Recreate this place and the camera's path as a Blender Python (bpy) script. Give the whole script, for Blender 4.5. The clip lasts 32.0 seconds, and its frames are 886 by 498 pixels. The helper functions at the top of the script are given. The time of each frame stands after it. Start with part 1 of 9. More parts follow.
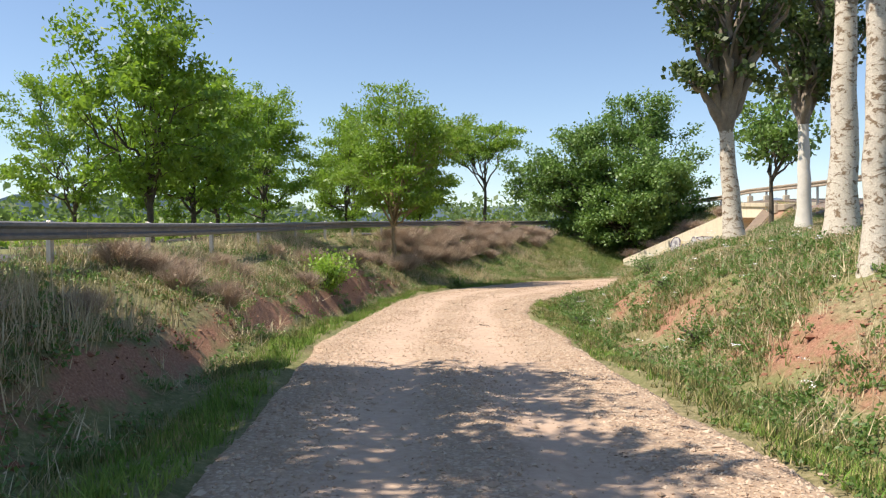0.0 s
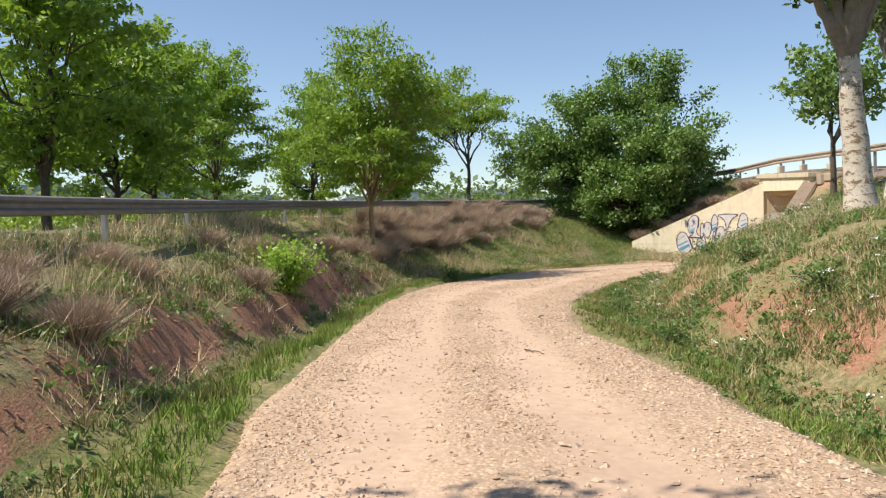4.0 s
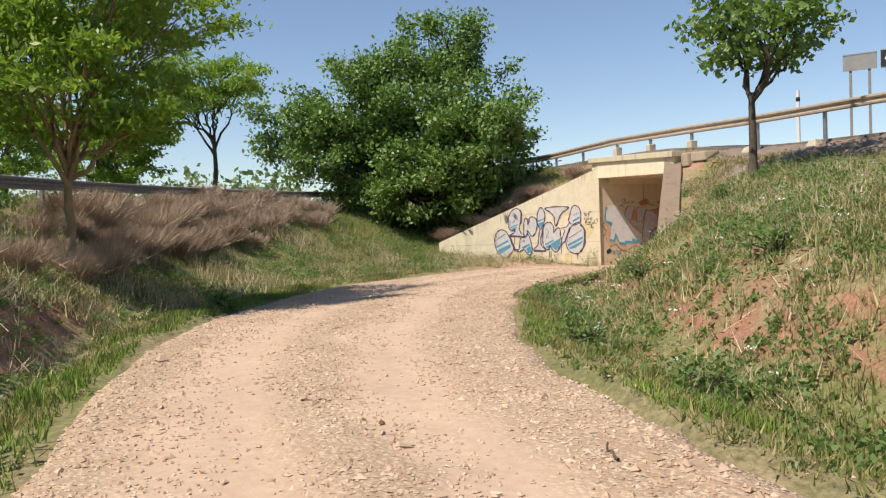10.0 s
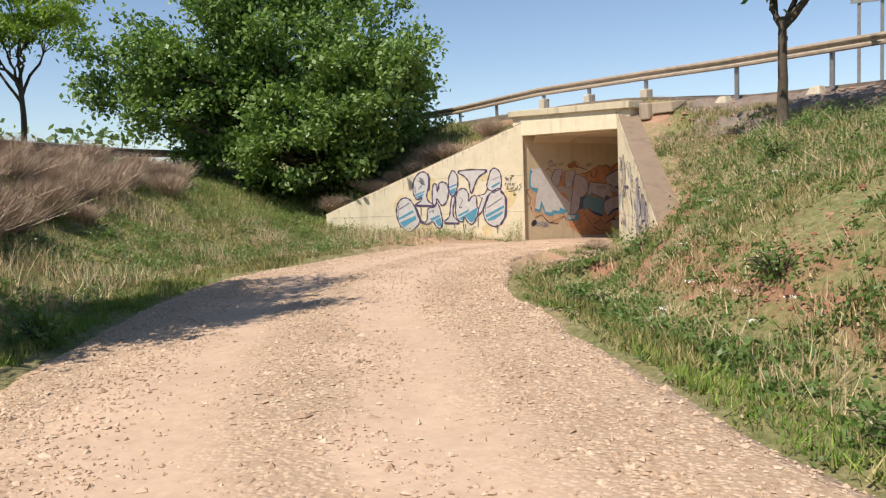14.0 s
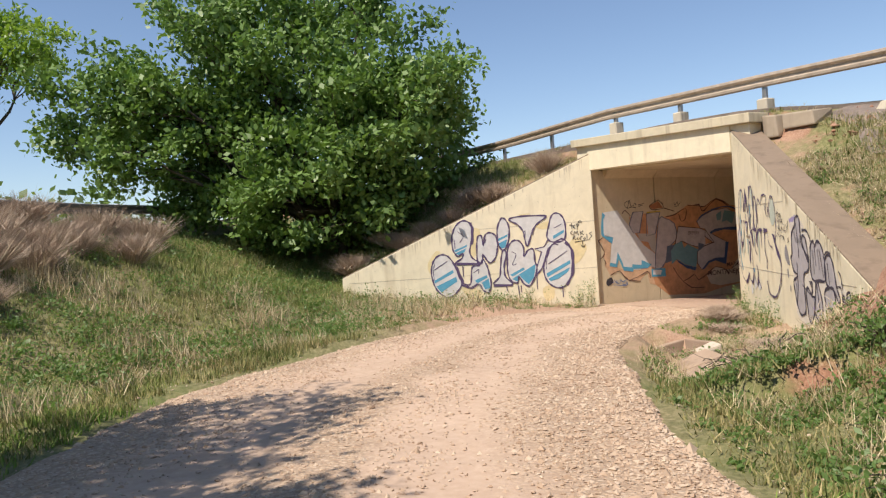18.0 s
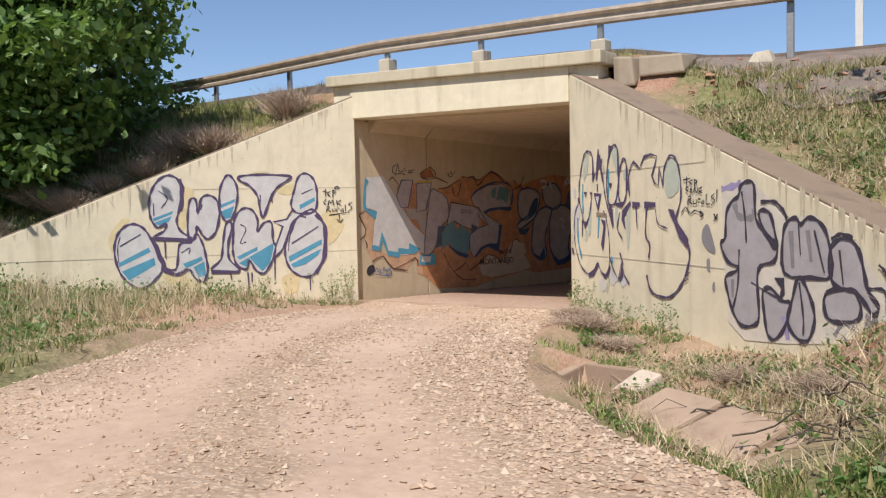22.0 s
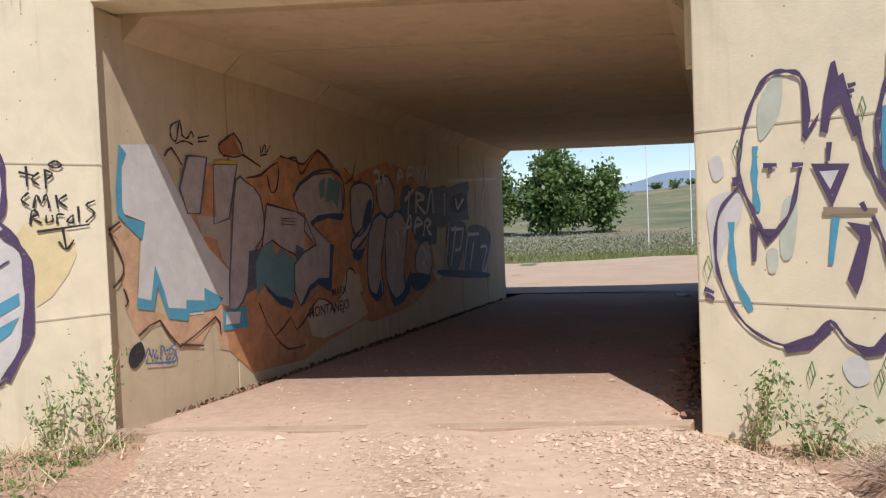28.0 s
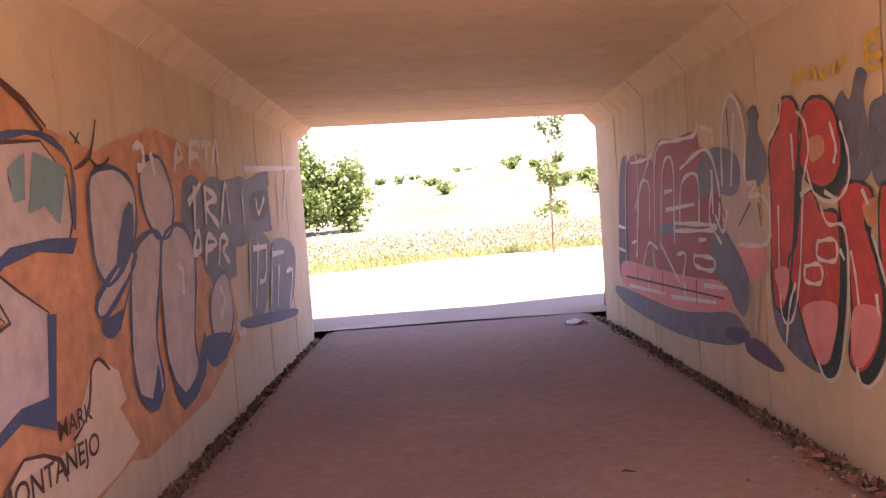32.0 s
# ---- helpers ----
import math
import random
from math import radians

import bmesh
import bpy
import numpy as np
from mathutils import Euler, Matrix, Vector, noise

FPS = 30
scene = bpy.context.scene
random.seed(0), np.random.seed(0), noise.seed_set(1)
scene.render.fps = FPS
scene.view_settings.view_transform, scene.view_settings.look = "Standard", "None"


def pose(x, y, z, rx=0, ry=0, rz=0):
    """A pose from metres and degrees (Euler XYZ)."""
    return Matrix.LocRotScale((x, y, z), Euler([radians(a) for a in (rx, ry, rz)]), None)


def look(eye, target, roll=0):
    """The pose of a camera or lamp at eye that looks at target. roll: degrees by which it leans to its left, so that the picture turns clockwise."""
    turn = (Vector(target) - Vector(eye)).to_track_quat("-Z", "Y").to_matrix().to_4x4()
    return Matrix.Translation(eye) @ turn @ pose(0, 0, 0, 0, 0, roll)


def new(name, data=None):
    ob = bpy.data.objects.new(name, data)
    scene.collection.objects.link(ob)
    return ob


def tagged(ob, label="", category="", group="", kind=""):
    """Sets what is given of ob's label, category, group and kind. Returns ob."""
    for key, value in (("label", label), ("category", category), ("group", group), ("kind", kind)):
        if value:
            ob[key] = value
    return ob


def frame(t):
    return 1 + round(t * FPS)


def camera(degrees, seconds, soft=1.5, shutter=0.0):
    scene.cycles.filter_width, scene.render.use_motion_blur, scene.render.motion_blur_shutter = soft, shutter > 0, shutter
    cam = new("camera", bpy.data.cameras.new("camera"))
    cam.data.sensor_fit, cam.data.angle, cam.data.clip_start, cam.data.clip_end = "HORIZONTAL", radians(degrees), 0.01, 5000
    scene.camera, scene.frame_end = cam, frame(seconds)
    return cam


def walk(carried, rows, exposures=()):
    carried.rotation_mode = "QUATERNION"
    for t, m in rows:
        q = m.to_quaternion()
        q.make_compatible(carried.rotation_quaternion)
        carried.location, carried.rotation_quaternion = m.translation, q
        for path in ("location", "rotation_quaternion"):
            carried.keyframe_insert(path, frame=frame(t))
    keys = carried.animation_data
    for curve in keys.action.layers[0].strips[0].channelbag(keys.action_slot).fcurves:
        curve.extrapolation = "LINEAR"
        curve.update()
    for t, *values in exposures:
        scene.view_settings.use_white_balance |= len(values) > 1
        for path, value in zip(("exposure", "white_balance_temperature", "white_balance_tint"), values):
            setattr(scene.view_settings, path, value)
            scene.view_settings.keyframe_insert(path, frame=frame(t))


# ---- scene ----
cam = camera(58.4, 32.0, 1.25)
PATH = [
    (0, (50.153, -15.021, 1.974), (45.163, -15.329, 1.939), -0.31),
    (0.5, (49.184, -15.163, 1.939), (44.187, -15.331, 1.915), -0.14),
    (1, (48.230, -15.292, 1.901), (43.230, -15.280, 1.825), -0.80),
    (1.5, (47.304, -15.439, 1.866), (42.308, -15.275, 1.756), -1.34),
    (2, (46.411, -15.589, 1.831), (41.425, -15.229, 1.739), -0.87),
    (2.5, (45.561, -15.737, 1.808), (40.571, -16.055, 1.845), 0.49),
    (4.5, (42.122, -16.349, 1.886), (37.126, -16.319, 1.689), -1.79),
    (5, (41.026, -16.453, 1.857), (36.036, -16.145, 1.775), -1.21),
    (5.5, (39.905, -16.555, 1.823), (34.916, -16.226, 1.756), -1.50),
    (6, (38.774, -16.662, 1.791), (33.851, -15.827, 1.523), -3.28),
    (6.5, (37.705, -16.799, 1.803), (32.838, -15.696, 1.489), -3.43),
    (7, (36.722, -16.911, 1.793), (31.863, -15.762, 1.541), -4.15),
    (7.5, (35.775, -17.000, 1.754), (30.923, -15.806, 1.594), -3.45),
    (8, (34.851, -17.059, 1.707), (30.020, -15.772, 1.590), -3.49),
    (8.5, (33.934, -17.096, 1.662), (29.137, -15.689, 1.535), -3.77),
    (9, (33.040, -17.129, 1.624), (28.277, -15.615, 1.471), -3.45),
    (9.5, (32.174, -17.170, 1.589), (27.435, -15.582, 1.494), -1.95),
    (10, (31.312, -17.250, 1.541), (26.550, -15.733, 1.408), -2.01),
    (10.5, (30.374, -17.321, 1.495), (25.712, -15.529, 1.269), -1.17),
    (11, (29.502, -17.425, 1.466), (24.768, -15.826, 1.268), -2.41),
    (11.5, (28.649, -17.503, 1.452), (23.930, -15.872, 1.193), -2.52),
    (12, (27.803, -17.548, 1.461), (23.129, -15.790, 1.206), -2.08),
    (12.5, (26.944, -17.518, 1.494), (22.357, -15.561, 1.139), -2.19),
    (13, (26.067, -17.410, 1.537), (21.556, -15.291, 1.132), -1.74),
    (13.5, (25.145, -17.219, 1.580), (20.722, -14.929, 1.137), -1.31),
    (14, (24.180, -16.952, 1.618), (19.826, -14.522, 1.244), -2.09),
    (14.5, (23.173, -16.623, 1.648), (19.094, -13.752, 1.304), -2.92),
    (16.5, (20.190, -14.639, 1.700), (16.139, -11.741, 1.266), 2.35),
    (17, (19.515, -14.498, 1.697), (15.365, -11.720, 1.449), 0.02),
    (17.5, (18.854, -14.396, 1.689), (14.510, -11.926, 1.519), -3.42),
    (18, (18.150, -14.300, 1.680), (13.714, -11.994, 1.646), -3.97),
    (18.5, (17.386, -14.161, 1.668), (13.109, -11.577, 1.463), -4.28),
    (19, (16.564, -13.959, 1.651), (12.514, -11.034, 1.448), -2.33),
    (19.5, (15.735, -13.715, 1.616), (11.828, -10.597, 1.500), -0.70),
    (20, (14.887, -13.445, 1.572), (11.188, -10.086, 1.405), 0.09),
    (20.5, (14.055, -13.153, 1.526), (10.559, -9.587, 1.286), -0.55),
    (21, (13.266, -12.835, 1.486), (10.031, -9.032, 1.215), -0.66),
    (21.5, (12.524, -12.505, 1.454), (9.448, -8.568, 1.253), -0.81),
    (22, (11.843, -12.168, 1.416), (8.780, -8.222, 1.201), -1.15),
    (22.5, (11.155, -11.793, 1.385), (8.135, -7.811, 1.204), -1.24),
    (23, (10.453, -11.376, 1.359), (7.553, -7.306, 1.193), -1.62),
    (23.5, (9.727, -10.943, 1.351), (7.031, -6.733, 1.252), -1.88),
    (24, (8.995, -10.497, 1.374), (6.709, -6.053, 1.236), -2.78),
    (24.5, (8.385, -10.124, 1.391), (5.860, -5.810, 1.250), -2.92),
    (26.5, (5.551, -8.660, 1.463), (4.056, -3.906, 1.054), -3.29),
    (27, (5.043, -7.974, 1.445), (3.822, -3.134, 1.148), -2.91),
    (27.5, (4.620, -7.227, 1.446), (3.661, -2.325, 1.216), -2.32),
    (28, (4.211, -6.544, 1.416), (3.413, -1.612, 1.239), -2.28),
    (28.5, (3.887, -5.853, 1.384), (3.169, -0.907, 1.227), -2.38),
    (29, (3.504, -5.231, 1.372), (2.816, -0.281, 1.211), -2.93),
    (29.5, (3.188, -4.542, 1.393), (2.475, 0.401, 1.153), -2.95),
    (30, (2.883, -3.860, 1.380), (2.296, 1.097, 1.099), -2.64),
    (30.5, (2.785, -2.982, 1.362), (2.814, 2.013, 1.126), -2.65),
    (31, (2.619, -2.141, 1.395), (2.918, 2.848, 1.261), -2.86),
    (31.5, (2.476, -1.320, 1.434), (3.053, 3.645, 1.280), -3.18),
    (32, (2.247, -0.639, 1.627), (3.194, 4.262, 1.339), -4.24),
]
EXPOSURES = [(0.0, 0.52, 6750, 12), (5.0, 0.33, 6850, 12), (12.0, 0.23, 6850, 13), (16.0, 0.27, 6750, 13), (21.0, 0.12, 6400, 14), (24.0, 0.04, 6050, 13), (28.0, 0.15, 6100, 14), (29.0, 0.32, 6300, 16), (30.0, 0.85, 6650, 22), (31.0, 2.05, 8100, 33), (32.0, 2.62, 7300, 50)]
walk(cam, [(t, look(eye, target, roll)) for t, eye, target, roll in PATH], EXPOSURES)

# ---- world and sun ----
SUN_EL, SUN_AZ = radians(57.0), math.atan2(0.27, -0.96)
world = bpy.data.worlds.new("world")
scene.world = world
world.use_nodes = True
wn, wl = world.node_tree.nodes, world.node_tree.links
sky = wn.new("ShaderNodeTexSky")
sky.sky_type, sky.sun_disc = "NISHITA", False
sky.sun_elevation, sky.sun_rotation = SUN_EL, SUN_AZ
sky.air_density, sky.dust_density, sky.ozone_density, sky.altitude = 1.0, 0.35, 2.6, 500
wn["Background"].inputs["Strength"].default_value = 0.12
wl.new(sky.outputs[0], wn["Background"].inputs["Color"])
sun_data = bpy.data.lights.new("sun", "SUN")
sun_data.energy, sun_data.angle, sun_data.color = 5.0, radians(0.55), (1.0, 0.93, 0.82)
sun = new("sun", sun_data)
sun_way = Vector((math.sin(SUN_AZ) * math.cos(SUN_EL), math.cos(SUN_AZ) * math.cos(SUN_EL), math.sin(SUN_EL)))
sun.matrix_world = look(sun_way * 60, (0, 0, 0))

# ---- tools ----


def lerp_table(x, pairs):
    return np.interp(x, [p[0] for p in pairs], [p[1] for p in pairs])


def smooth(a, b, x):
    t = np.clip((np.asarray(x, float) - a) / (b - a), 0, 1)
    return t * t * (3 - 2 * t)


def mesh_of(name, verts, faces, material, sharp=True):
    me = bpy.data.meshes.new(name)
    verts, faces = np.asarray(verts, np.float32), np.asarray(faces, np.int32)
    k = faces.shape[1]
    me.vertices.add(len(verts))
    me.vertices.foreach_set("co", verts.ravel())
    me.loops.add(faces.size)
    me.loops.foreach_set("vertex_index", faces.ravel())
    me.polygons.add(len(faces))
    me.polygons.foreach_set("loop_start", np.arange(0, faces.size, k, dtype=np.int32))
    me.polygons.foreach_set("use_smooth", np.full(len(faces), not sharp))
    me.update(calc_edges=True)
    me.validate()
    for m in material if isinstance(material, (list, tuple)) else [material]:
        me.materials.append(m)
    return me


def thing(name, label, category, at=(0, 0, 0), group="", kind="", turn=0):
    ob = new(name)
    ob.empty_display_size = 0.2
    ob.matrix_world = pose(*at, 0, 0, turn)
    return tagged(ob, label, category, group, kind)


def under(name, data, parent, label="", m=None):
    ob = new(name, data)
    ob.parent = parent
    if m is not None:
        ob.matrix_basis = m
    if label:
        ob["label"] = label
    return ob


def part(name, bm, material, parent, label="", m=None, soft=False):
    me = bpy.data.meshes.new(name)
    bmesh.ops.recalc_face_normals(bm, faces=bm.faces)
    for f in bm.faces:
        f.smooth = soft
    bm.to_mesh(me)
    bm.free()
    me.materials.append(material)
    return under(name, me, parent, label, m)


def solid(name, bm, material, label="", category="", kind="structure", group="", soft=False):
    ob = part(name, bm, material, None, "", None, soft)
    return tagged(ob, label, category, group, kind)


def bm_box(x0, y0, z0, x1, y1, z1, bevel=0.0, bm=None):
    own = bm is None
    bm = bmesh.new() if own else bm
    vs = [bm.verts.new(p) for p in ((x0, y0, z0), (x1, y0, z0), (x1, y1, z0), (x0, y1, z0), (x0, y0, z1), (x1, y0, z1), (x1, y1, z1), (x0, y1, z1))]
    fs = [bm.faces.new([vs[i] for i in q]) for q in ((3, 2, 1, 0), (4, 5, 6, 7), (0, 1, 5, 4), (1, 2, 6, 5), (2, 3, 7, 6), (3, 0, 4, 7))]
    if bevel:
        es = list({e for f in fs for e in f.edges})
        bmesh.ops.bevel(bm, geom=es, offset=bevel, segments=1, affect="EDGES", profile=0.6)
    return bm


def bm_prism(low, high, bevel=0.0):
    """A block between two matching rings of corners."""
    bm = bmesh.new()
    a, b = [bm.verts.new(p) for p in low], [bm.verts.new(p) for p in high]
    n = len(a)
    bm.faces.new(a[::-1])
    bm.faces.new(b)
    for i in range(n):
        bm.faces.new((a[i], a[(i + 1) % n], b[(i + 1) % n], b[i]))
    bmesh.ops.recalc_face_normals(bm, faces=bm.faces)
    if bevel:
        bmesh.ops.bevel(bm, geom=list(bm.edges), offset=bevel, segments=2, affect="EDGES", profile=0.6)
    return bm


def tube(path, radii, sides=7, cap=True):
    """Vertices and quads of a tapered tube along a path."""
    path = np.asarray(path, float)
    n = len(path)
    t = np.gradient(path, axis=0)
    t /= np.linalg.norm(t, axis=1)[:, None] + 1e-9
    ref = np.where(np.abs(t[:, 2:3]) < 0.9, np.array([[0, 0, 1.0]]), np.array([[1.0, 0, 0]]))
    a = np.cross(t, ref)
    a /= np.linalg.norm(a, axis=1)[:, None] + 1e-9
    b = np.cross(t, a)
    ang = np.arange(sides) * 2 * np.pi / sides
    ring = a[:, None] * np.cos(ang)[None, :, None] + b[:, None] * np.sin(ang)[None, :, None]
    v = path[:, None] + ring * np.asarray(radii, float)[:, None, None]
    i, j = np.meshgrid(np.arange(n - 1), np.arange(sides), indexing="ij")
    k = (j + 1) % sides
    f = np.stack([i * sides + j, i * sides + k, (i + 1) * sides + k, (i + 1) * sides + j], -1).reshape(-1, 4)
    return v.reshape(-1, 3), f


def joined(pieces):
    vs, fs, o = [], [], 0
    for v, f in pieces:
        vs.append(v)
        fs.append(np.asarray(f) + o)
        o += len(v)
    return np.concatenate(vs), np.concatenate(fs)


def curve_through(points, n):
    """Points evenly along a smooth line through the given ones."""
    p = np.asarray(points, float)
    p = np.vstack([2 * p[0] - p[1], p, 2 * p[-1] - p[-2]])
    out = []
    for i in range(1, len(p) - 2):
        t = np.linspace(0, 1, 24, endpoint=False)[:, None]
        out.append(0.5 * (2 * p[i] + (p[i + 1] - p[i - 1]) * t + (2 * p[i - 1] - 5 * p[i] + 4 * p[i + 1] - p[i + 2]) * t ** 2 + (3 * p[i] - p[i - 1] - 3 * p[i + 1] + p[i + 2]) * t ** 3))
    q = np.vstack(out + [p[-2:-1]])
    s = np.r_[0, np.cumsum(np.linalg.norm(np.diff(q, axis=0), axis=1))]
    u = np.linspace(0, s[-1], n)
    return np.stack([np.interp(u, s, q[:, k]) for k in range(q.shape[1])], 1)


def noise2(x, y, scale, seed=0):
    """Smooth value noise, about -1 to 1."""
    x, y = np.asarray(x, float) / scale, np.asarray(y, float) / scale
    i, j = np.floor(x).astype(np.int64), np.floor(y).astype(np.int64)
    fx, fy = x - i, y - j
    fx, fy = fx * fx * (3 - 2 * fx), fy * fy * (3 - 2 * fy)

    def at(a, b):
        h = (a * 374761393 + b * 668265263 + seed * 974634777) & 0x7FFFFFFF
        h = ((h ^ (h >> 13)) * 1274126177) & 0x7FFFFFFF
        return ((h ^ (h >> 16)) & 0xFFFF) / 32767.5 - 1

    return (at(i, j) * (1 - fx) + at(i + 1, j) * fx) * (1 - fy) + (at(i, j + 1) * (1 - fx) + at(i + 1, j + 1) * fx) * fy


def to_line(x, y, line):
    """Distance to a polyline, the side (left positive), and the share along it."""
    p = np.stack([np.ravel(x), np.ravel(y)], 1)
    best, side, along = np.full(len(p), 1e9), np.zeros(len(p)), np.zeros(len(p))
    for i in range(len(line) - 1):
        a, d = line[i, :2], line[i + 1, :2] - line[i, :2]
        t = np.clip(((p - a) @ d) / (d @ d), 0, 1)
        q = p - a - t[:, None] * d
        r = np.hypot(q[:, 0], q[:, 1])
        m = r < best
        best[m], along[m] = r[m], (i + t[m]) / (len(line) - 1)
        side[m] = np.sign(d[0] * (p[m, 1] - a[1]) - d[1] * (p[m, 0] - a[0]))
    return best, side, along

# ---- materials ----
def shader(name, rough=0.8, metal=0.0):
    m = bpy.data.materials.new(name)
    m.use_nodes = True
    nt = m.node_tree
    b = nt.nodes["Principled BSDF"]
    b.inputs["Roughness"].default_value, b.inputs["Metallic"].default_value = rough, metal
    return m, nt, b


def noise_node(nt, scale, detail=6.0, rough=0.6, dist=0.0, vec=None):
    n = nt.nodes.new("ShaderNodeTexNoise")
    n.inputs["Scale"].default_value, n.inputs["Detail"].default_value = scale, detail
    n.inputs["Roughness"].default_value, n.inputs["Distortion"].default_value = rough, dist
    if vec is None:
        vec = nt.nodes.new("ShaderNodeNewGeometry").outputs["Position"]
    nt.links.new(vec, n.inputs["Vector"])
    return n.outputs["Fac"]


def ramp(nt, fac, stops):
    r = nt.nodes.new("ShaderNodeValToRGB")
    e = r.color_ramp.elements
    while len(e) < len(stops):
        e.new(0.5)
    for k, (p, c) in zip(e, stops):
        k.position, k.color = p, (*c, 1) if len(c) == 3 else c
    nt.links.new(fac, r.inputs["Fac"])
    return r.outputs["Color"]


def blend(nt, fac, a, b, how="MIX"):
    n = nt.nodes.new("ShaderNodeMix")
    n.data_type, n.blend_type = "RGBA", how
    for s, v in ((n.inputs[0], fac), (n.inputs[6], a), (n.inputs[7], b)):
        if isinstance(v, (int, float)):
            s.default_value = v
        elif isinstance(v, tuple):
            s.default_value = (*v, 1)
        else:
            nt.links.new(v, s)
    return n.outputs[2]


def bump(nt, b, height, strength=0.4, dist=0.02):
    n = nt.nodes.new("ShaderNodeBump")
    n.inputs["Strength"].default_value, n.inputs["Distance"].default_value = strength, dist
    nt.links.new(height, n.inputs["Height"])
    nt.links.new(n.outputs["Normal"], b.inputs["Normal"])


def grey(v):
    return (v, v, v)


def plain(name, colour, rough=0.7, metal=0.0, vary=0.18, scale=6.0, relief=0.2, fine=60.0):
    m, nt, b = shader(name, rough, metal)
    lo, hi = tuple(c * (1 - vary) for c in colour), tuple(min(1, c * (1 + vary)) for c in colour)
    n1, n2 = noise_node(nt, scale), noise_node(nt, fine, 3)
    c = ramp(nt, n1, [(0.3, lo), (0.7, hi)])
    c = blend(nt, 0.35, c, ramp(nt, n2, [(0.3, lo), (0.7, hi)]))
    nt.links.new(c, b.inputs["Base Color"])
    if relief:
        bump(nt, b, n2, relief, 0.01)
    return m


def leaf_mat(name, dark, light, through_colour, through_share=0.32):
    m, nt, b = shader(name, 0.5)
    r = nt.nodes.new("ShaderNodeNewGeometry").outputs["Random Per Island"]
    big = noise_node(nt, 0.8, 2)
    c = blend(nt, big, ramp(nt, r, [(0.0, dark), (1.0, light)]), ramp(nt, r, [(0.0, light), (1.0, dark)]))
    nt.links.new(c, b.inputs["Base Color"])
    b.inputs["Specular IOR Level"].default_value = 0.5
    tr = nt.nodes.new("ShaderNodeBsdfTranslucent")
    tr.inputs["Color"].default_value = (*through_colour, 1)
    mix = nt.nodes.new("ShaderNodeMixShader")
    mix.inputs[0].default_value = through_share
    nt.links.new(b.outputs[0], mix.inputs[1])
    nt.links.new(tr.outputs[0], mix.inputs[2])
    nt.links.new(mix.outputs[0], nt.nodes["Material Output"].inputs["Surface"])
    return m


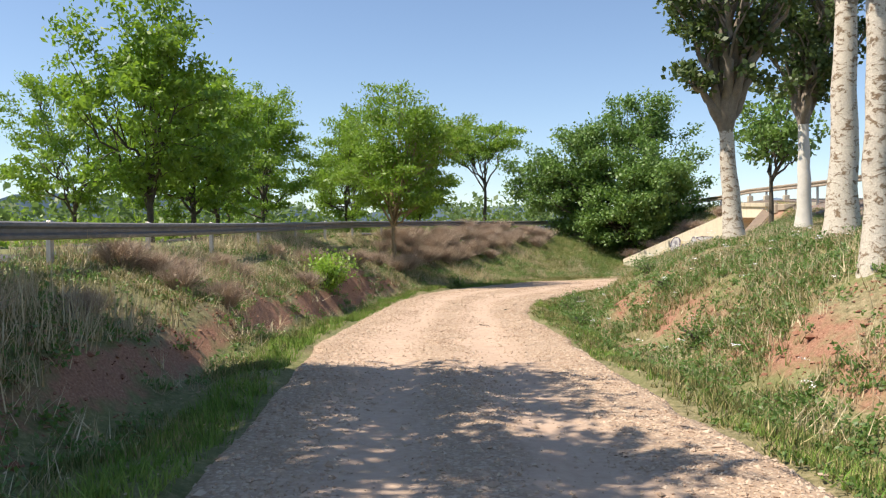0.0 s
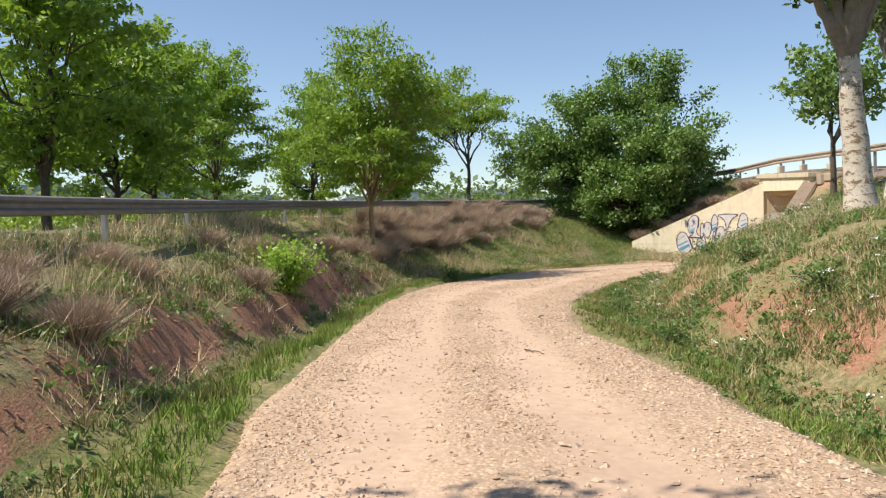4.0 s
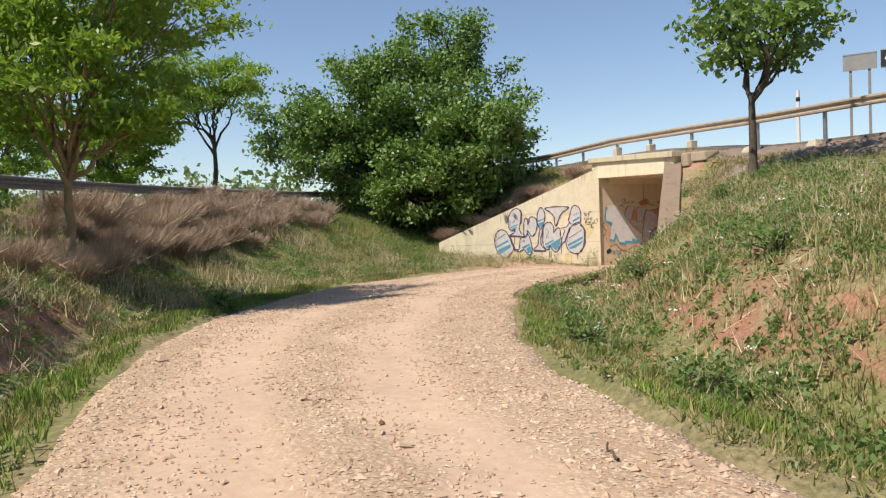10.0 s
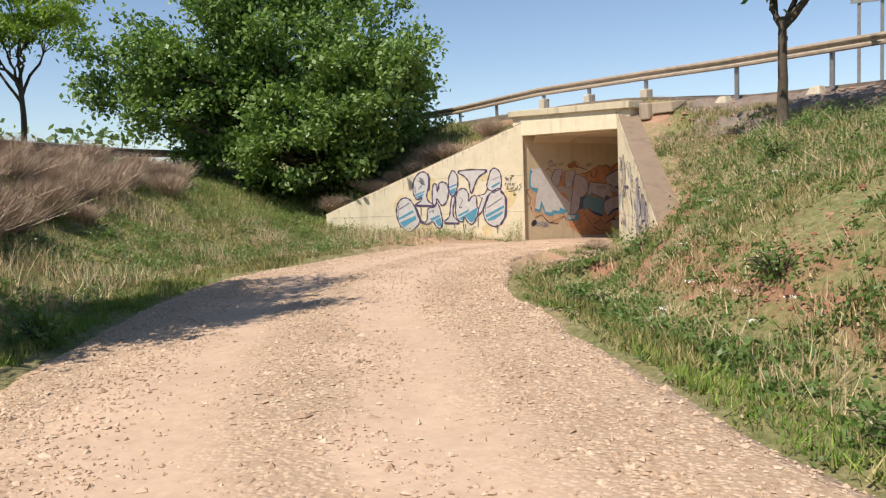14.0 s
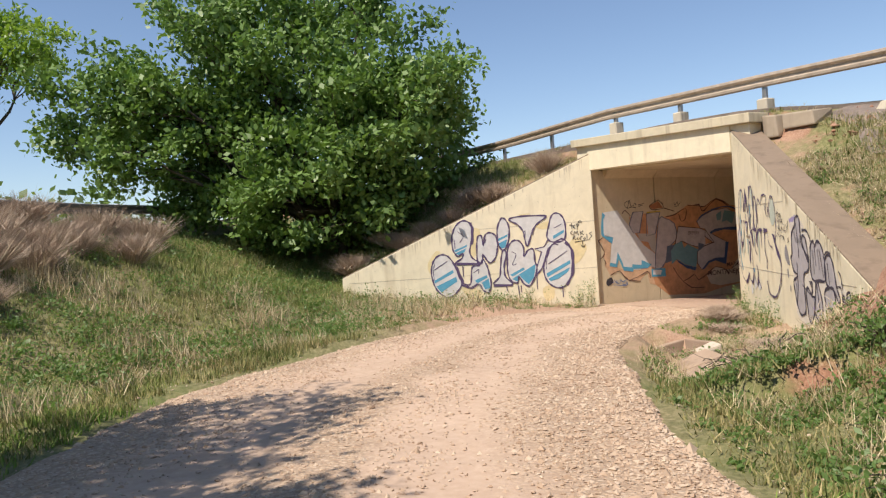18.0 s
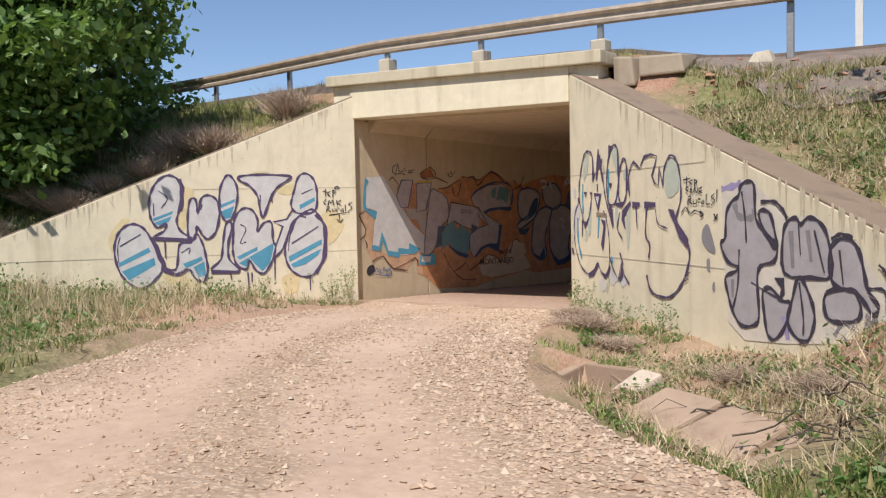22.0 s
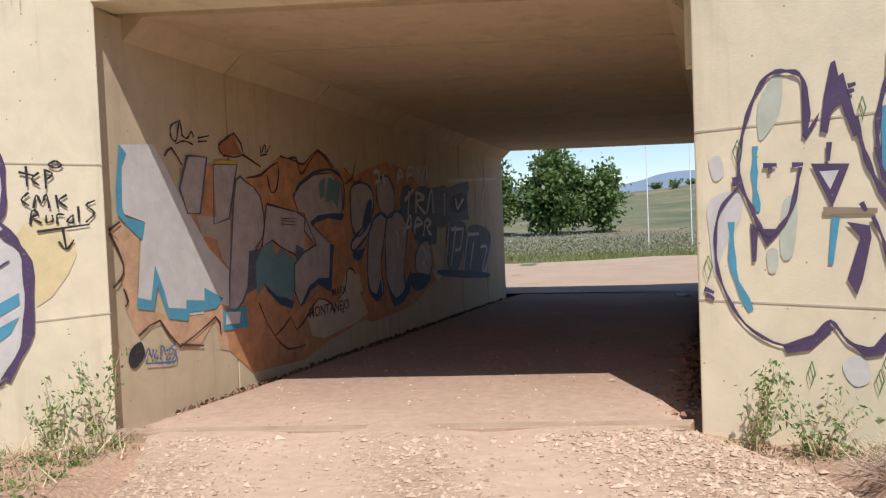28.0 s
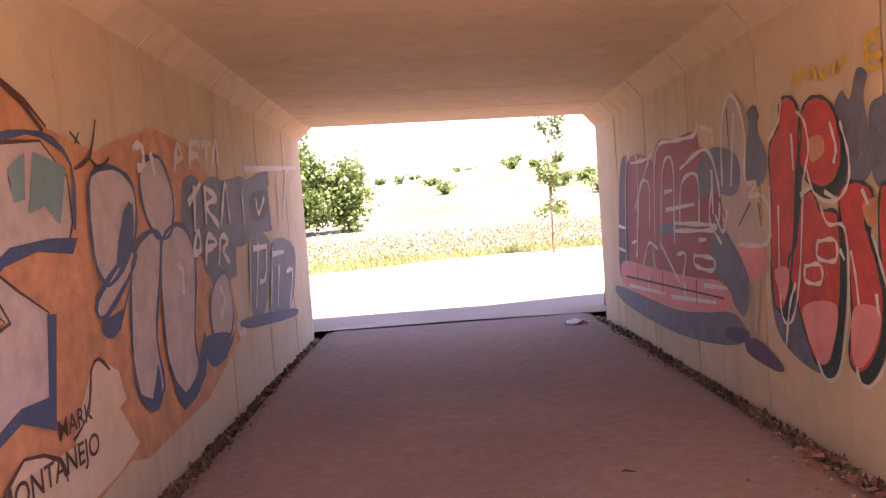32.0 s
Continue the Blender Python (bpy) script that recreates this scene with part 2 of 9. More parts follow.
def ground_mat():
    m, nt, b = shader("soil_and_grass", 0.95)
    geo = nt.nodes.new("ShaderNodeNewGeometry")
    sep = nt.nodes.new("ShaderNodeSeparateXYZ")
    nt.links.new(geo.outputs["Normal"], sep.inputs[0])
    big, mid, fine = noise_node(nt, 0.35, 4), noise_node(nt, 2.2, 6), noise_node(nt, 30, 5)
    green = ramp(nt, mid, [(0.25, (0.085, 0.115, 0.03)), (0.5, (0.16, 0.175, 0.055)), (0.75, (0.29, 0.25, 0.11))])
    grit = noise_node(nt, 11, 6, 0.7)
    green = blend(nt, 0.55, green, ramp(nt, grit, [(0.32, (0.05, 0.065, 0.02)), (0.5, (0.15, 0.155, 0.055)), (0.66, (0.33, 0.27, 0.15))]))
    dry = ramp(nt, grit, [(0.32, (0.11, 0.085, 0.04)), (0.68, (0.42, 0.33, 0.20))])
    soil = ramp(nt, fine, [(0.25, (0.17, 0.075, 0.045)), (0.55, (0.33, 0.17, 0.105)), (0.8, (0.48, 0.31, 0.21))])
    c = blend(nt, ramp(nt, big, [(0.42, grey(0.0)), (0.66, grey(0.75))]), green, dry)
    # bare red soil on steep banks
    ma = nt.nodes.new("ShaderNodeMath")
    ma.operation = "MULTIPLY_ADD"
    ma.inputs[1].default_value, ma.inputs[2].default_value = 0.5, 0.0
    nt.links.new(mid, ma.inputs[0])
    sub = nt.nodes.new("ShaderNodeMath")
    sub.operation = "ADD"
    nt.links.new(sep.outputs["Z"], sub.inputs[0])
    nt.links.new(ma.outputs[0], sub.inputs[1])
    steep = ramp(nt, sub.outputs[0], [(0.98, grey(1.0)), (1.0, grey(0.9)), ])
    mr = nt.nodes.new("ShaderNodeMapRange")
    mr.inputs["From Min"].default_value, mr.inputs["From Max"].default_value = 0.97, 1.09
    mr.inputs["To Min"].default_value, mr.inputs["To Max"].default_value = 1.0, 0.0
    nt.links.new(sub.outputs[0], mr.inputs["Value"])
    nt.nodes.remove(steep.node)
    c = blend(nt, mr.outputs[0], c, soil)
    ds = nt.nodes.new("ShaderNodeVectorMath")
    ds.operation = "DISTANCE"
    ds.inputs[1].default_value = (2.4, -1.6, 0.0)
    nt.links.new(geo.outputs["Position"], ds.inputs[0])
    dn = nt.nodes.new("ShaderNodeMath")
    dn.operation = "MULTIPLY_ADD"
    dn.inputs[1].default_value = 5.0
    nt.links.new(mid, dn.inputs[0])
    d2 = nt.nodes.new("ShaderNodeVectorMath")
    d2.operation = "DISTANCE"
    d2.inputs[1].default_value = (8.8, -4.0, 0.0)
    nt.links.new(geo.outputs["Position"], d2.inputs[0])
    off = nt.nodes.new("ShaderNodeMath")
    off.operation = "ADD"
    off.inputs[1].default_value = 3.2
    nt.links.new(d2.outputs["Value"], off.inputs[0])
    near = nt.nodes.new("ShaderNodeMath")
    near.operation = "MINIMUM"
    nt.links.new(ds.outputs["Value"], near.inputs[0])
    nt.links.new(off.outputs[0], near.inputs[1])
    nt.links.new(near.outputs[0], dn.inputs[2])
    worn = nt.nodes.new("ShaderNodeMapRange")
    worn.inputs["From Min"].default_value, worn.inputs["From Max"].default_value = 6.5, 9.0
    worn.inputs["To Min"].default_value, worn.inputs["To Max"].default_value = 1.0, 0.0
    nt.links.new(dn.outputs[0], worn.inputs["Value"])
    c = blend(nt, worn.outputs[0], c, ramp(nt, fine, [(0.25, (0.29, 0.175, 0.115)), (0.75, (0.54, 0.37, 0.255))]))
    # the open field north of the embankment is greener
    sy = nt.nodes.new("ShaderNodeSeparateXYZ")
    nt.links.new(geo.outputs["Position"], sy.inputs[0])
    north = nt.nodes.new("ShaderNodeMapRange")
    north.inputs["From Min"].default_value, north.inputs["From Max"].default_value = 15.0, 17.0
    nt.links.new(sy.outputs["Y"], north.inputs["Value"])
    wide = noise_node(nt, 0.09, 8, 0.68)
    c = blend(nt, north.outputs[0], c, ramp(nt, wide, [(0.3, (0.075, 0.09, 0.045)), (0.46, (0.125, 0.14, 0.07)), (0.56, (0.175, 0.165, 0.09)), (0.64, (0.30, 0.19, 0.13))]))
    nt.links.new(c, b.inputs["Base Color"])
    bump(nt, b, fine, 0.6, 0.04)
    return m


def track_mat():
    m, nt, b = shader("gravel_track", 0.95)
    uv = nt.nodes.new("ShaderNodeUVMap")
    sep = nt.nodes.new("ShaderNodeSeparateXYZ")
    nt.links.new(uv.outputs[0], sep.inputs[0])
    big, mid, fine = noise_node(nt, 0.7, 4), noise_node(nt, 9, 5), noise_node(nt, 70, 4)
    geo = nt.nodes.new("ShaderNodeNewGeometry")
    vor = nt.nodes.new("ShaderNodeTexVoronoi")
    vor.inputs["Scale"].default_value = 21.0
    nt.links.new(geo.outputs["Position"], vor.inputs["Vector"])
    sepc = nt.nodes.new("ShaderNodeSeparateColor")
    nt.links.new(vor.outputs["Color"], sepc.inputs[0])
    stone = ramp(nt, fine, [(0.3, (0.39, 0.27, 0.18)), (0.5, (0.52, 0.38, 0.265)), (0.75, (0.63, 0.485, 0.355))])
    tone = ramp(nt, sepc.outputs[0], [(0.0, (0.36, 0.25, 0.17)), (0.5, (0.50, 0.37, 0.26)), (1.0, (0.64, 0.51, 0.385))])
    stone = blend(nt, 0.55, stone, tone)
    # gaps between the stones coloured darker, as the shade among them
    stone = blend(nt, ramp(nt, vor.outputs["Distance"], [(0.4, grey(0.0)), (0.62, grey(0.5))]), stone, (0.31, 0.21, 0.14))
    dust = ramp(nt, mid, [(0.3, (0.49, 0.348, 0.249)), (0.7, (0.585, 0.434, 0.323))])
    # packed wheel tracks carry dust, crown and sides carry loose stone
    wob = nt.nodes.new("ShaderNodeMath")
    wob.operation = "MULTIPLY_ADD"
    wob.inputs[1].default_value = 0.22
    nt.links.new(big, wob.inputs[0])
    nt.links.new(sep.outputs["X"], wob.inputs[2])
    tracks = ramp(nt, wob.outputs[0], [(0.22, grey(0.0)), (0.34, grey(1.0)), (0.46, grey(0.9)), (0.54, grey(0.05)), (0.62, grey(0.05)), (0.68, grey(1.0)), (0.80, grey(0.9)), (0.90, grey(0.0))])
    # the floor of the passage is packed earth with no loose stone
    sy = nt.nodes.new("ShaderNodeSeparateXYZ")
    nt.links.new(geo.outputs["Position"], sy.inputs[0])
    inner_floor = nt.nodes.new("ShaderNodeMapRange")
    inner_floor.inputs["From Min"].default_value, inner_floor.inputs["From Max"].default_value = -1.6, 0.6
    nt.links.new(sy.outputs["Y"], inner_floor.inputs["Value"])
    tracks = blend(nt, inner_floor.outputs[0], tracks, (1.0, 1.0, 1.0))
    # shade inside the passage is painted in: dust darkens past the mouth
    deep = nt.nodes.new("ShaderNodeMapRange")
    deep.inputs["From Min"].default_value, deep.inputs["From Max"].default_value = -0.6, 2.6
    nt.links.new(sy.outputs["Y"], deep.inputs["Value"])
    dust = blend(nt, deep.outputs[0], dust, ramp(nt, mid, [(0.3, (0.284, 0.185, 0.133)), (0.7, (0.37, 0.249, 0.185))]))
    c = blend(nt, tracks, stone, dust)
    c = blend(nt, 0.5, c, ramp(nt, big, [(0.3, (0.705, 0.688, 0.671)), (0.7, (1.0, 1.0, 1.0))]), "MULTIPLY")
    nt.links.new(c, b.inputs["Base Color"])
    lump = ramp(nt, vor.outputs["Distance"], [(0.0, grey(1.0)), (0.6, grey(0.0))])
    bump(nt, b, blend(nt, tracks, blend(nt, 0.3, lump, fine), blend(nt, 0.85, fine, grey(0.5))), 0.7, 0.03)
    return m


def concrete_mat(name, base, stain, weather=1.0):
    m, nt, b = shader(name, 0.85)
    big, mid, fine = noise_node(nt, 0.5, 5), noise_node(nt, 3.0, 6, 0.65, 0.6), noise_node(nt, 60, 4)
    geo = nt.nodes.new("ShaderNodeNewGeometry")
    mp = nt.nodes.new("ShaderNodeMapping")
    mp.inputs["Scale"].default_value = (2.2, 2.2, 0.18)
    nt.links.new(geo.outputs["Position"], mp.inputs["Vector"])
    drip = noise_node(nt, 1.6, 5, 0.6, 0.3, mp.outputs[0])
    c = ramp(nt, mid, [(0.3, tuple(v * 0.88 for v in base)), (0.6, base), (0.8, tuple(min(1, v * 1.06) for v in base))])
    c = blend(nt, ramp(nt, drip, [(0.52, grey(0.0)), (0.78, grey(0.55 * weather))]), c, stain)
    c = blend(nt, ramp(nt, big, [(0.5, grey(0.0)), (0.75, grey(0.35 * weather))]), c, tuple(v * 0.8 for v in base))
    pit = nt.nodes.new("ShaderNodeTexVoronoi")
    pit.inputs["Scale"].default_value = 7.0
    nt.links.new(geo.outputs["Position"], pit.inputs["Vector"])
    c = blend(nt, ramp(nt, pit.outputs["Distance"], [(0.035, grey(0.75)), (0.06, grey(0.0))]), c, (0.12, 0.09, 0.06))
    nt.links.new(c, b.inputs["Base Color"])
    bump(nt, b, blend(nt, 0.6, mid, fine), 0.25, 0.01)
    return m


M_ground, M_track = ground_mat(), track_mat()
M_concrete = concrete_mat("cream_concrete", (0.80, 0.715, 0.52), (0.46, 0.37, 0.24))
# tunnel base colour set darker than the outer concrete to deepen its shade
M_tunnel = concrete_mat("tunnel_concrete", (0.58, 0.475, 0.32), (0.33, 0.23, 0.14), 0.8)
M_rough = concrete_mat("weathered_concrete", (0.42, 0.34, 0.25), (0.16, 0.12, 0.09), 1.3)
M_dirt_top = concrete_mat("dirty_wall_top", (0.25, 0.185, 0.13), (0.12, 0.085, 0.06), 1.5)
M_coping = concrete_mat("stained_coping", (0.54, 0.48, 0.37), (0.13, 0.105, 0.075), 1.7)
M_cornice = concrete_mat("cream_cornice", (0.63, 0.555, 0.395), (0.25, 0.19, 0.125), 1.6)
M_asphalt = plain("asphalt", (0.075, 0.07, 0.068), 0.95, 0, 0.3, 3.0, 0.5, 120)
M_steel = plain("galvanised_steel", (0.42, 0.40, 0.38), 0.5, 0.85, 0.2, 8, 0.1)
M_rail = plain("weathered_rail", (0.45, 0.37, 0.29), 0.62, 0.25, 0.3, 5, 0.15)
# grey rail steel, darkened to carry the shade of its north-facing side
M_shaded_rail = plain("shaded_grey_rail", (0.20, 0.19, 0.185), 0.6, 0.3, 0.3, 5, 0.15)
M_white = plain("white_paint", (0.75, 0.75, 0.73), 0.6, 0, 0.08, 5, 0.05)
M_black = plain("black_paint", (0.02, 0.02, 0.022), 0.6, 0, 0.3, 5, 0.05)
M_grey = plain("grey_sheet", (0.33, 0.34, 0.35), 0.55, 0.4, 0.15, 5, 0.05)
M_bark = plain("brown_bark", (0.10, 0.08, 0.058), 0.95, 0, 0.45, 9, 0.9, 40)
M_leaf_locust = leaf_mat("locust_leaf", (0.045, 0.10, 0.012), (0.28, 0.42, 0.06), (0.34, 0.54, 0.05), 0.34)
M_leaf_bush = leaf_mat("broad_leaf", (0.034, 0.075, 0.016), (0.25, 0.39, 0.095), (0.26, 0.46, 0.07), 0.2)
M_leaf_poplar = leaf_mat("poplar_leaf", (0.050, 0.077, 0.025), (0.125, 0.175, 0.056), (0.138, 0.213, 0.050))
M_far_green = leaf_mat("far_leaf", (0.070, 0.119, 0.035), (0.161, 0.231, 0.070), (0.168, 0.280, 0.070))


def birch_mat():
    m, nt, b = shader("pale_poplar_bark", 0.85)
    geo = nt.nodes.new("ShaderNodeNewGeometry")
    mp = nt.nodes.new("ShaderNodeMapping")
    mp.inputs["Scale"].default_value = (1.0, 1.0, 1.7)
    nt.links.new(geo.outputs["Position"], mp.inputs["Vector"])
    patch = noise_node(nt, 5.5, 7, 0.7, 0.8, mp.outputs[0])
    fine = noise_node(nt, 40, 4)
    pale = ramp(nt, fine, [(0.3, (0.47, 0.41, 0.33)), (0.7, (0.68, 0.62, 0.52))])
    dark = ramp(nt, fine, [(0.3, (0.13, 0.085, 0.05)), (0.7, (0.30, 0.21, 0.13))])
    c = blend(nt, ramp(nt, patch, [(0.52, grey(0.0)), (0.58, grey(1.0))]), pale, dark)
    nt.links.new(c, b.inputs["Base Color"])
    bump(nt, b, patch, 0.6, 0.03)
    return m


M_birch = birch_mat()


def blade_mat(name, stops, rough=0.7):
    m, nt, b = shader(name, rough)
    r = nt.nodes.new("ShaderNodeNewGeometry").outputs["Random Per Island"]
    big = noise_node(nt, 0.9, 3)
    mix = nt.nodes.new("ShaderNodeMath")
    mix.operation = "MULTIPLY_ADD"
    mix.inputs[1].default_value, mix.inputs[2].default_value = 0.55, 0.0
    nt.links.new(r, mix.inputs[0])
    add = nt.nodes.new("ShaderNodeMath")
    add.operation = "MULTIPLY_ADD"
    add.inputs[1].default_value = 0.75
    nt.links.new(big, add.inputs[0])
    nt.links.new(mix.outputs[0], add.inputs[2])
    nt.links.new(ramp(nt, add.outputs[0], stops), b.inputs["Base Color"])
    b.inputs["Specular IOR Level"].default_value = 0.2
    return m


M_grass = blade_mat("meadow_grass", [(0.12, (0.050, 0.085, 0.018)), (0.42, (0.105, 0.145, 0.036)), (0.66, (0.21, 0.21, 0.075)), (0.9, (0.40, 0.33, 0.16))])
M_lush = blade_mat("lush_grass", [(0.2, (0.068, 0.149, 0.020)), (0.6, (0.149, 0.257, 0.041)), (0.95, (0.270, 0.351, 0.081))])
M_straw = blade_mat("dry_straw", [(0.2, (0.27, 0.20, 0.115)), (0.6, (0.50, 0.40, 0.24)), (0.95, (0.66, 0.57, 0.38))])
M_twig = blade_mat("dead_brush", [(0.2, (0.20, 0.14, 0.10)), (0.6, (0.40, 0.30, 0.225)), (0.95, (0.57, 0.46, 0.35))])
M_weed = leaf_mat("weed_leaf", (0.065, 0.123, 0.029), (0.174, 0.268, 0.072), (0.203, 0.362, 0.072))
M_bright = leaf_mat("bright_leaf", (0.140, 0.252, 0.028), (0.308, 0.462, 0.070), (0.420, 0.630, 0.084))
M_stone = blade_mat("gravel_stone", [(0.15, (0.23, 0.15, 0.10)), (0.42, (0.42, 0.30, 0.21)), (0.68, (0.49, 0.365, 0.265)), (0.95, (0.58, 0.465, 0.35))], 0.9)
M_clod = blade_mat("red_clod", [(0.2, (0.16, 0.07, 0.045)), (0.6, (0.28, 0.135, 0.085)), (0.95, (0.42, 0.25, 0.17))], 0.95)
# aerial haze of the far hills is mixed into their base colour
M_mount = plain("haze_blue_hills", (0.27, 0.35, 0.47), 1.0, 0, 0.12, 0.004, 0.0)
M_dust = plain("pale_dust", (0.40, 0.295, 0.205), 0.95, 0, 0.14, 0.8, 0.4, 40)
M_wash = plain("whitewashed_bark", (0.62, 0.58, 0.51), 0.85, 0, 0.16, 3.0, 0.4, 30)
M_dark_gravel = plain("dark_gravel", (0.20, 0.16, 0.132), 0.95, 0, 0.4, 3.0, 0.8, 70)
M_field = blade_mat("field_grass", [(0.15, (0.08, 0.125, 0.03)), (0.5, (0.14, 0.19, 0.055)), (0.8, (0.22, 0.225, 0.09))])
M_litter = blade_mat("dead_leaves", [(0.2, (0.05, 0.028, 0.02)), (0.6, (0.12, 0.065, 0.042)), (0.95, (0.26, 0.16, 0.10))])
M_haze_brush = blade_mat("lilac_brush", [(0.2, (0.17, 0.17, 0.115)), (0.6, (0.24, 0.235, 0.17)), (0.95, (0.31, 0.295, 0.23))])
M_limb = plain("grey_limb_bark", (0.23, 0.19, 0.15), 0.9, 0, 0.4, 5, 0.6, 40)
M_tan_bark = plain("tan_bark", (0.30, 0.22, 0.13), 0.9, 0, 0.3, 6, 0.5, 40)
M_meadow = blade_mat("green_meadow", [(0.15, (0.075, 0.125, 0.025)), (0.45, (0.155, 0.215, 0.052)), (0.72, (0.28, 0.29, 0.10)), (0.95, (0.46, 0.40, 0.20))])

# ---- the lie of the land ----
EDGE_L = curve_through([(75, -15.2), (62, -15.9), (54, -16.5), (44.8, -17.3), (38, -18.15), (34.5, -18.5), (31, -18.55), (26.5, -18.5), (22, -18.35), (18.8, -17.9), (15.5, -17.1), (12, -15.7), (9, -14.2), (6.6, -12.6), (5.0, -10.8), (3.8, -9.0), (2.8, -7.0), (2.0, -5.2), (1.3, -3.0), (0.35, 0)], 180)
EDGE_R = curve_through([(75, -10.4), (62, -11), (54, -11.6), (44.6, -12.5), (38.8, -13.1), (33, -13.5), (29, -13.9), (25.5, -13.7), (21.5, -12.9), (17.5, -11.3), (13.6, -9.6), (11, -7.9), (8.38, -6.16), (6.88, -3.86), (5.9, -1.6), (5.1, 0)], 180)
RAIL_L = curve_through([(78, -22.2, 1.75), (60, -22.4, 1.6), (44, -22.6, 1.6), (36, -22.7, 1.68), (25, -22.6, 1.95), (12, -21.5, 2.35), (3, -18.6, 2.6), (-4, -14.6, 2.75), (-9, -11.6, 2.9), (-14, -7.5, 3.1), (-19, -1.5, 3.5)], 120)
WING_L, WING_R = (Vector((0.1, 0.0)), Vector((-4.1, -6.16))), (Vector((5.2, 0.0)), Vector((12.17, -5.04)))
INLET = (7.88, -4.6, -0.39)
WALL_L, WALL_R = ((0.0, 0.0), (2.55, 13.45)), ((5.2, 0.0), (7.37, 11.86))


def road_z(x):
    return lerp_table(x, [(-5, -0.12), (6, -0.14), (10, -0.12), (16, -0.06), (30, 0.0), (54, 0.35), (75, 0.6), (120, 0.8)])


def floor_z(x, y):
    """Height of the passage floor, which rises from its left to its right wall."""
    s = np.clip((np.asarray(x, float) - 0.187 * np.clip(y, 0, 20)) / 5.2, 0, 1)
    return -0.375 + 0.085 * s - 0.0125 * np.clip(y, 0, 14)


def rail_y(x):
    """The line of the bridge guardrail, which slowly draws away from the walls."""
    return lerp_table(x, [(-24, 0.4), (-2.7, 0.76), (0.2, 0.85), (5.1, 1.25), (8.2, 1.6), (20, 2.7), (30, 3.2), (120, 3.3)])


def shoulder(x):
    """How far the verge slopes away below the upper road."""
    return 0.38 * smooth(5.9, 7.6, x)


def deck_z(x):
    return lerp_table(x, [(-60, 5.2), (-6, 4.5), (2.6, 4.42), (5.3, 4.3), (8.2, 4.02), (12, 3.95), (24, 3.75), (60, 3.4), (120, 3.0)])


def wing_top(u, z0, z1, length):
    return z0 + (z1 - z0) * u / length


def land(x, y, rough=True):
    """Height of the ground at x, y."""
    shape = np.shape(x)
    x, y = np.ravel(np.asarray(x, float)), np.ravel(np.asarray(y, float))
    dl, sl, _ = to_line(x, y, EDGE_L)
    dr, sr, _ = to_line(x, y, EDGE_R)
    dg, sg, ag = to_line(x, y, RAIL_L)
    zr = road_z(x)
    zr = zr + (floor_z(x, y) - zr) * smooth(-5.0, 0.0, y) * (x < 6)
    inside = (sl < 0) & (sr > 0) & (x < 80)
    zg = np.interp(ag, np.linspace(0, 1, len(RAIL_L)), RAIL_L[:, 2])
    # bank beyond the left edge, up to the upper road
    r = dl / (dl + dg + 1e-6)
    steep = lerp_table(r, [(0, 0.0), (0.12, -0.03), (0.22, -0.09), (0.30, 0.0), (0.41, 0.36), (0.55, 0.55), (0.8, 0.82), (1, 1)])
    mild = lerp_table(r, [(0, 0), (0.2, 0.0), (0.35, 0.06), (0.6, 0.36), (0.8, 0.72), (1, 1)])
    w = smooth(11, 21, x)
    left = zr + (steep * w + mild * (1 - w)) * (zg - zr)
    left = np.where(sg > 0, zg, left)
    # mound beyond the right edge, up to the main road
    bank = lerp_table(dr, [(0, 0), (0.5, -0.08), (1.1, -0.24), (1.7, -0.05), (2.6, 0.75), (3.6, 1.35), (4.8, 1.8), (6.2, 2.05), (40, 2.3)])
    low = lerp_table(dr, [(0, 0), (0.6, -0.22), (1.5, -0.34), (2.4, -0.2), (3.2, 0.0), (6, 0.15), (40, 0.3)])
    w = smooth(9.8, 14.5, x + 0.35 * (y + 6))
    right = zr + bank * w + low * (1 - w)
    dz = deck_z(x)
    rise = smooth(-7.0, -0.2, y) * smooth(9.5, 12.5, x)
    drop = shoulder(x) * np.clip(rail_y(x) + 0.35 - np.maximum(y, 0.45), 0, 2.4)
    right = right + np.clip(dz - 0.15 - drop - right, 0, 9) * rise ** 1.3
    z = np.where(inside, zr, np.where(sl > 0, left, right))
    z = np.where((x > 78) & (y < -8) & (y > -19), zr, z)

    # soil held up behind the two wing walls
    def behind(wing, z0, z1, sign):
        a, b = np.array(wing[0]), np.array(wing[1])
        d = (b - a) / np.linalg.norm(b - a)
        n = np.array([-d[1], d[0]]) * sign
        u, v = (x - a[0]) * d[0] + (y - a[1]) * d[1], (x - a[0]) * n[0] + (y - a[1]) * n[1]
        top = wing_top(np.clip(u, -3, 14), z0, z1, np.linalg.norm(b - a))
        return u - np.linalg.norm(b - a), v, top

    u, v, top = behind(WING_L, 3.85, 0.75, -1)
    held = np.minimum(np.clip(top, 0, 9) + 0.42 * np.clip(v - 0.62, 0, 9), dz - 0.1) - 0.7 * np.clip(u, 0, 60)
    z = np.where((v > 0.38) & (y < 0.6) & (x < 1), np.maximum(z, held), z)
    u, v, top = behind(WING_R, 3.65, 0.32, 1)
    held = np.minimum(np.clip(top, 0, 9) + 0.42 * np.clip(v - 0.62, 0, 9), dz - 0.1) - 0.7 * np.clip(u, 0, 60)
    z = np.where((v > 0.38) & (y < 0.6) & (x > 4), np.maximum(z, held), z)
    along_wing = u + np.hypot(WING_R[1][0] - WING_R[0][0], WING_R[1][1] - WING_R[0][1])
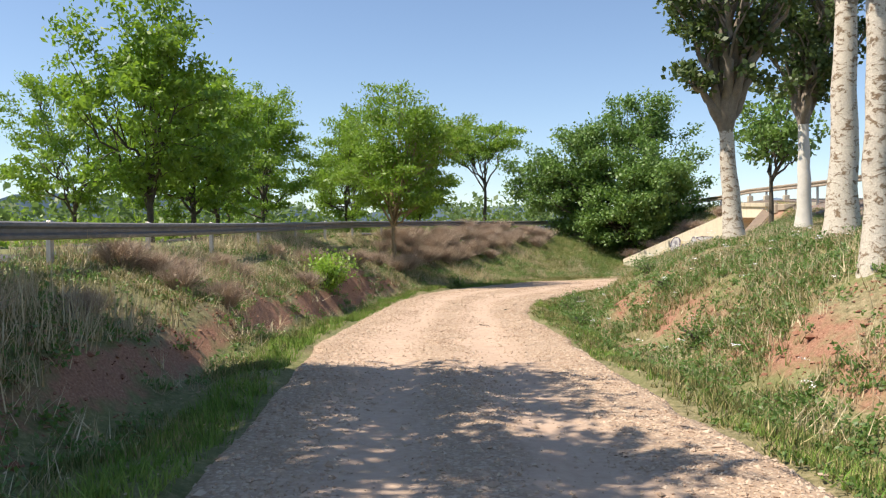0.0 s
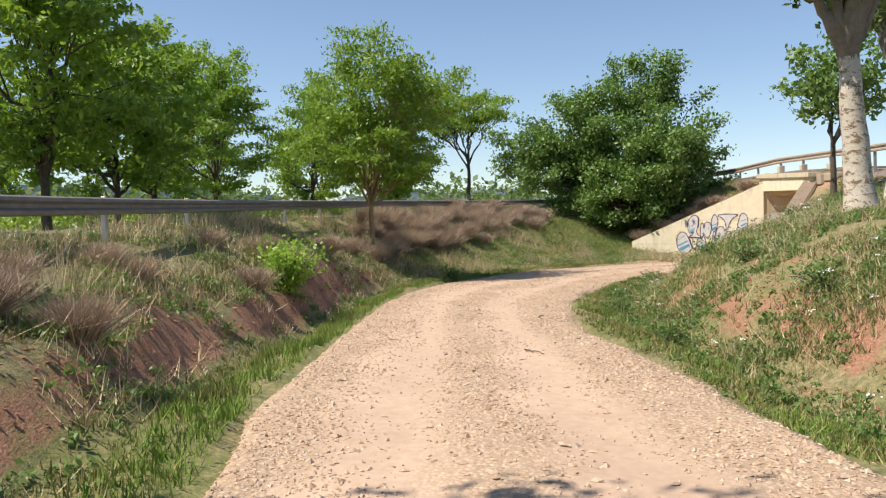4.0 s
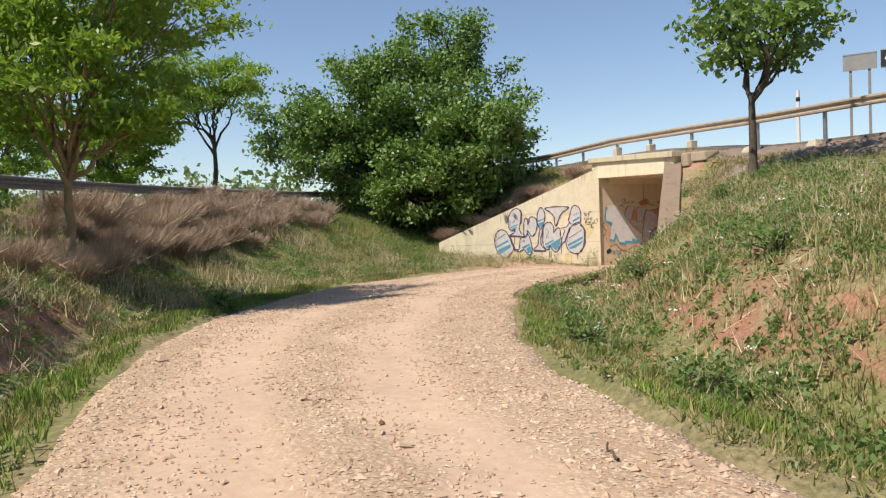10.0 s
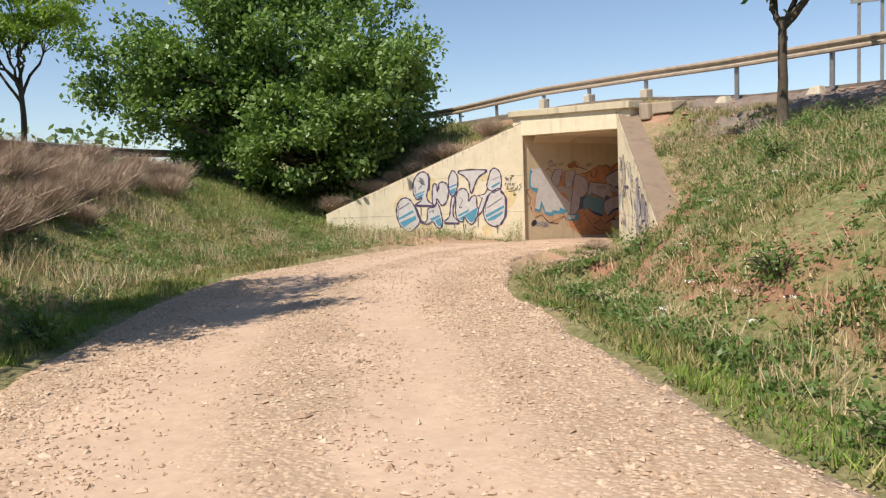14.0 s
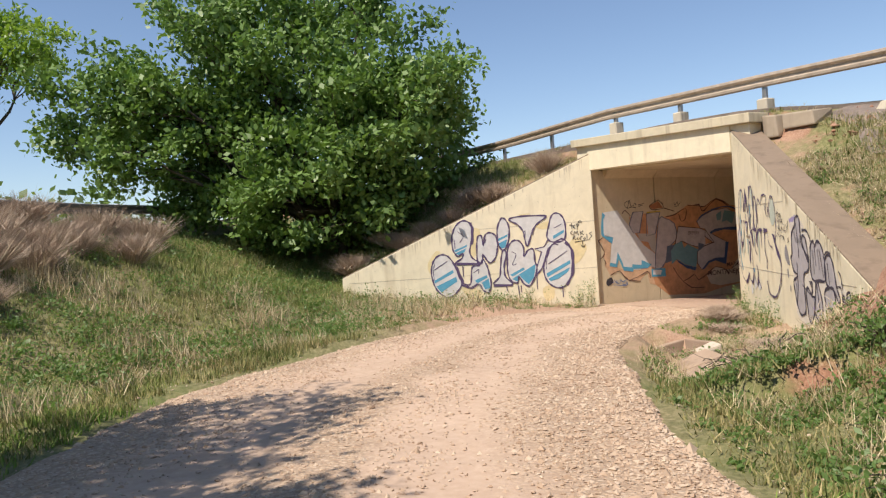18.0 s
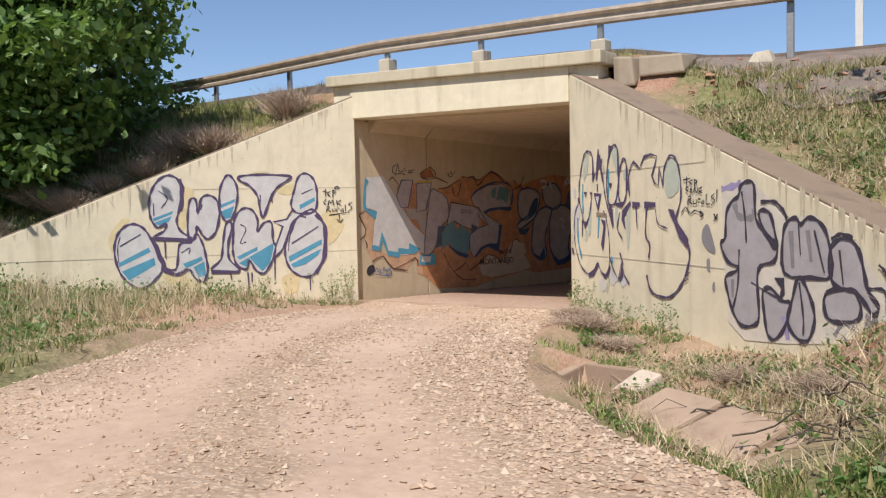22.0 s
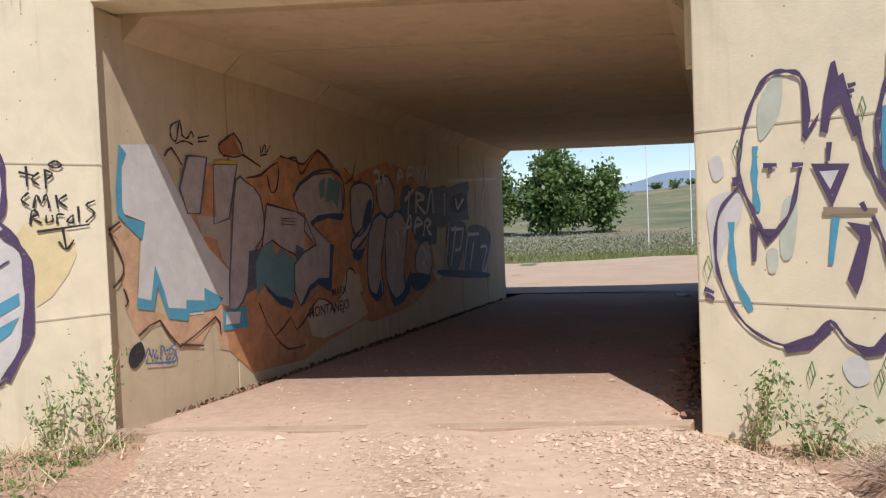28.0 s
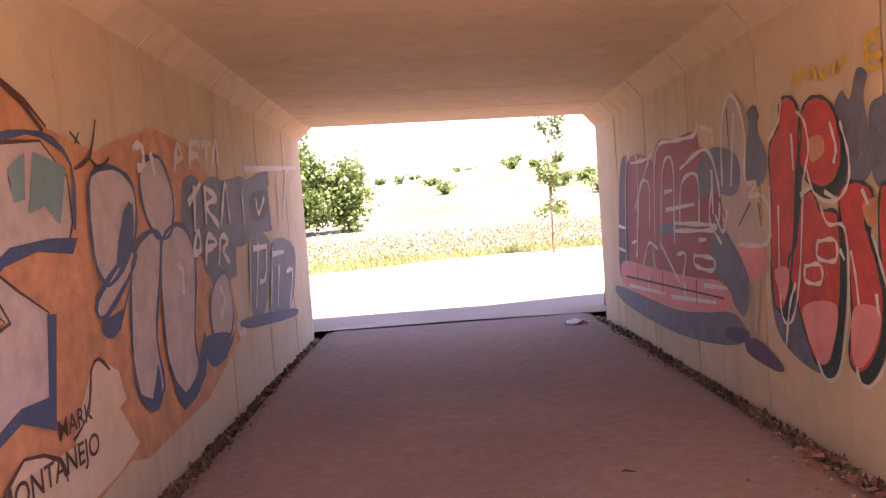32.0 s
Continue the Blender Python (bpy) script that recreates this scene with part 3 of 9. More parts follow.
    foot = lerp_table(along_wing, [(0, -0.33), (0.4, -0.29), (4.2, -0.17), (6.7, 0.0), (7.4, 0.16), (8.6, 0.5)]) - 0.26 * np.clip(-v, 0, 9)
    z = np.where((v < 0.4) & (v > -3) & (along_wing > 0.1) & (along_wing < 9.5) & ~inside & (x > 5.3), np.maximum(z, foot), z)
    # the embankment of the main road, and the passage through it
    over = y > 0.45
    along = np.clip(y, 0, 20)
    xl, xr = along * 0.1896 - 0.36, 5.2 + along * 0.183 + 0.36
    end = 13.6 - (np.clip(x, -3, 11) - 2.5) * 0.33
    tunnel = (x > xl) & (x < xr) & (y > -0.3)
    north = dz - 0.1 - np.clip(y - end + 0.25, 0, 2.2) * 2.2
    z = np.where(over & ~tunnel, np.where(y > end - 0.25, np.maximum(north, -0.55), dz - 0.1 - drop), z)
    z = np.where(tunnel, floor_z(x, y), z)
    z = np.where(inside | tunnel, z - 0.075, z)
    # pit of the drain inlet
    a, b = (x - INLET[0]) * 0.985 - (y - INLET[1]) * 0.174, (x - INLET[0]) * 0.174 + (y - INLET[1]) * 0.985
    z = np.where((np.abs(a) < 0.42) & (np.abs(b) < 0.52), INLET[2] - 0.66, z)
    # open ground beyond the far mouth
    far = y > end + 1.0
    hill = smooth(34, 190, y + 0.25 * x) * (5.5 + 3.4 * smooth(0, 60, x - 0.06 * y)) + 2.5 * smooth(60, 200, y) * noise2(x, y, 60, 3) + smooth(200, 900, y) * 6
    z = np.where(far, -0.55 + hill, z)
    # fields to the south and west
    out = np.clip(np.hypot(x - 20, y + 10) - 90, 0, 2000)
    z = z - 0.004 * out * (y < 10)
    if rough:
        amp = np.where(inside | tunnel, 0.0, 0.07) * np.where(dg < 1.2, 0.4, 1)
        amp = np.where(~inside & ~tunnel & (sl > 0) & (r > 0.24) & (r < 0.6) & (x > 17), 0.16, amp)
        amp = np.where((y > 0) & (np.abs(x - 5) < 60) & ~far, 0.03, amp)
        z = z + amp * (noise2(x, y, 1.3, 1) + 0.6 * noise2(x, y, 0.45, 2)) + np.where(inside | tunnel | over, 0, 0.10) * noise2(x, y, 3.5, 5)
    return z.reshape(shape)


def axis_lines(spans):
    out = []
    for a, b, step in spans:
        out.append(np.arange(a, b, step))
    return np.concatenate(out)


gx = np.r_[-3000, -1500, -700, -350, -200, -120, axis_lines([(-80, -24, 4), (-24, -7, 0.6), (-7, 14, 0.21), (14, 56, 0.36), (56, 90, 1.6)]), 90, 120, 180, 300, 600, 1500, 3000]
gy = np.r_[-3000, -1500, -700, -350, -180, -110, axis_lines([(-80, -30, 4), (-30, -24, 0.8), (-24, -8, 0.27), (-8, 15, 0.21), (15, 46, 1.0), (46, 200, 6)]), 200, 260, 350, 500, 800, 1500, 3000]
GX, GY = np.meshgrid(gx, gy, indexing="ij")
GZ = land(GX, GY)
ni, nj = len(gx), len(gy)
ii, jj = np.meshgrid(np.arange(ni - 1), np.arange(nj - 1), indexing="ij")
quads = np.stack([ii * nj + jj, (ii + 1) * nj + jj, (ii + 1) * nj + jj + 1, ii * nj + jj + 1], -1).reshape(-1, 4)
ground = tagged(new("ground", mesh_of("ground", np.stack([GX, GY, GZ], -1).reshape(-1, 3), quads, M_ground, False)), "dry grassy ground with bare red soil banks", "ground", kind="structure")

# the gravel track, a little above the soil, with two packed wheel tracks
NS, NW = 520, 34
el, er = np.stack([np.interp(np.linspace(0, 1, NS), np.linspace(0, 1, 180), EDGE_L[:, k]) for k in (0, 1)], 1), np.stack([np.interp(np.linspace(0, 1, NS), np.linspace(0, 1, 180), EDGE_R[:, k]) for k in (0, 1)], 1)
inl, inr = np.stack([np.linspace(0.06, 3.0, 44), np.linspace(0, 15.8, 44)], 1)[1:], np.stack([np.linspace(5.16, 7.9, 44), np.linspace(0, 15.2, 44)], 1)[1:]
el, er = np.vstack([el, inl]), np.vstack([er, inr])
NS = len(el)
W = np.linspace(0, 1, NW)
TX = el[:, None, 0] * (1 - W) + er[:, None, 0] * W
TY = el[:, None, 1] * (1 - W) + er[:, None, 1] * W
ragged = 0.10 * noise2(np.arange(NS)[:, None] * 0.12 + 0 * W, W * 9 + 0 * TX, 0.6, 11) * (np.abs(W - 0.5) * 2) ** 4
TX, TY = TX + ragged, TY + ragged
rut = -0.028 * (np.exp(-((W - 0.33) / 0.07) ** 2) + np.exp(-((W - 0.66) / 0.07) ** 2)) + 0.02 * np.exp(-((W - 0.5) / 0.08) ** 2)
edge = 0.06 * np.clip(1 - np.abs(W - 0.5) * 2, 0, 0.12) / 0.12 - 0.045
edge[[0, -1]] = -0.32
into = smooth(-5.0, 0.0, TY)
TZ = road_z(TX) * (1 - into) + floor_z(TX, TY) * into + rut * (TY < 0.5) + edge + (0.012 * noise2(TX, TY, 0.35, 4) + 0.02 * noise2(TX, TY, 1.6, 6)) * np.where(TY > -0.5, 0.3, 1.0)
ii, jj = np.meshgrid(np.arange(NS - 1), np.arange(NW - 1), indexing="ij")
quads = np.stack([ii * NW + jj, ii * NW + jj + 1, (ii + 1) * NW + jj + 1, (ii + 1) * NW + jj], -1).reshape(-1, 4)
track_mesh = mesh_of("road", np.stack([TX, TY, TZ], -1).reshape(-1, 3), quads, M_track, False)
uvs = track_mesh.uv_layers.new(name="UVMap")
vi = np.empty(len(track_mesh.loops), np.int32)
track_mesh.loops.foreach_get("vertex_index", vi)
uvs.data.foreach_set("uv", np.stack([np.tile(W, NS)[vi], (vi // NW) * 0.01], 1).astype(np.float32).ravel())
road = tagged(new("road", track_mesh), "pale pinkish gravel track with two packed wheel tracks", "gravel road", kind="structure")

# ---- the underpass ----
def lintel_z(x):
    return 3.48 - 0.033 * x


def coping_z(x):
    return 4.42 - 0.05 * (x + 0.57)


def wing_wall(name, label, wing, z0, z1, side):
    a, b = np.array(wing[0]), np.array(wing[1])
    d = (b - a) / np.linalg.norm(b - a)
    n = np.array([-d[1], d[0]]) * side
    t = 0.62
    ob = thing(name, label, "wall", kind="structure")
    c = [a, b, b + n * t, a + n * t]
    low = [(*p, -0.9) for p in c]
    high = [(*c[0], z0 - 0.02), (*c[1], z1 - 0.02), (*c[2], z1 - 0.02), (*c[3], z0 - 0.02)]
    part("face", bm_prism(low, high, 0.015), M_concrete, ob)
    o = n * 0.006
    c = [a + o, b + o - d * 0.01, b + n * t - o - d * 0.01, a + n * t - o]
    low = [(*c[0], z0 - 0.05), (*c[1], z1 - 0.05), (*c[2], z1 - 0.05), (*c[3], z0 - 0.05)]
    high = [(p[0], p[1], p[2] + 0.06) for p in low]
    part("coping", bm_prism(low, high, 0.012), M_dirt_top, ob, "sloping wall top covered with brown dirt")
    # a shallow shutter joint across the face
    for k, zj in enumerate((0.7, 2.03)):
        reach = np.linalg.norm(b - a) * min(1, (z0 - zj - 0.2) / (z0 - z1)) - 0.1
        p, q, e = a - n * 0.004, a + d * reach - n * 0.004, n * 0.012
        part("shutter_joint", bm_prism([(*p, zj), (*q, zj - 0.02), (*(q + e), zj - 0.02), (*(p + e), zj)], [(*p, zj + 0.014), (*q, zj - 0.006), (*(q + e), zj - 0.006), (*(p + e), zj + 0.014)]), M_coping, ob)
    return ob


wing_wall("wall_wing_west", "cream painted concrete wing wall sloping down to the grass", WING_L, 3.96, 0.86, -1)
wing_wall("wall_wing_east", "pale concrete wing wall with a stained sloping top", WING_R, 3.80, 0.40, 1)

lintel = thing("lintel", "cream painted concrete lintel over the underpass mouth", "lintel", kind="structure")
part("beam", bm_prism([(0.02, -0.03, lintel_z(0)), (5.2, -0.03, lintel_z(5.2)), (5.2, 0.42, lintel_z(5.2)), (0.02, 0.42, lintel_z(0))], [(0.02, -0.03, coping_z(0) - 0.22), (5.2, -0.03, coping_z(5.2) - 0.22), (5.2, 0.42, coping_z(5.2) - 0.22), (0.02, 0.42, coping_z(0) - 0.22)], 0.012), M_concrete, lintel)
for x0, x1 in ((-0.5, 0.015), (5.205, 5.75)):
    part("end_block", bm_prism([(x0, 0.0, 2.6), (x1, 0.0, 2.6), (x1, 0.4, 2.6), (x0, 0.4, 2.6)], [(x0, 0.0, coping_z(x0) - 0.22), (x1, 0.0, coping_z(x1) - 0.22), (x1, 0.4, coping_z(x1) - 0.22), (x0, 0.4, coping_z(x0) - 0.22)], 0.012), M_concrete, lintel)
part("cornice", bm_prism([(-0.6, -0.13, coping_z(-0.6) - 0.218), (5.86, -0.13, coping_z(5.86) - 0.218), (5.86, 0.5, coping_z(5.86) - 0.218), (-0.6, 0.5, coping_z(-0.6) - 0.218)], [(-0.6, -0.13, coping_z(-0.6)), (5.86, -0.13, coping_z(5.86)), (5.86, 0.5, coping_z(5.86)), (-0.6, 0.5, coping_z(-0.6))], 0.018), M_cornice, lintel, "projecting cornice with a weathered edge")


def inner(side, y, off=0.0, z=0.0):
    """A point on a side wall of the passage, off metres behind its face."""
    (xa, ya), (xb, yb) = WALL_L if side < 0 else WALL_R
    k = (y - ya) / (yb - ya)
    return (xa + (xb - xa) * k + side * off, y, z)


CEIL = 3.46


def fall(bm):
    """Let everything at ceiling height follow the fall of the deck."""
    for v in bm.verts:
        if v.co.z > 3.0:
            v.co.z -= 0.04 * v.co.x + 0.02 * v.co.y
    return bm


JOINTS_L = [0.0, 2.04, 4.1, 6.2, 8.2, 10.1, 11.9, 13.45]
JOINTS_R = [y * 11.86 / 13.45 for y in JOINTS_L]
for side, joints, nm, lab in ((-1, JOINTS_L, "wall_west", "painted concrete side wall covered in graffiti"), (1, JOINTS_R, "wall_east", "painted concrete side wall with red and blue graffiti")):
    w = thing(nm, lab, "wall", kind="structure")
    for y0, y1 in zip(joints, joints[1:]):
        a, b = y0 + (0.012 if y0 > 0 else 0.0), y1 - 0.012
        ring = [inner(side, a, 0), inner(side, b, 0), inner(side, b, 0.62), inner(side, a, 0.62)]
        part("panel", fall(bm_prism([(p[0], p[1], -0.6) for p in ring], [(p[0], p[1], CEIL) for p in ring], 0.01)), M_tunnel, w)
        # sloping haunch between wall and ceiling
        a = max(a, 0.45)
        h0, h1 = inner(side, a, 0.02), inner(side, b, 0.02)
        g0, g1 = inner(side, a, -0.24), inner(side, b, -0.24)
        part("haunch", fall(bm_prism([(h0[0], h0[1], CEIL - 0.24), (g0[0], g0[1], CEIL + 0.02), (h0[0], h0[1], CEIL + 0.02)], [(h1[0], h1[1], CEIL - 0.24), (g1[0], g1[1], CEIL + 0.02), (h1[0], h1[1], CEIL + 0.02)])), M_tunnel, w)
    ring = [inner(side, 0.05, 0.10), inner(side, joints[-1] - 0.05, 0.10), inner(side, joints[-1] - 0.05, 0.64), inner(side, 0.05, 0.64)]
    part("backing", fall(bm_prism([(p[0], p[1], -0.6) for p in ring], [(p[0], p[1], CEIL - 0.01) for p in ring])), M_rough, w)
bmc = bmesh.new()
for (a0, a1), (b0, b1) in zip(zip(JOINTS_L, JOINTS_L[1:]), zip(JOINTS_R, JOINTS_R[1:])):
    g = 0.012
    s = 0.43 if a0 == 0 else 0.0
    p = [inner(-1, a0 + g + s, 0.36), inner(-1, a1 - g, 0.36), inner(1, b1 - g, 0.36), inner(1, b0 + g + s, 0.36)]
    vs = [bmc.verts.new((q[0], q[1], CEIL + 0.002)) for q in p] + [bmc.verts.new((q[0], q[1], CEIL + 0.3)) for q in p]
    for f in ((0, 1, 2, 3), (7, 6, 5, 4), (0, 4, 5, 1), (1, 5, 6, 2), (2, 6, 7, 3), (3, 7, 4, 0)):
        bmc.faces.new([vs[i] for i in f])
p = [inner(-1, 0.4, 0.36), inner(-1, 13.4, 0.36), inner(1, 11.8, 0.36), inner(1, 0.4, 0.36)]
vs = [bmc.verts.new((q[0], q[1], CEIL + 0.04)) for q in p] + [bmc.verts.new((q[0], q[1], CEIL + 0.32)) for q in p]
for f in ((0, 1, 2, 3), (7, 6, 5, 4), (0, 4, 5, 1), (1, 5, 6, 2), (2, 6, 7, 3), (3, 7, 4, 0)):
    bmc.faces.new([vs[i] for i in f])
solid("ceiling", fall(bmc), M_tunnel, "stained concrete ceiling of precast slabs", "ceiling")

# ---- the main road on the embankment ----
xs = np.r_[-60, -30, -15, np.arange(-8, 30, 1.0), 40, 60, 90, 140]


def strip(y0, y1, lift0, lift1, deep):
    v, f = [], []
    for x in xs:
        z, a, b = float(deck_z(x)), float(y0(x)), float(y1(x))
        v += [(x, a, z + lift0), (x, b, z + lift1), (x, b, z - deep), (x, a, z - deep)]
    for i in range(len(xs) - 1):
        for k in range(4):
            f.append((4 * i + k, 4 * (i + 1) + k, 4 * (i + 1) + (k + 1) % 4, 4 * i + (k + 1) % 4))
    return v, f


def beside(off):
    return lambda x: rail_y(x) + off


tagged(new("road_upper", mesh_of("road_upper", *strip(beside(1.1), lambda x: 10.2, 0.05, 0.05, 0.3), M_asphalt)), "dark asphalt road on the embankment", "road", kind="structure")
tagged(new("verge", mesh_of("verge", *strip(lambda x: 0.52 + (rail_y(x) - 0.22) * smooth(5.6, 7.2, x), beside(1.09), -0.03, 0.01, 0.3), M_dark_gravel)), "stony verge of the upper road", "verge", kind="structure")
tagged(new("verge_north", mesh_of("verge_north", *strip(lambda x: 10.21, lambda x: 11.6, 0.0, 0.0, 0.3), M_ground)), "grassy verge of the upper road", "verge", kind="structure")

# stony slope below the verge, east of the underpass
sx, sv = np.arange(6.9, 60, 0.35), np.linspace(0, 1, 9)
low_y = 0.75 - 1.35 * smooth(7.0, 9.6, sx) + 0.3 * noise2(sx, 0 * sx, 1.1, 7)
SX = sx[:, None] + 0 * sv
SY = low_y[:, None] * (1 - sv) + (rail_y(sx) + 0.34)[:, None] * sv
SZ = land(SX, SY) + 0.03 + 0.03 * noise2(SX, SY, 0.3, 8)
n_s = len(sv)
tagged(new("verge_slope", mesh_of("verge_slope", np.stack([SX, SY, SZ], -1).reshape(-1, 3), [(i * n_s + j, (i + 1) * n_s + j, (i + 1) * n_s + j + 1, i * n_s + j + 1) for i in range(len(sx) - 1) for j in range(n_s - 1)], M_dark_gravel, False)), "brown stony slope below the verge of the upper road", "verge", kind="structure")


def rail_profile():
    """A W-shaped beam in its own plane: out, up."""
    return [(0.0, -0.155), (0.075, -0.13), (0.082, -0.075), (0.012, -0.03), (0.012, 0.03), (0.082, 0.075), (0.075, 0.13), (0.0, 0.155)]


def guardrail(name, label, line, every, height, stubs=(), face=1, phase=1.2, metal=None):
    """Posts along a ground line and a steel beam on their outer side."""
    line = np.asarray(line, float)
    ob = thing(name, label, "guardrail", at=tuple(line[0]))
    inv = Matrix.Translation(-Vector(line[0]))
    s = np.r_[0, np.cumsum(np.linalg.norm(np.diff(line[:, :2], axis=0), axis=1))]
    prof = rail_profile()
    n = len(line)
    t = np.gradient(line[:, :2], axis=0)
    t /= np.linalg.norm(t, axis=1)[:, None]
    nrm = np.stack([-t[:, 1], t[:, 0]], 1) * face
    ring = []
    for o, u in prof + [(q[0] - 0.006, q[1]) for q in prof[::-1]]:
        ring.append(np.c_[line[:, :2] + nrm * (0.10 + o), line[:, 2] + height - 0.155 + u])
    v = np.stack(ring, 1).reshape(-1, 3)
    k = len(prof) * 2
    cut = 0
    step = max(1, int(round(4.0 / (s[-1] / (n - 1)))))
    while cut < n - 1:
        end = min(n - 1, cut + step)
        i, j = np.meshgrid(np.arange(cut, end), np.arange(k), indexing="ij")
        f = np.stack([i * k + j, i * k + (j + 1) % k, (i + 1) * k + (j + 1) % k, (i + 1) * k + j], -1).reshape(-1, 4)
        used = np.unique(f)
        lut = np.zeros(len(v), int)
        lut[used] = np.arange(len(used))
        under("rail", mesh_of("rail", v[used] - line[0], lut[f], metal or M_rail), ob)
        cut = end
    post = bm_box(-0.055, -0.045, -0.5, 0.055, 0.045, height + 0.02, 0.008)
    first = part("post", post, M_steel, ob)
    first_data = first.data
    bpy.data.objects.remove(first)
    for d in np.arange(phase, s[-1], every):
        p = [np.interp(d, s, line[:, c]) for c in range(3)]
        if any(abs(p[0] - q) < every * 0.45 and face < 0 for q in stubs):
            continue
        a = math.atan2(np.interp(d, s, t[:, 1]), np.interp(d, s, t[:, 0]))
        po = under("post", first_data, ob, "", inv @ Matrix.Translation(p) @ Matrix.Rotation(a, 4, "Z"))
        q = bm_box(-0.05, 0.05 * face, height - 0.26, 0.05, 0.11 * face, height - 0.05, 0.005)
        part("spacer", q, M_steel, po)
    return ob


rail_top = [(-60, 5.9), (-5.6, 5.16), (0, 5.24), (5.2, 5.14), (8.2, 5.07), (13, 5.03), (20, 4.86), (60, 4.3), (90, 4.0)]
STUBS = (0.33, 2.67, 5.19)
rx = np.arange(-24, 62, 1.0)
rl = np.stack([rx, rail_y(rx) + 0.05, lerp_table(rx, rail_top) - 0.72], 1)
guardrail("bridge_guardrail", "weathered steel guardrail along the upper road", rl, 2.8, 0.72, STUBS, -1, 1.61)
guardrail("roadside_guardrail", "long grey steel guardrail beside the other road", RAIL_L, 4.0, 0.72, (), -1, 1.2, M_shaded_rail)
for x in STUBS:
    z = float(coping_z(x))
    st = thing("rail_stub", "square concrete stub holding a guardrail post on the cornice", "post", at=(x, float(rail_y(x)) - 0.02, z - 0.3), group="stubs on the underpass")
    part("base", bm_box(-0.15, -0.15, -0.2, 0.15, 0.15, 0.72, 0.025), M_coping, st)
    part("post", bm_box(-0.05, -0.05, 0.70, 0.05, 0.05, 1.02, 0.008), M_steel, st)
tagged(new("road_left", mesh_of("road_left", np.concatenate([np.c_[RAIL_L[:, :2] + np.array([0, 0]), RAIL_L[:, 2] + 0.03], np.c_[RAIL_L[:, 0] - 2.0, RAIL_L[:, 1] - 7.0, RAIL_L[:, 2] + 0.05]]) + np.array([0, -0.9, 0]), [(i, i + 120, i + 121, i + 1) for i in range(119)], M_asphalt)), "asphalt road behind the roadside guardrail", "road", kind="structure")

# ---- trees ----
def limb(a, b, n, sag, r, wobble=0.03):
    t = np.linspace(0, 1, n)[:, None]
    mid = sag * np.sin(np.pi * t)
    w = r.normal(0, 1, (n, 3)) * wobble * np.linalg.norm(np.subtract(b, a)) * np.sin(np.pi * t)
    return np.asarray(a) * (1 - t) + np.asarray(b) * t + mid + w


def leaves_at(centres, size, r, aspect=0.55, up=0.5):
    """One folded rhombus of two triangles for each centre."""
    n = len(centres)
    d = r.normal(0, 1, (n, 3))
    d /= np.linalg.norm(d, axis=1)[:, None]
    nrm = r.normal(0, 1, (n, 3)) + np.array([0, 0, up * 2])
    side = np.cross(d, nrm)
    side /= np.linalg.norm(side, axis=1)[:, None] + 1e-9
    s = size * r.uniform(0.6, 1.35, n)[:, None]
    a, c = centres - d * s, centres + d * s
    b, e = centres + side * s * aspect, centres - side * s * aspect
    v = np.stack([a, b, c, e], 1).reshape(-1, 3)
    return v, np.arange(4 * n).reshape(-1, 4)


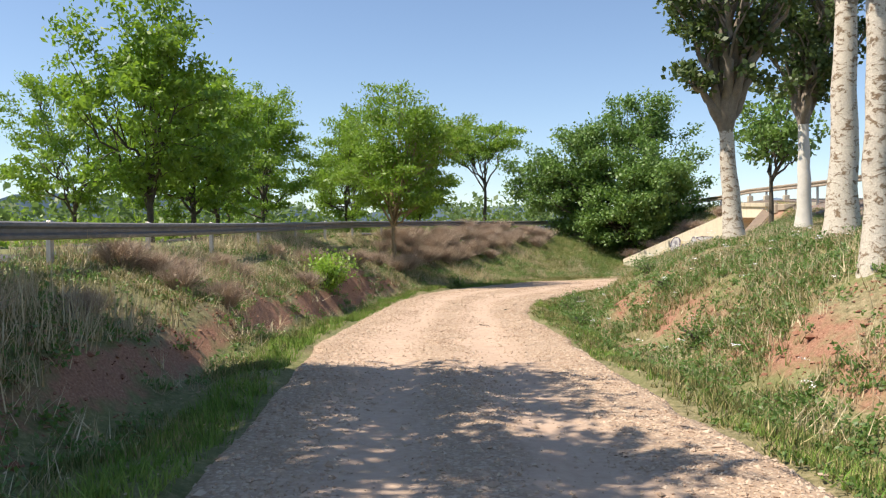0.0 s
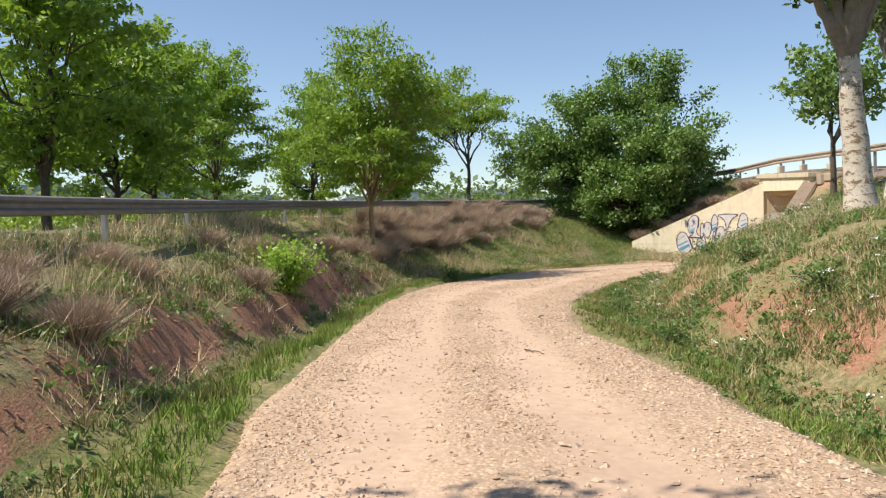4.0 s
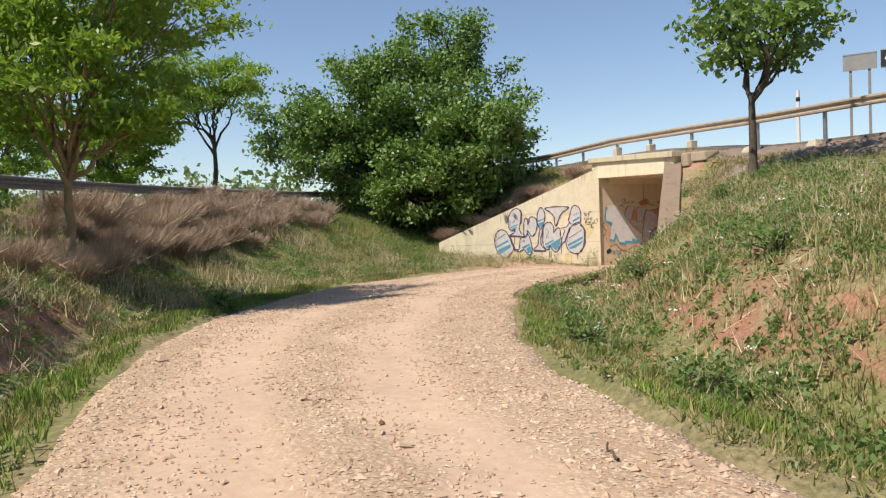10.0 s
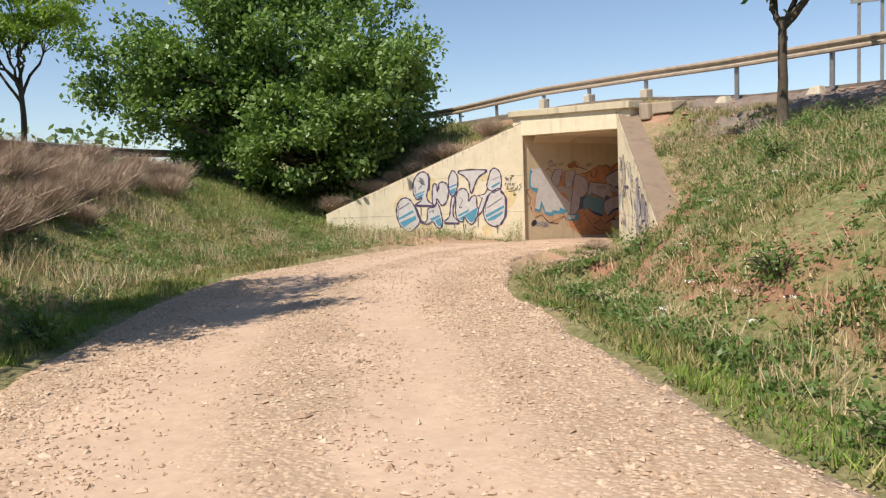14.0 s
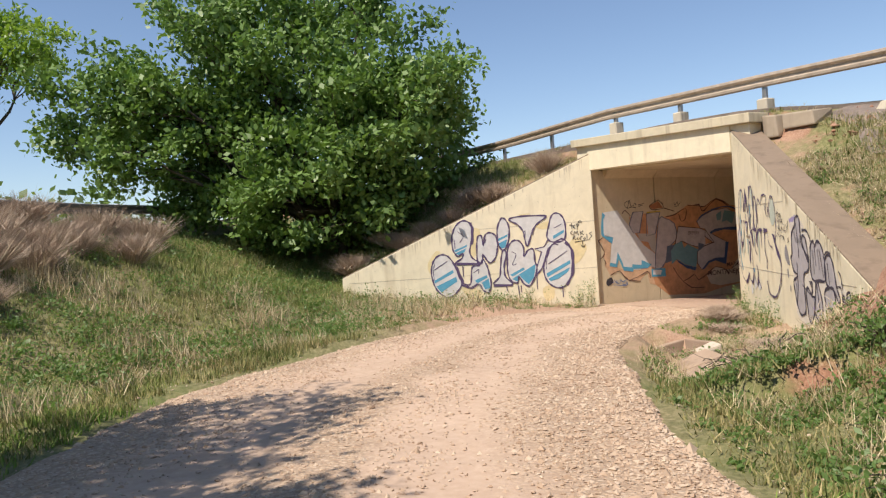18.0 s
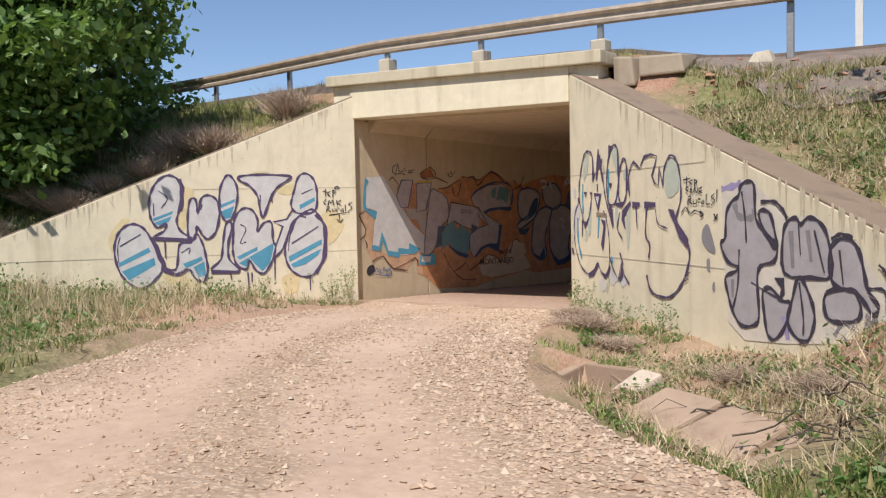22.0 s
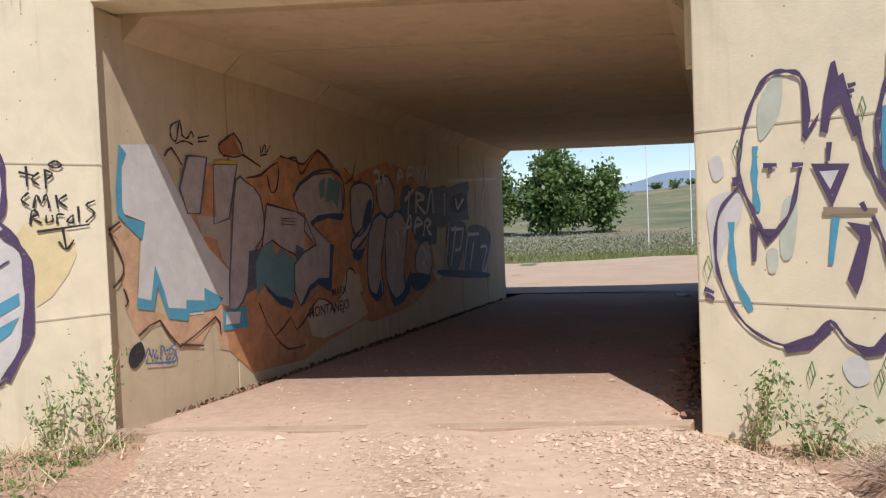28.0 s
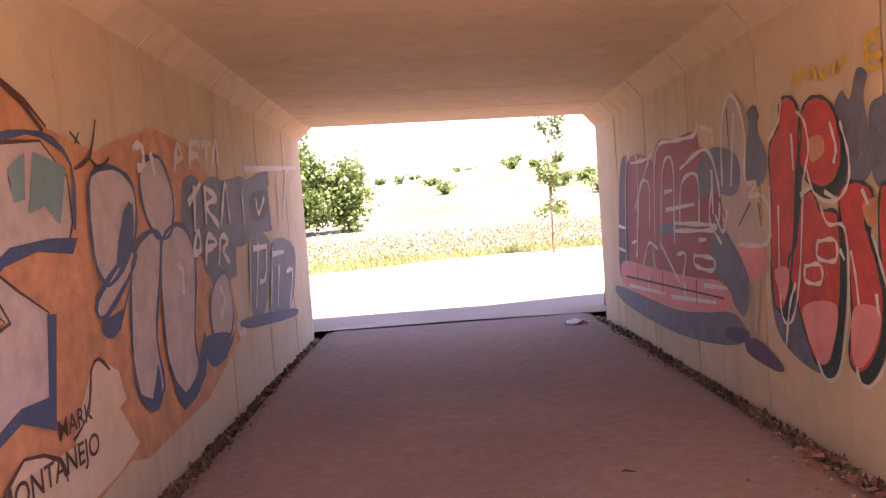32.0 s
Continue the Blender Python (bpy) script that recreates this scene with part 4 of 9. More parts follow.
def tree(name, label, at, seed, trunk, crowns, bark, leaf, n_leaf, leaf_size, tips=60, clump=0.35, fork=0.35, aspect=0.55, lean=(0, 0), group="", category="tree", stems=1, spray=0.55, upright=0.0, flat_spray=0.7, thick=0.5):
    """trunk: height of the bole and its radius; crowns: ellipsoids (x, y, z, rx, ry, rz) above the base that the twigs fill."""
    r = np.random.default_rng(seed)
    ob = thing(name, label, category, at=at, group=group)
    bole, rad = trunk
    cr = np.array(crowns, float)
    vol = np.prod(cr[:, 3:], axis=1) ** 0.75
    pick = r.choice(len(cr), tips, p=vol / vol.sum())
    d = r.normal(0, 1, (tips, 3))
    d /= np.linalg.norm(d, axis=1)[:, None]
    d *= r.uniform(0.25, 1.0, tips)[:, None] ** 0.45
    end = cr[pick, :3] + d * cr[pick, 3:]
    top = np.array([lean[0], lean[1], bole])
    pieces, twig = [], []
    for k in range(stems):
        o = np.zeros(3) if stems == 1 else np.r_[r.normal(0, rad * 2.2, 2), 0]
        tip = top + (0 if stems == 1 else r.normal(0, 0.35, 3))
        line = limb(o + [0, 0, -0.3], tip, 9, np.zeros(3), r, 0.004 if stems == 1 else 0.03)
        wide = np.linspace(1.0, 0.62, 9)
        wide[0] *= 1.45
        wide[1] *= 1.12
        pieces.append(tube(line, rad * wide, 10))
    under("trunk", mesh_of("trunk", *joined(pieces), bark, False), ob)
    # a few main limbs, each feeding the twig ends nearest to it
    mains = max(4, tips // 9)
    seeds = end[r.choice(tips, mains, replace=False)]
    fine = []
    own = np.argmin(((end[:, None] - seeds[None]) ** 2).sum(-1), axis=1)
    for k in range(mains):
        goal = top * 0.25 + seeds[k] * 0.75
        start = top * r.uniform(1 - fork, 1.0) + [0, 0, 0]
        sag = np.array([0, 0, 0.12 * np.linalg.norm(goal - start) * (1 if upright else -0.3)])
        main = limb(start, goal, 8, sag, r)
        under("limb", mesh_of("limb", *tube(main, rad * np.linspace(thick, 0.16, 8), 7), M_limb if bark in (M_birch, M_wash) else bark, False), ob)
        for e in end[own == k]:
            base = main[r.integers(3, 8)]
            tw = limb(base, e, 6, np.array([0, 0, 0.08 * np.linalg.norm(e - base)]), r)
            fine.append(tube(tw, np.linspace(rad * 0.17, 0.006, 6), 4))
            twig.append(tw)
    tagged(under("twig_work", mesh_of("twig_work", *joined(fine), M_limb if bark in (M_birch, M_wash) else bark, False), ob), kind="stuff")
    twig = np.array(twig)
    m = r.integers(0, len(twig), n_leaf)
    u = 1 - (1 - spray) * r.uniform(0, 1, n_leaf) ** 1.2 * r.uniform(0.2, 1.8, n_leaf)
    u = np.clip(u, 0, 1) * 5
    i = np.clip(u.astype(int), 0, 4)
    c = twig[m, i] + (twig[m, i + 1] - twig[m, i]) * (u - i)[:, None] + r.normal(0, clump, (n_leaf, 3)) * np.array([1, 1, flat_spray])
    under("crown", mesh_of("crown", *leaves_at(c, leaf_size, r, aspect), leaf), ob)
    return ob


def land_at(x, y):
    return float(land(np.array([x]), np.array([y]))[0])


def spot(x, y):
    return (x, y, land_at(x, y))


# the great bush behind the wing wall
tree("broadleaf_tree", "dense dark green broadleaf tree behind the wing wall", spot(-8.0, -4.6), 3, (2.6, 0.26), [(-0.4, 0, 4.0, 6.4, 6.0, 3.2), (-1.0, 0.2, 7.4, 5.6, 5.2, 3.4), (-0.6, 0, 10.0, 3.2, 3.2, 2.2), (3.4, 0.8, 4.6, 2.8, 3.0, 2.8), (-1.5, -6.0, 4.4, 2.8, 2.8, 3.0), (-2.5, -7.6, 5.6, 2.6, 2.6, 2.6), (-1.5, -4.8, 7.4, 3.0, 3.0, 2.6), (-3.8, -2.2, 4.0, 3.8, 3.6, 2.8), (0.8, -1.2, 1.9, 4.6, 3.8, 1.7)], M_bark, M_leaf_bush, 88000, 0.112, 340, 0.34, 0.7, 0.62, stems=3)
# young locust in front of the guardrail, and the taller ones beyond it
tree("young_locust", "slender young locust tree with feathery bright leaves", spot(12.9, -19.65), 5, (2.3, 0.12), [(0, 0, 4.2, 3.2, 3.2, 1.7), (-0.3, 0.3, 6.4, 2.8, 2.7, 1.7), (0.2, 0, 8.0, 1.3, 1.3, 1.2), (-2.6, 2.4, 6.6, 2.0, 2.0, 1.2)], M_tan_bark, M_leaf_locust, 30000, 0.09, 170, 0.27, 0.2, 0.4, group="locusts", flat_spray=0.25)
locusts = ((21.6, -27.6, 9.8, 3.5, 11), (15.0, -28.5, 7.4, 3.2, 12), (9.0, -29.5, 8.6, 4.2, 13), (-1.0, -30.0, 9.6, 4.6, 14), (-9.0, -26.0, 9.4, 4.4, 15), (-15.5, -21.0, 8.4, 3.4, 17), (36.5, -36.0, 7.0, 3.6, 16), (30.0, -33.5, 6.0, 3.0, 18), (-12.0, -36.0, 10.5, 5.0, 19), (4.0, -40.0, 10.5, 5.0, 20), (-24.0, -28.0, 10.5, 5.0, 22))
for x, y, h, w, sd in locusts:
    tree("locust_tree", "leafy locust tree with feathery bright green crown", spot(x, y), sd, (h * 0.28, 0.14), [(0, 0, h * 0.42, w, w, h * 0.30), (0.4, -0.3, h * 0.72, w * 0.8, w * 0.8, h * 0.22), (-0.5, 0.2, h * 0.92, w * 0.45, w * 0.45, h * 0.14)], M_bark, M_leaf_locust, 16000, 0.125, 90, 0.3, 0.7, 0.42, group="locusts", flat_spray=0.38)
tree("locust_tree", "flat-topped locust tree with bright spring leaves", spot(-19.0, -15.6), 21, (4.6, 0.17), [(0, 0, 8.2, 4.4, 4.4, 1.2), (1, -1, 6.6, 2.6, 2.6, 0.9)], M_bark, M_leaf_locust, 11000, 0.13, 80, 0.36, 0.3, 0.42, group="locusts", flat_spray=0.3)
# locusts that stand beside the walker at the start and shade the track
for x, y, sd in ((45.2, -21.5, 31), (41.4, -21.7, 32)):
    tree("locust_tree", "roadside locust tree that shades the gravel track", spot(x, y), sd, (4.6, 0.15), [(0.4, 0.3, 7.5, 2.5, 2.5, 1.6), (0, 1.2, 6.6, 2.2, 1.8, 1.2)], M_bark, M_leaf_locust, 6500, 0.12, 60, 0.3, 0.2, 0.42, group="locusts")
for x, y, sd in ((41.8, -24.4, 34), (45.6, -24.3, 35), (49.6, -24.5, 36)):
    tree("locust_tree", "roadside locust tree that shades the grassy bank", spot(x, y), sd, (2.8, 0.16), [(0, 0, 5.6, 2.4, 1.9, 2.0), (0, 0, 8.3, 2.2, 1.9, 1.7)], M_bark, M_leaf_locust, 9500, 0.135, 80, 0.32, 0.4, 0.42, group="locusts")
# pale-barked poplars on the mound, forking low into steep limbs
for x, y, h, rad, sd, n, ly in ((26.4, -7.9, 3.3, 0.32, 41, 12000, -0.25), (33.64, -7.95, 4.9, 0.32, 42, 8000, 0.1), (38.2, -9.4, 4.4, 0.22, 44, 7000, 0.0)):
    tree("poplar", "pale poplar with flaking patched bark on the grassy mound", spot(x, y), sd, (h, rad), [(0, ly, h + 2.2, 1.7, 1.7, 1.4), (0, ly, h + 4.6, 2.5, 2.5, 2.4), (0, ly, h + 7.8, 2.0, 2.0, 2.4)], M_birch, M_leaf_poplar, n, 0.095, 120, 0.17, 0.06, 0.7, lean=(0, ly), group="poplars", upright=1.0, thick=0.62)
tree("poplar", "poplar with a smooth whitewashed trunk on the mound", spot(18.6, -2.95), 43, (4.0, 0.31), [(0, 0, 5.9, 2.1, 2.1, 1.4), (0, 0.2, 8.8, 3.0, 3.0, 2.6), (0, 0, 12.2, 2.2, 2.2, 2.6)], M_wash, M_leaf_poplar, 14000, 0.105, 130, 0.2, 0.06, 0.7, group="poplars", upright=1.0, thick=0.55)
tree("young_tree", "small broadleaf tree on the grassy embankment", spot(12.85, -2.2), 51, (2.3, 0.13), [(0, 0, 4.0, 2.4, 2.5, 1.0), (0.3, 0.2, 5.2, 1.9, 2.0, 1.0)], M_bark, M_leaf_bush, 3300, 0.115, 70, 0.24, 0.15, 0.62)

# ---- grass, weeds, brush and gravel ----
def scatter(n, x0, x1, y0, y1, keep, seed):
    r = np.random.default_rng(seed)
    x, y = r.uniform(x0, x1, n), r.uniform(y0, y1, n)
    m = keep(x, y, r)
    return x[m], y[m], r


def off_road(x, y):
    dl, sl, _ = to_line(x, y, EDGE_L[::3])
    dr, sr, _ = to_line(x, y, EDGE_R[::3])
    return np.where(sl > 0, dl, 0), np.where(sr < 0, dr, 0), (sl < 0) & (sr > 0)


def built(x, y):
    """True where walls, passage or upper roads leave no room for plants."""
    along = np.clip(y, 0, 20)
    hole = (x > along * 0.19 - 0.5) & (x < 5.7 + along * 0.183) & (y > -0.3) & (y < 14)
    def near(wing, sign):
        a, b = np.array(wing[0]), np.array(wing[1])
        d = (b - a) / np.linalg.norm(b - a)
        u, v = (x - a[0]) * d[0] + (y - a[1]) * d[1], ((x - a[0]) * -d[1] + (y - a[1]) * d[0]) * sign
        return (u > -0.5) & (u < np.linalg.norm(b - a) + 0.1) & (v > -0.04) & (v < 0.7)
    pit = (np.hypot(x - INLET[0], y - INLET[1]) < 0.68) | (np.hypot(x - 9.7, y + 5.7) < 0.5) | (np.hypot(x - 10.6, y + 6.2) < 0.45)
    return hole | pit | near(WING_L, -1) | near(WING_R, 1) | ((y > 1.9) & (y < 10.4))


def blades(x, y, z, height, r, per=5, width=0.012, spread=0.05, lean=0.45):
    """Tufts of single-triangle blades."""
    n = len(x)
    x, y, z = (np.repeat(a, per) for a in (x, y, z))
    h = np.repeat(np.broadcast_to(height, n), per) * r.uniform(0.55, 1.25, n * per)
    x, y = x + r.normal(0, spread, n * per), y + r.normal(0, spread, n * per)
    a, t = r.uniform(0, 2 * np.pi, n * per), r.uniform(0, 2 * np.pi, n * per)
    l = np.abs(r.normal(0, lean, n * per)) * h
    w = width * r.uniform(0.6, 1.5, n * per)
    base = np.stack([x, y, z - 0.015], 1)
    s = np.stack([np.cos(a), np.sin(a), 0 * a], 1) * w[:, None]
    tip = base + np.stack([np.cos(t) * l, np.sin(t) * l, h], 1)
    v = np.stack([base - s, base + s, tip], 1).reshape(-1, 3)
    return v, np.arange(len(v)).reshape(-1, 3)


def stuff(name, label, category, verts, faces, material):
    return tagged(new(name, mesh_of(name, verts, faces, material)), label, category, kind="stuff")


def bare_patch(x, y, b):
    """Crumbling soil low on the mound, where little grows."""
    return (b > 0.9) & (b < 3.4) & (noise2(x, y, 2.3, 190) > 0.12) & (x > 14)


def in_banks(lo_l, hi_l, lo_r, hi_r, thin):
    def keep(x, y, r):
        a, b, on = off_road(x, y)
        m = ((a > lo_l) & (a < hi_l)) | ((b > lo_r) & (b < hi_r))
        m &= ~((a > 1.2) & (a < 2.0) & (x > 17)) & ~(bare_patch(x, y, b) & (r.uniform(0, 1, len(x)) < 0.85))
        return m & ~on & ~built(x, y) & (noise2(x, y, 1.1, 21) + 0.5 * noise2(x, y, 0.4, 22) + thin > r.uniform(-0.6, 0.6, len(x))) & (y < 1.2)
    return keep


x, y, r = scatter(260000, -9, 58, -24, 1.2, in_banks(0.15, 6, 0.2, 13, -0.02), 61)
bare = ((np.hypot(x - 9.0, y + 4.2) > 2.7) | (r.uniform(0, 1, len(x)) < 0.2)) & ((np.hypot((x - 0.6) * 0.8, y + 2.6) > 2.9) | (r.uniform(0, 1, len(x)) < 0.1))
x, y = x[bare], y[bare]
stuff("grass", "meadow grass, part green and part dry, on the banks", "grass", *blades(x, y, land(x, y), 0.13 + 0.06 * noise2(x, y, 1.7, 23), r, 5, 0.009), M_grass)
x, y, r = scatter(120000, -9, 58, -24, 1.2, in_banks(1.2, 6, 1.2, 13, -0.3), 62)
stuff("dry_grass", "straw-coloured dry grass on the banks", "grass", *blades(x, y, land(x, y), 0.16, r, 5, 0.007, 0.07, 0.9), M_straw)


def fringe(x, y, r):
    a, b, on = off_road(x, y)
    m = ((a > 0.02) & (a < 0.75) & (x > 7)) | ((b > 0.05) & (b < 0.9) & (noise2(x, y, 1.5, 27) > lerp_table(x, [(4, 0.35), (14, 0.25), (24, 0.1), (32, -0.35), (46, -0.7)])))
    return m & ~on & ~built(x, y) & (y < -0.6) & (noise2(x, y, 0.9, 24) + 0.5 > r.uniform(-0.5, 0.8, len(x)))


x, y, r = scatter(110000, 4, 58, -20, -0.6, fringe, 63)
side = off_road(x, y)[1] > 0
stuff("verge_grass", "lush green grass along the edges of the track", "grass", *blades(x, y, land(x, y), np.where(side, 0.10, 0.14) + 0.06 * noise2(x, y, 1.2, 25), r, 6, 0.008, 0.05, 0.6), M_lush)


def leafy(x, y, z, size, r, leaves=26, leaf=0.035):
    n = len(x)
    c = np.repeat(np.stack([x, y, z], 1), leaves, 0)
    s = np.repeat(np.broadcast_to(size, n), leaves)[:, None]
    d = r.normal(0, 1, (n * leaves, 3)) * np.array([0.5, 0.5, 0.42])
    d[:, 2] = np.abs(d[:, 2])
    return leaves_at(c + d * s, leaf, r, 0.5, 0.8)


def ditch_edge(x, y, r):
    a, b, on = off_road(x, y)
    return (b > -0.02) & (b > 0) & (b < 1.5) & ~on & ~built(x, y) & (x > 11) & (noise2(x, y, 0.7, 29) > -0.45)


x, y, r = scatter(60000, 11, 58, -17, -5, ditch_edge, 67)
stuff("ditch_grass", "short grass in the shallow ditch beside the track", "grass", *blades(x, y, land(x, y), 0.085 + 0.035 * noise2(x, y, 0.8, 68), r, 6, 0.008, 0.06, 0.9), M_grass)
x, y, r = scatter(9000, 11, 58, -17, -5, ditch_edge, 69)
stuff("ditch_weeds", "small leafy weeds in the ditch beside the track", "weeds", *leafy(x, y, land(x, y), 0.07, r, 12, 0.03), M_weed)


def worn_mouth(x, y, r):
    """Trodden dirt in front of the passage, where only a few weeds grow."""
    return (np.hypot((x - 0.6) * 0.8, y + 2.6) < 2.9) & (r.uniform(0, 1, len(x)) < 0.9)


def west_meadow(x, y, r):
    a, b, on = off_road(x, y)
    return ~worn_mouth(x, y, r) & (a > np.where(x < 5, 1.8, 0.4)) & (a < 12) & ~on & ~built(x, y) & (x < 14) & (y < 0.3)


x, y, r = scatter(42000, -12, 14, -19, 0.3, west_meadow, 64)
stuff("tall_grass", "tall green grass in front of the wing wall", "grass", *blades(x, y, land(x, y), 0.25 - 0.15 * smooth(-4.0, 0.0, x), r, 5, 0.009, 0.06, 0.6), M_meadow)


x, y, r = scatter(11000, 6, 58, -24, -1, in_banks(0.9, 5.5, 0.5, 8, -0.15), 65)
stuff("weeds", "low leafy weeds growing over the red soil banks", "weeds", *leafy(x, y, land(x, y), 0.12 + 0.08 * r.uniform(0, 1, len(x)), r, 34), M_weed)

def bank_tops(x, y, r):
    a, b, on = off_road(x, y)
    return (a > np.where(x > 17, 1.9, 1.0)) & (a < 7) & ~on & ~built(x, y) & (noise2(x, y, 1.6, 71) > 0.0) & (y < -1)


x, y, r = scatter(14000, -10, 56, -24, -1, bank_tops, 72)
stuff("tall_straw", "tall bleached dry grass in tufts on the bank", "grass", *blades(x, y, land(x, y), 0.42 + 0.2 * noise2(x, y, 2.0, 73), r, 14, 0.007, 0.11, 0.5), M_straw)
x, y, r = scatter(3200, -10, 56, -24, -1, bank_tops, 74)
stuff("brambles", "low dark green brambles on the bank", "weeds", *leafy(x, y, land(x, y), 0.2 + 0.16 * r.uniform(0, 1, len(x)), r, 46, 0.04), M_weed)


def scarp(x, y, r):
    a, b, on = off_road(x, y)
    return (a > 0.9) & (a < 2.4) & (x > 16) & ~on & (noise2(x, y, 1.0, 83) > 0.0)


x, y, r = scatter(1900, 16, 56, -22, -16, scarp, 84)
stuff("scarp_weeds", "weeds and trailing stems over the eroded red scarp", "weeds", *leafy(x, y, land(x, y), 0.16, r, 40, 0.035), M_weed)
x, y, r = scatter(2600, 16, 56, -22, -16, scarp, 85)
stuff("scarp_straw", "bleached roots and straw hanging over the scarp", "grass", *blades(x, y, land(x, y), 0.26, r, 10, 0.006, 0.1, 1.0), M_straw)


def right_mound(x, y, r):
    a, b, on = off_road(x, y)
    dry = (np.hypot(x - 10.0, y + 4.6) < 2.4) & (r.uniform(0, 1, len(x)) < 0.85)
    return (b > 0.7) & (b < 8) & ~on & ~built(x, y) & (noise2(x, y, 1.2, 75) > -0.42) & (y < 0.3) & ~dry & ~(bare_patch(x, y, b) & (r.uniform(0, 1, len(x)) < 0.7))


x, y, r = scatter(14500, 10, 50, -14, 0.3, right_mound, 76)
stuff("mound_weeds", "leafy weeds and clover over the mound", "weeds", *leafy(x, y, land(x, y), 0.10 + 0.14 * r.uniform(0, 1, len(x)) ** 2, r, 22, 0.037), M_weed)
x, y, r = scatter(1500, 10, 50, -14, 0.3, lambda x, y, r: right_mound(x, y, r) & (noise2(x, y, 2.6, 178) > 0.05) & (x > 13), 178)
stuff("mound_thickets", "thickets of dark green leafy weeds on the mound", "weeds", *leafy(x, y, land(x, y), 0.22 + 0.2 * r.uniform(0, 1, len(x)), r, 80, 0.04), M_weed)
x, y, r = scatter(5200, 10, 50, -14, 0.3, right_mound, 77)
stuff("mound_straw", "dry stalks standing among the weeds of the mound", "grass", *blades(x, y, land(x, y), 0.3, r, 10, 0.006, 0.1, 0.7), M_straw)


def wall_foot(x, y, r):
    a, b, on = off_road(x, y)
    return (((b > 0.3) & (b < 5) & (x < 12.5)) | ((a > 0.2) & (a < 2.2) & (x < 3) & (r.uniform(0, 1, len(x)) < 0.45))) & ~on & ~built(x, y) & (y < -0.25) & (noise2(x, y, 0.9, 78) > -0.25)


x, y, r = scatter(5200, -4, 12.5, -8, -0.25, wall_foot, 79)
stuff("wall_foot_straw", "dry straw and dead stalks at the foot of the walls", "grass", *blades(x, y, land(x, y), 0.16, r, 12, 0.005, 0.11, 1.3), M_straw)
x, y, r = scatter(1500, -4, 12.5, -8, -0.25, wall_foot, 80)
stuff("wall_foot_twigs", "broken brown twigs at the foot of the walls", "twigs", *blades(x, y, land(x, y), 0.12, r, 12, 0.006, 0.13, 2.0), M_twig)
x, y, r = scatter(2300, -4, 12.5, -8, -0.25, wall_foot, 81)
stuff("wall_foot_weeds", "small green weeds at the foot of the walls", "weeds", *leafy(x, y, land(x, y), 0.11, r, 30, 0.022), M_weed)

def meadow_clumps(x, y, r):
    a, b, on = off_road(x, y)
    return (a > 1.2) & (a < 11) & ~on & ~built(x, y) & (noise2(x, y, 1.9, 95) > 0.05)


x, y, r = scatter(2200, -9, 13, -18, -2, meadow_clumps, 96)
stuff("meadow_weeds", "clumps of green weeds in the meadow by the wing wall", "weeds", *leafy(x, y, land(x, y), 0.2 + 0.2 * r.uniform(0, 1, len(x)), r, 46, 0.04), M_weed)

# undergrowth behind the roadside guardrail
ru = np.random.default_rng(90)
i = ru.integers(10, 118, 900)
x, y = RAIL_L[i, 0] + ru.normal(0, 1.5, 900) - 1.0, RAIL_L[i, 1] - ru.uniform(6.5, 15, 900)
m = noise2(x, y, 4.0, 91) > -0.15
x, y = x[m], y[m]
stuff("undergrowth", "dark green undergrowth behind the roadside guardrail", "bushes", *leafy(x, y, land(x, y), 0.7 + 0.9 * ru.uniform(0, 1, len(x)) ** 2, ru, 60, 0.1), M_leaf_locust)

# brown brush along the foot of the roadside guardrail
def brush(seed, h, n, material):
    r = np.random.default_rng(seed)
    a, l = r.uniform(0, 2 * np.pi, n), np.abs(r.normal(0, 0.55, n)) * h
    base = np.stack([np.cos(a) * r.uniform(0, 0.35, n), np.sin(a) * r.uniform(0, 0.35, n), 0 * a], 1)
    tip = base + np.stack([np.cos(a) * l, np.sin(a) * l, h * r.uniform(0.5, 1.1, n)], 1)
    tip2 = (base + tip) / 2 + np.stack([r.normal(0, h * 0.3, n), r.normal(0, h * 0.3, n), h * r.uniform(0.2, 0.6, n)], 1)
    w = r.normal(0, 1, (n, 3)) * 0.008
    v = np.concatenate([np.stack([base - w, base + w, tip], 1), np.stack([(base + tip) / 2 - w * 0.7, (base + tip) / 2 + w * 0.7, tip2], 1)]).reshape(-1, 3)
    return mesh_of("brush", v, np.arange(len(v)).reshape(-1, 3), material)


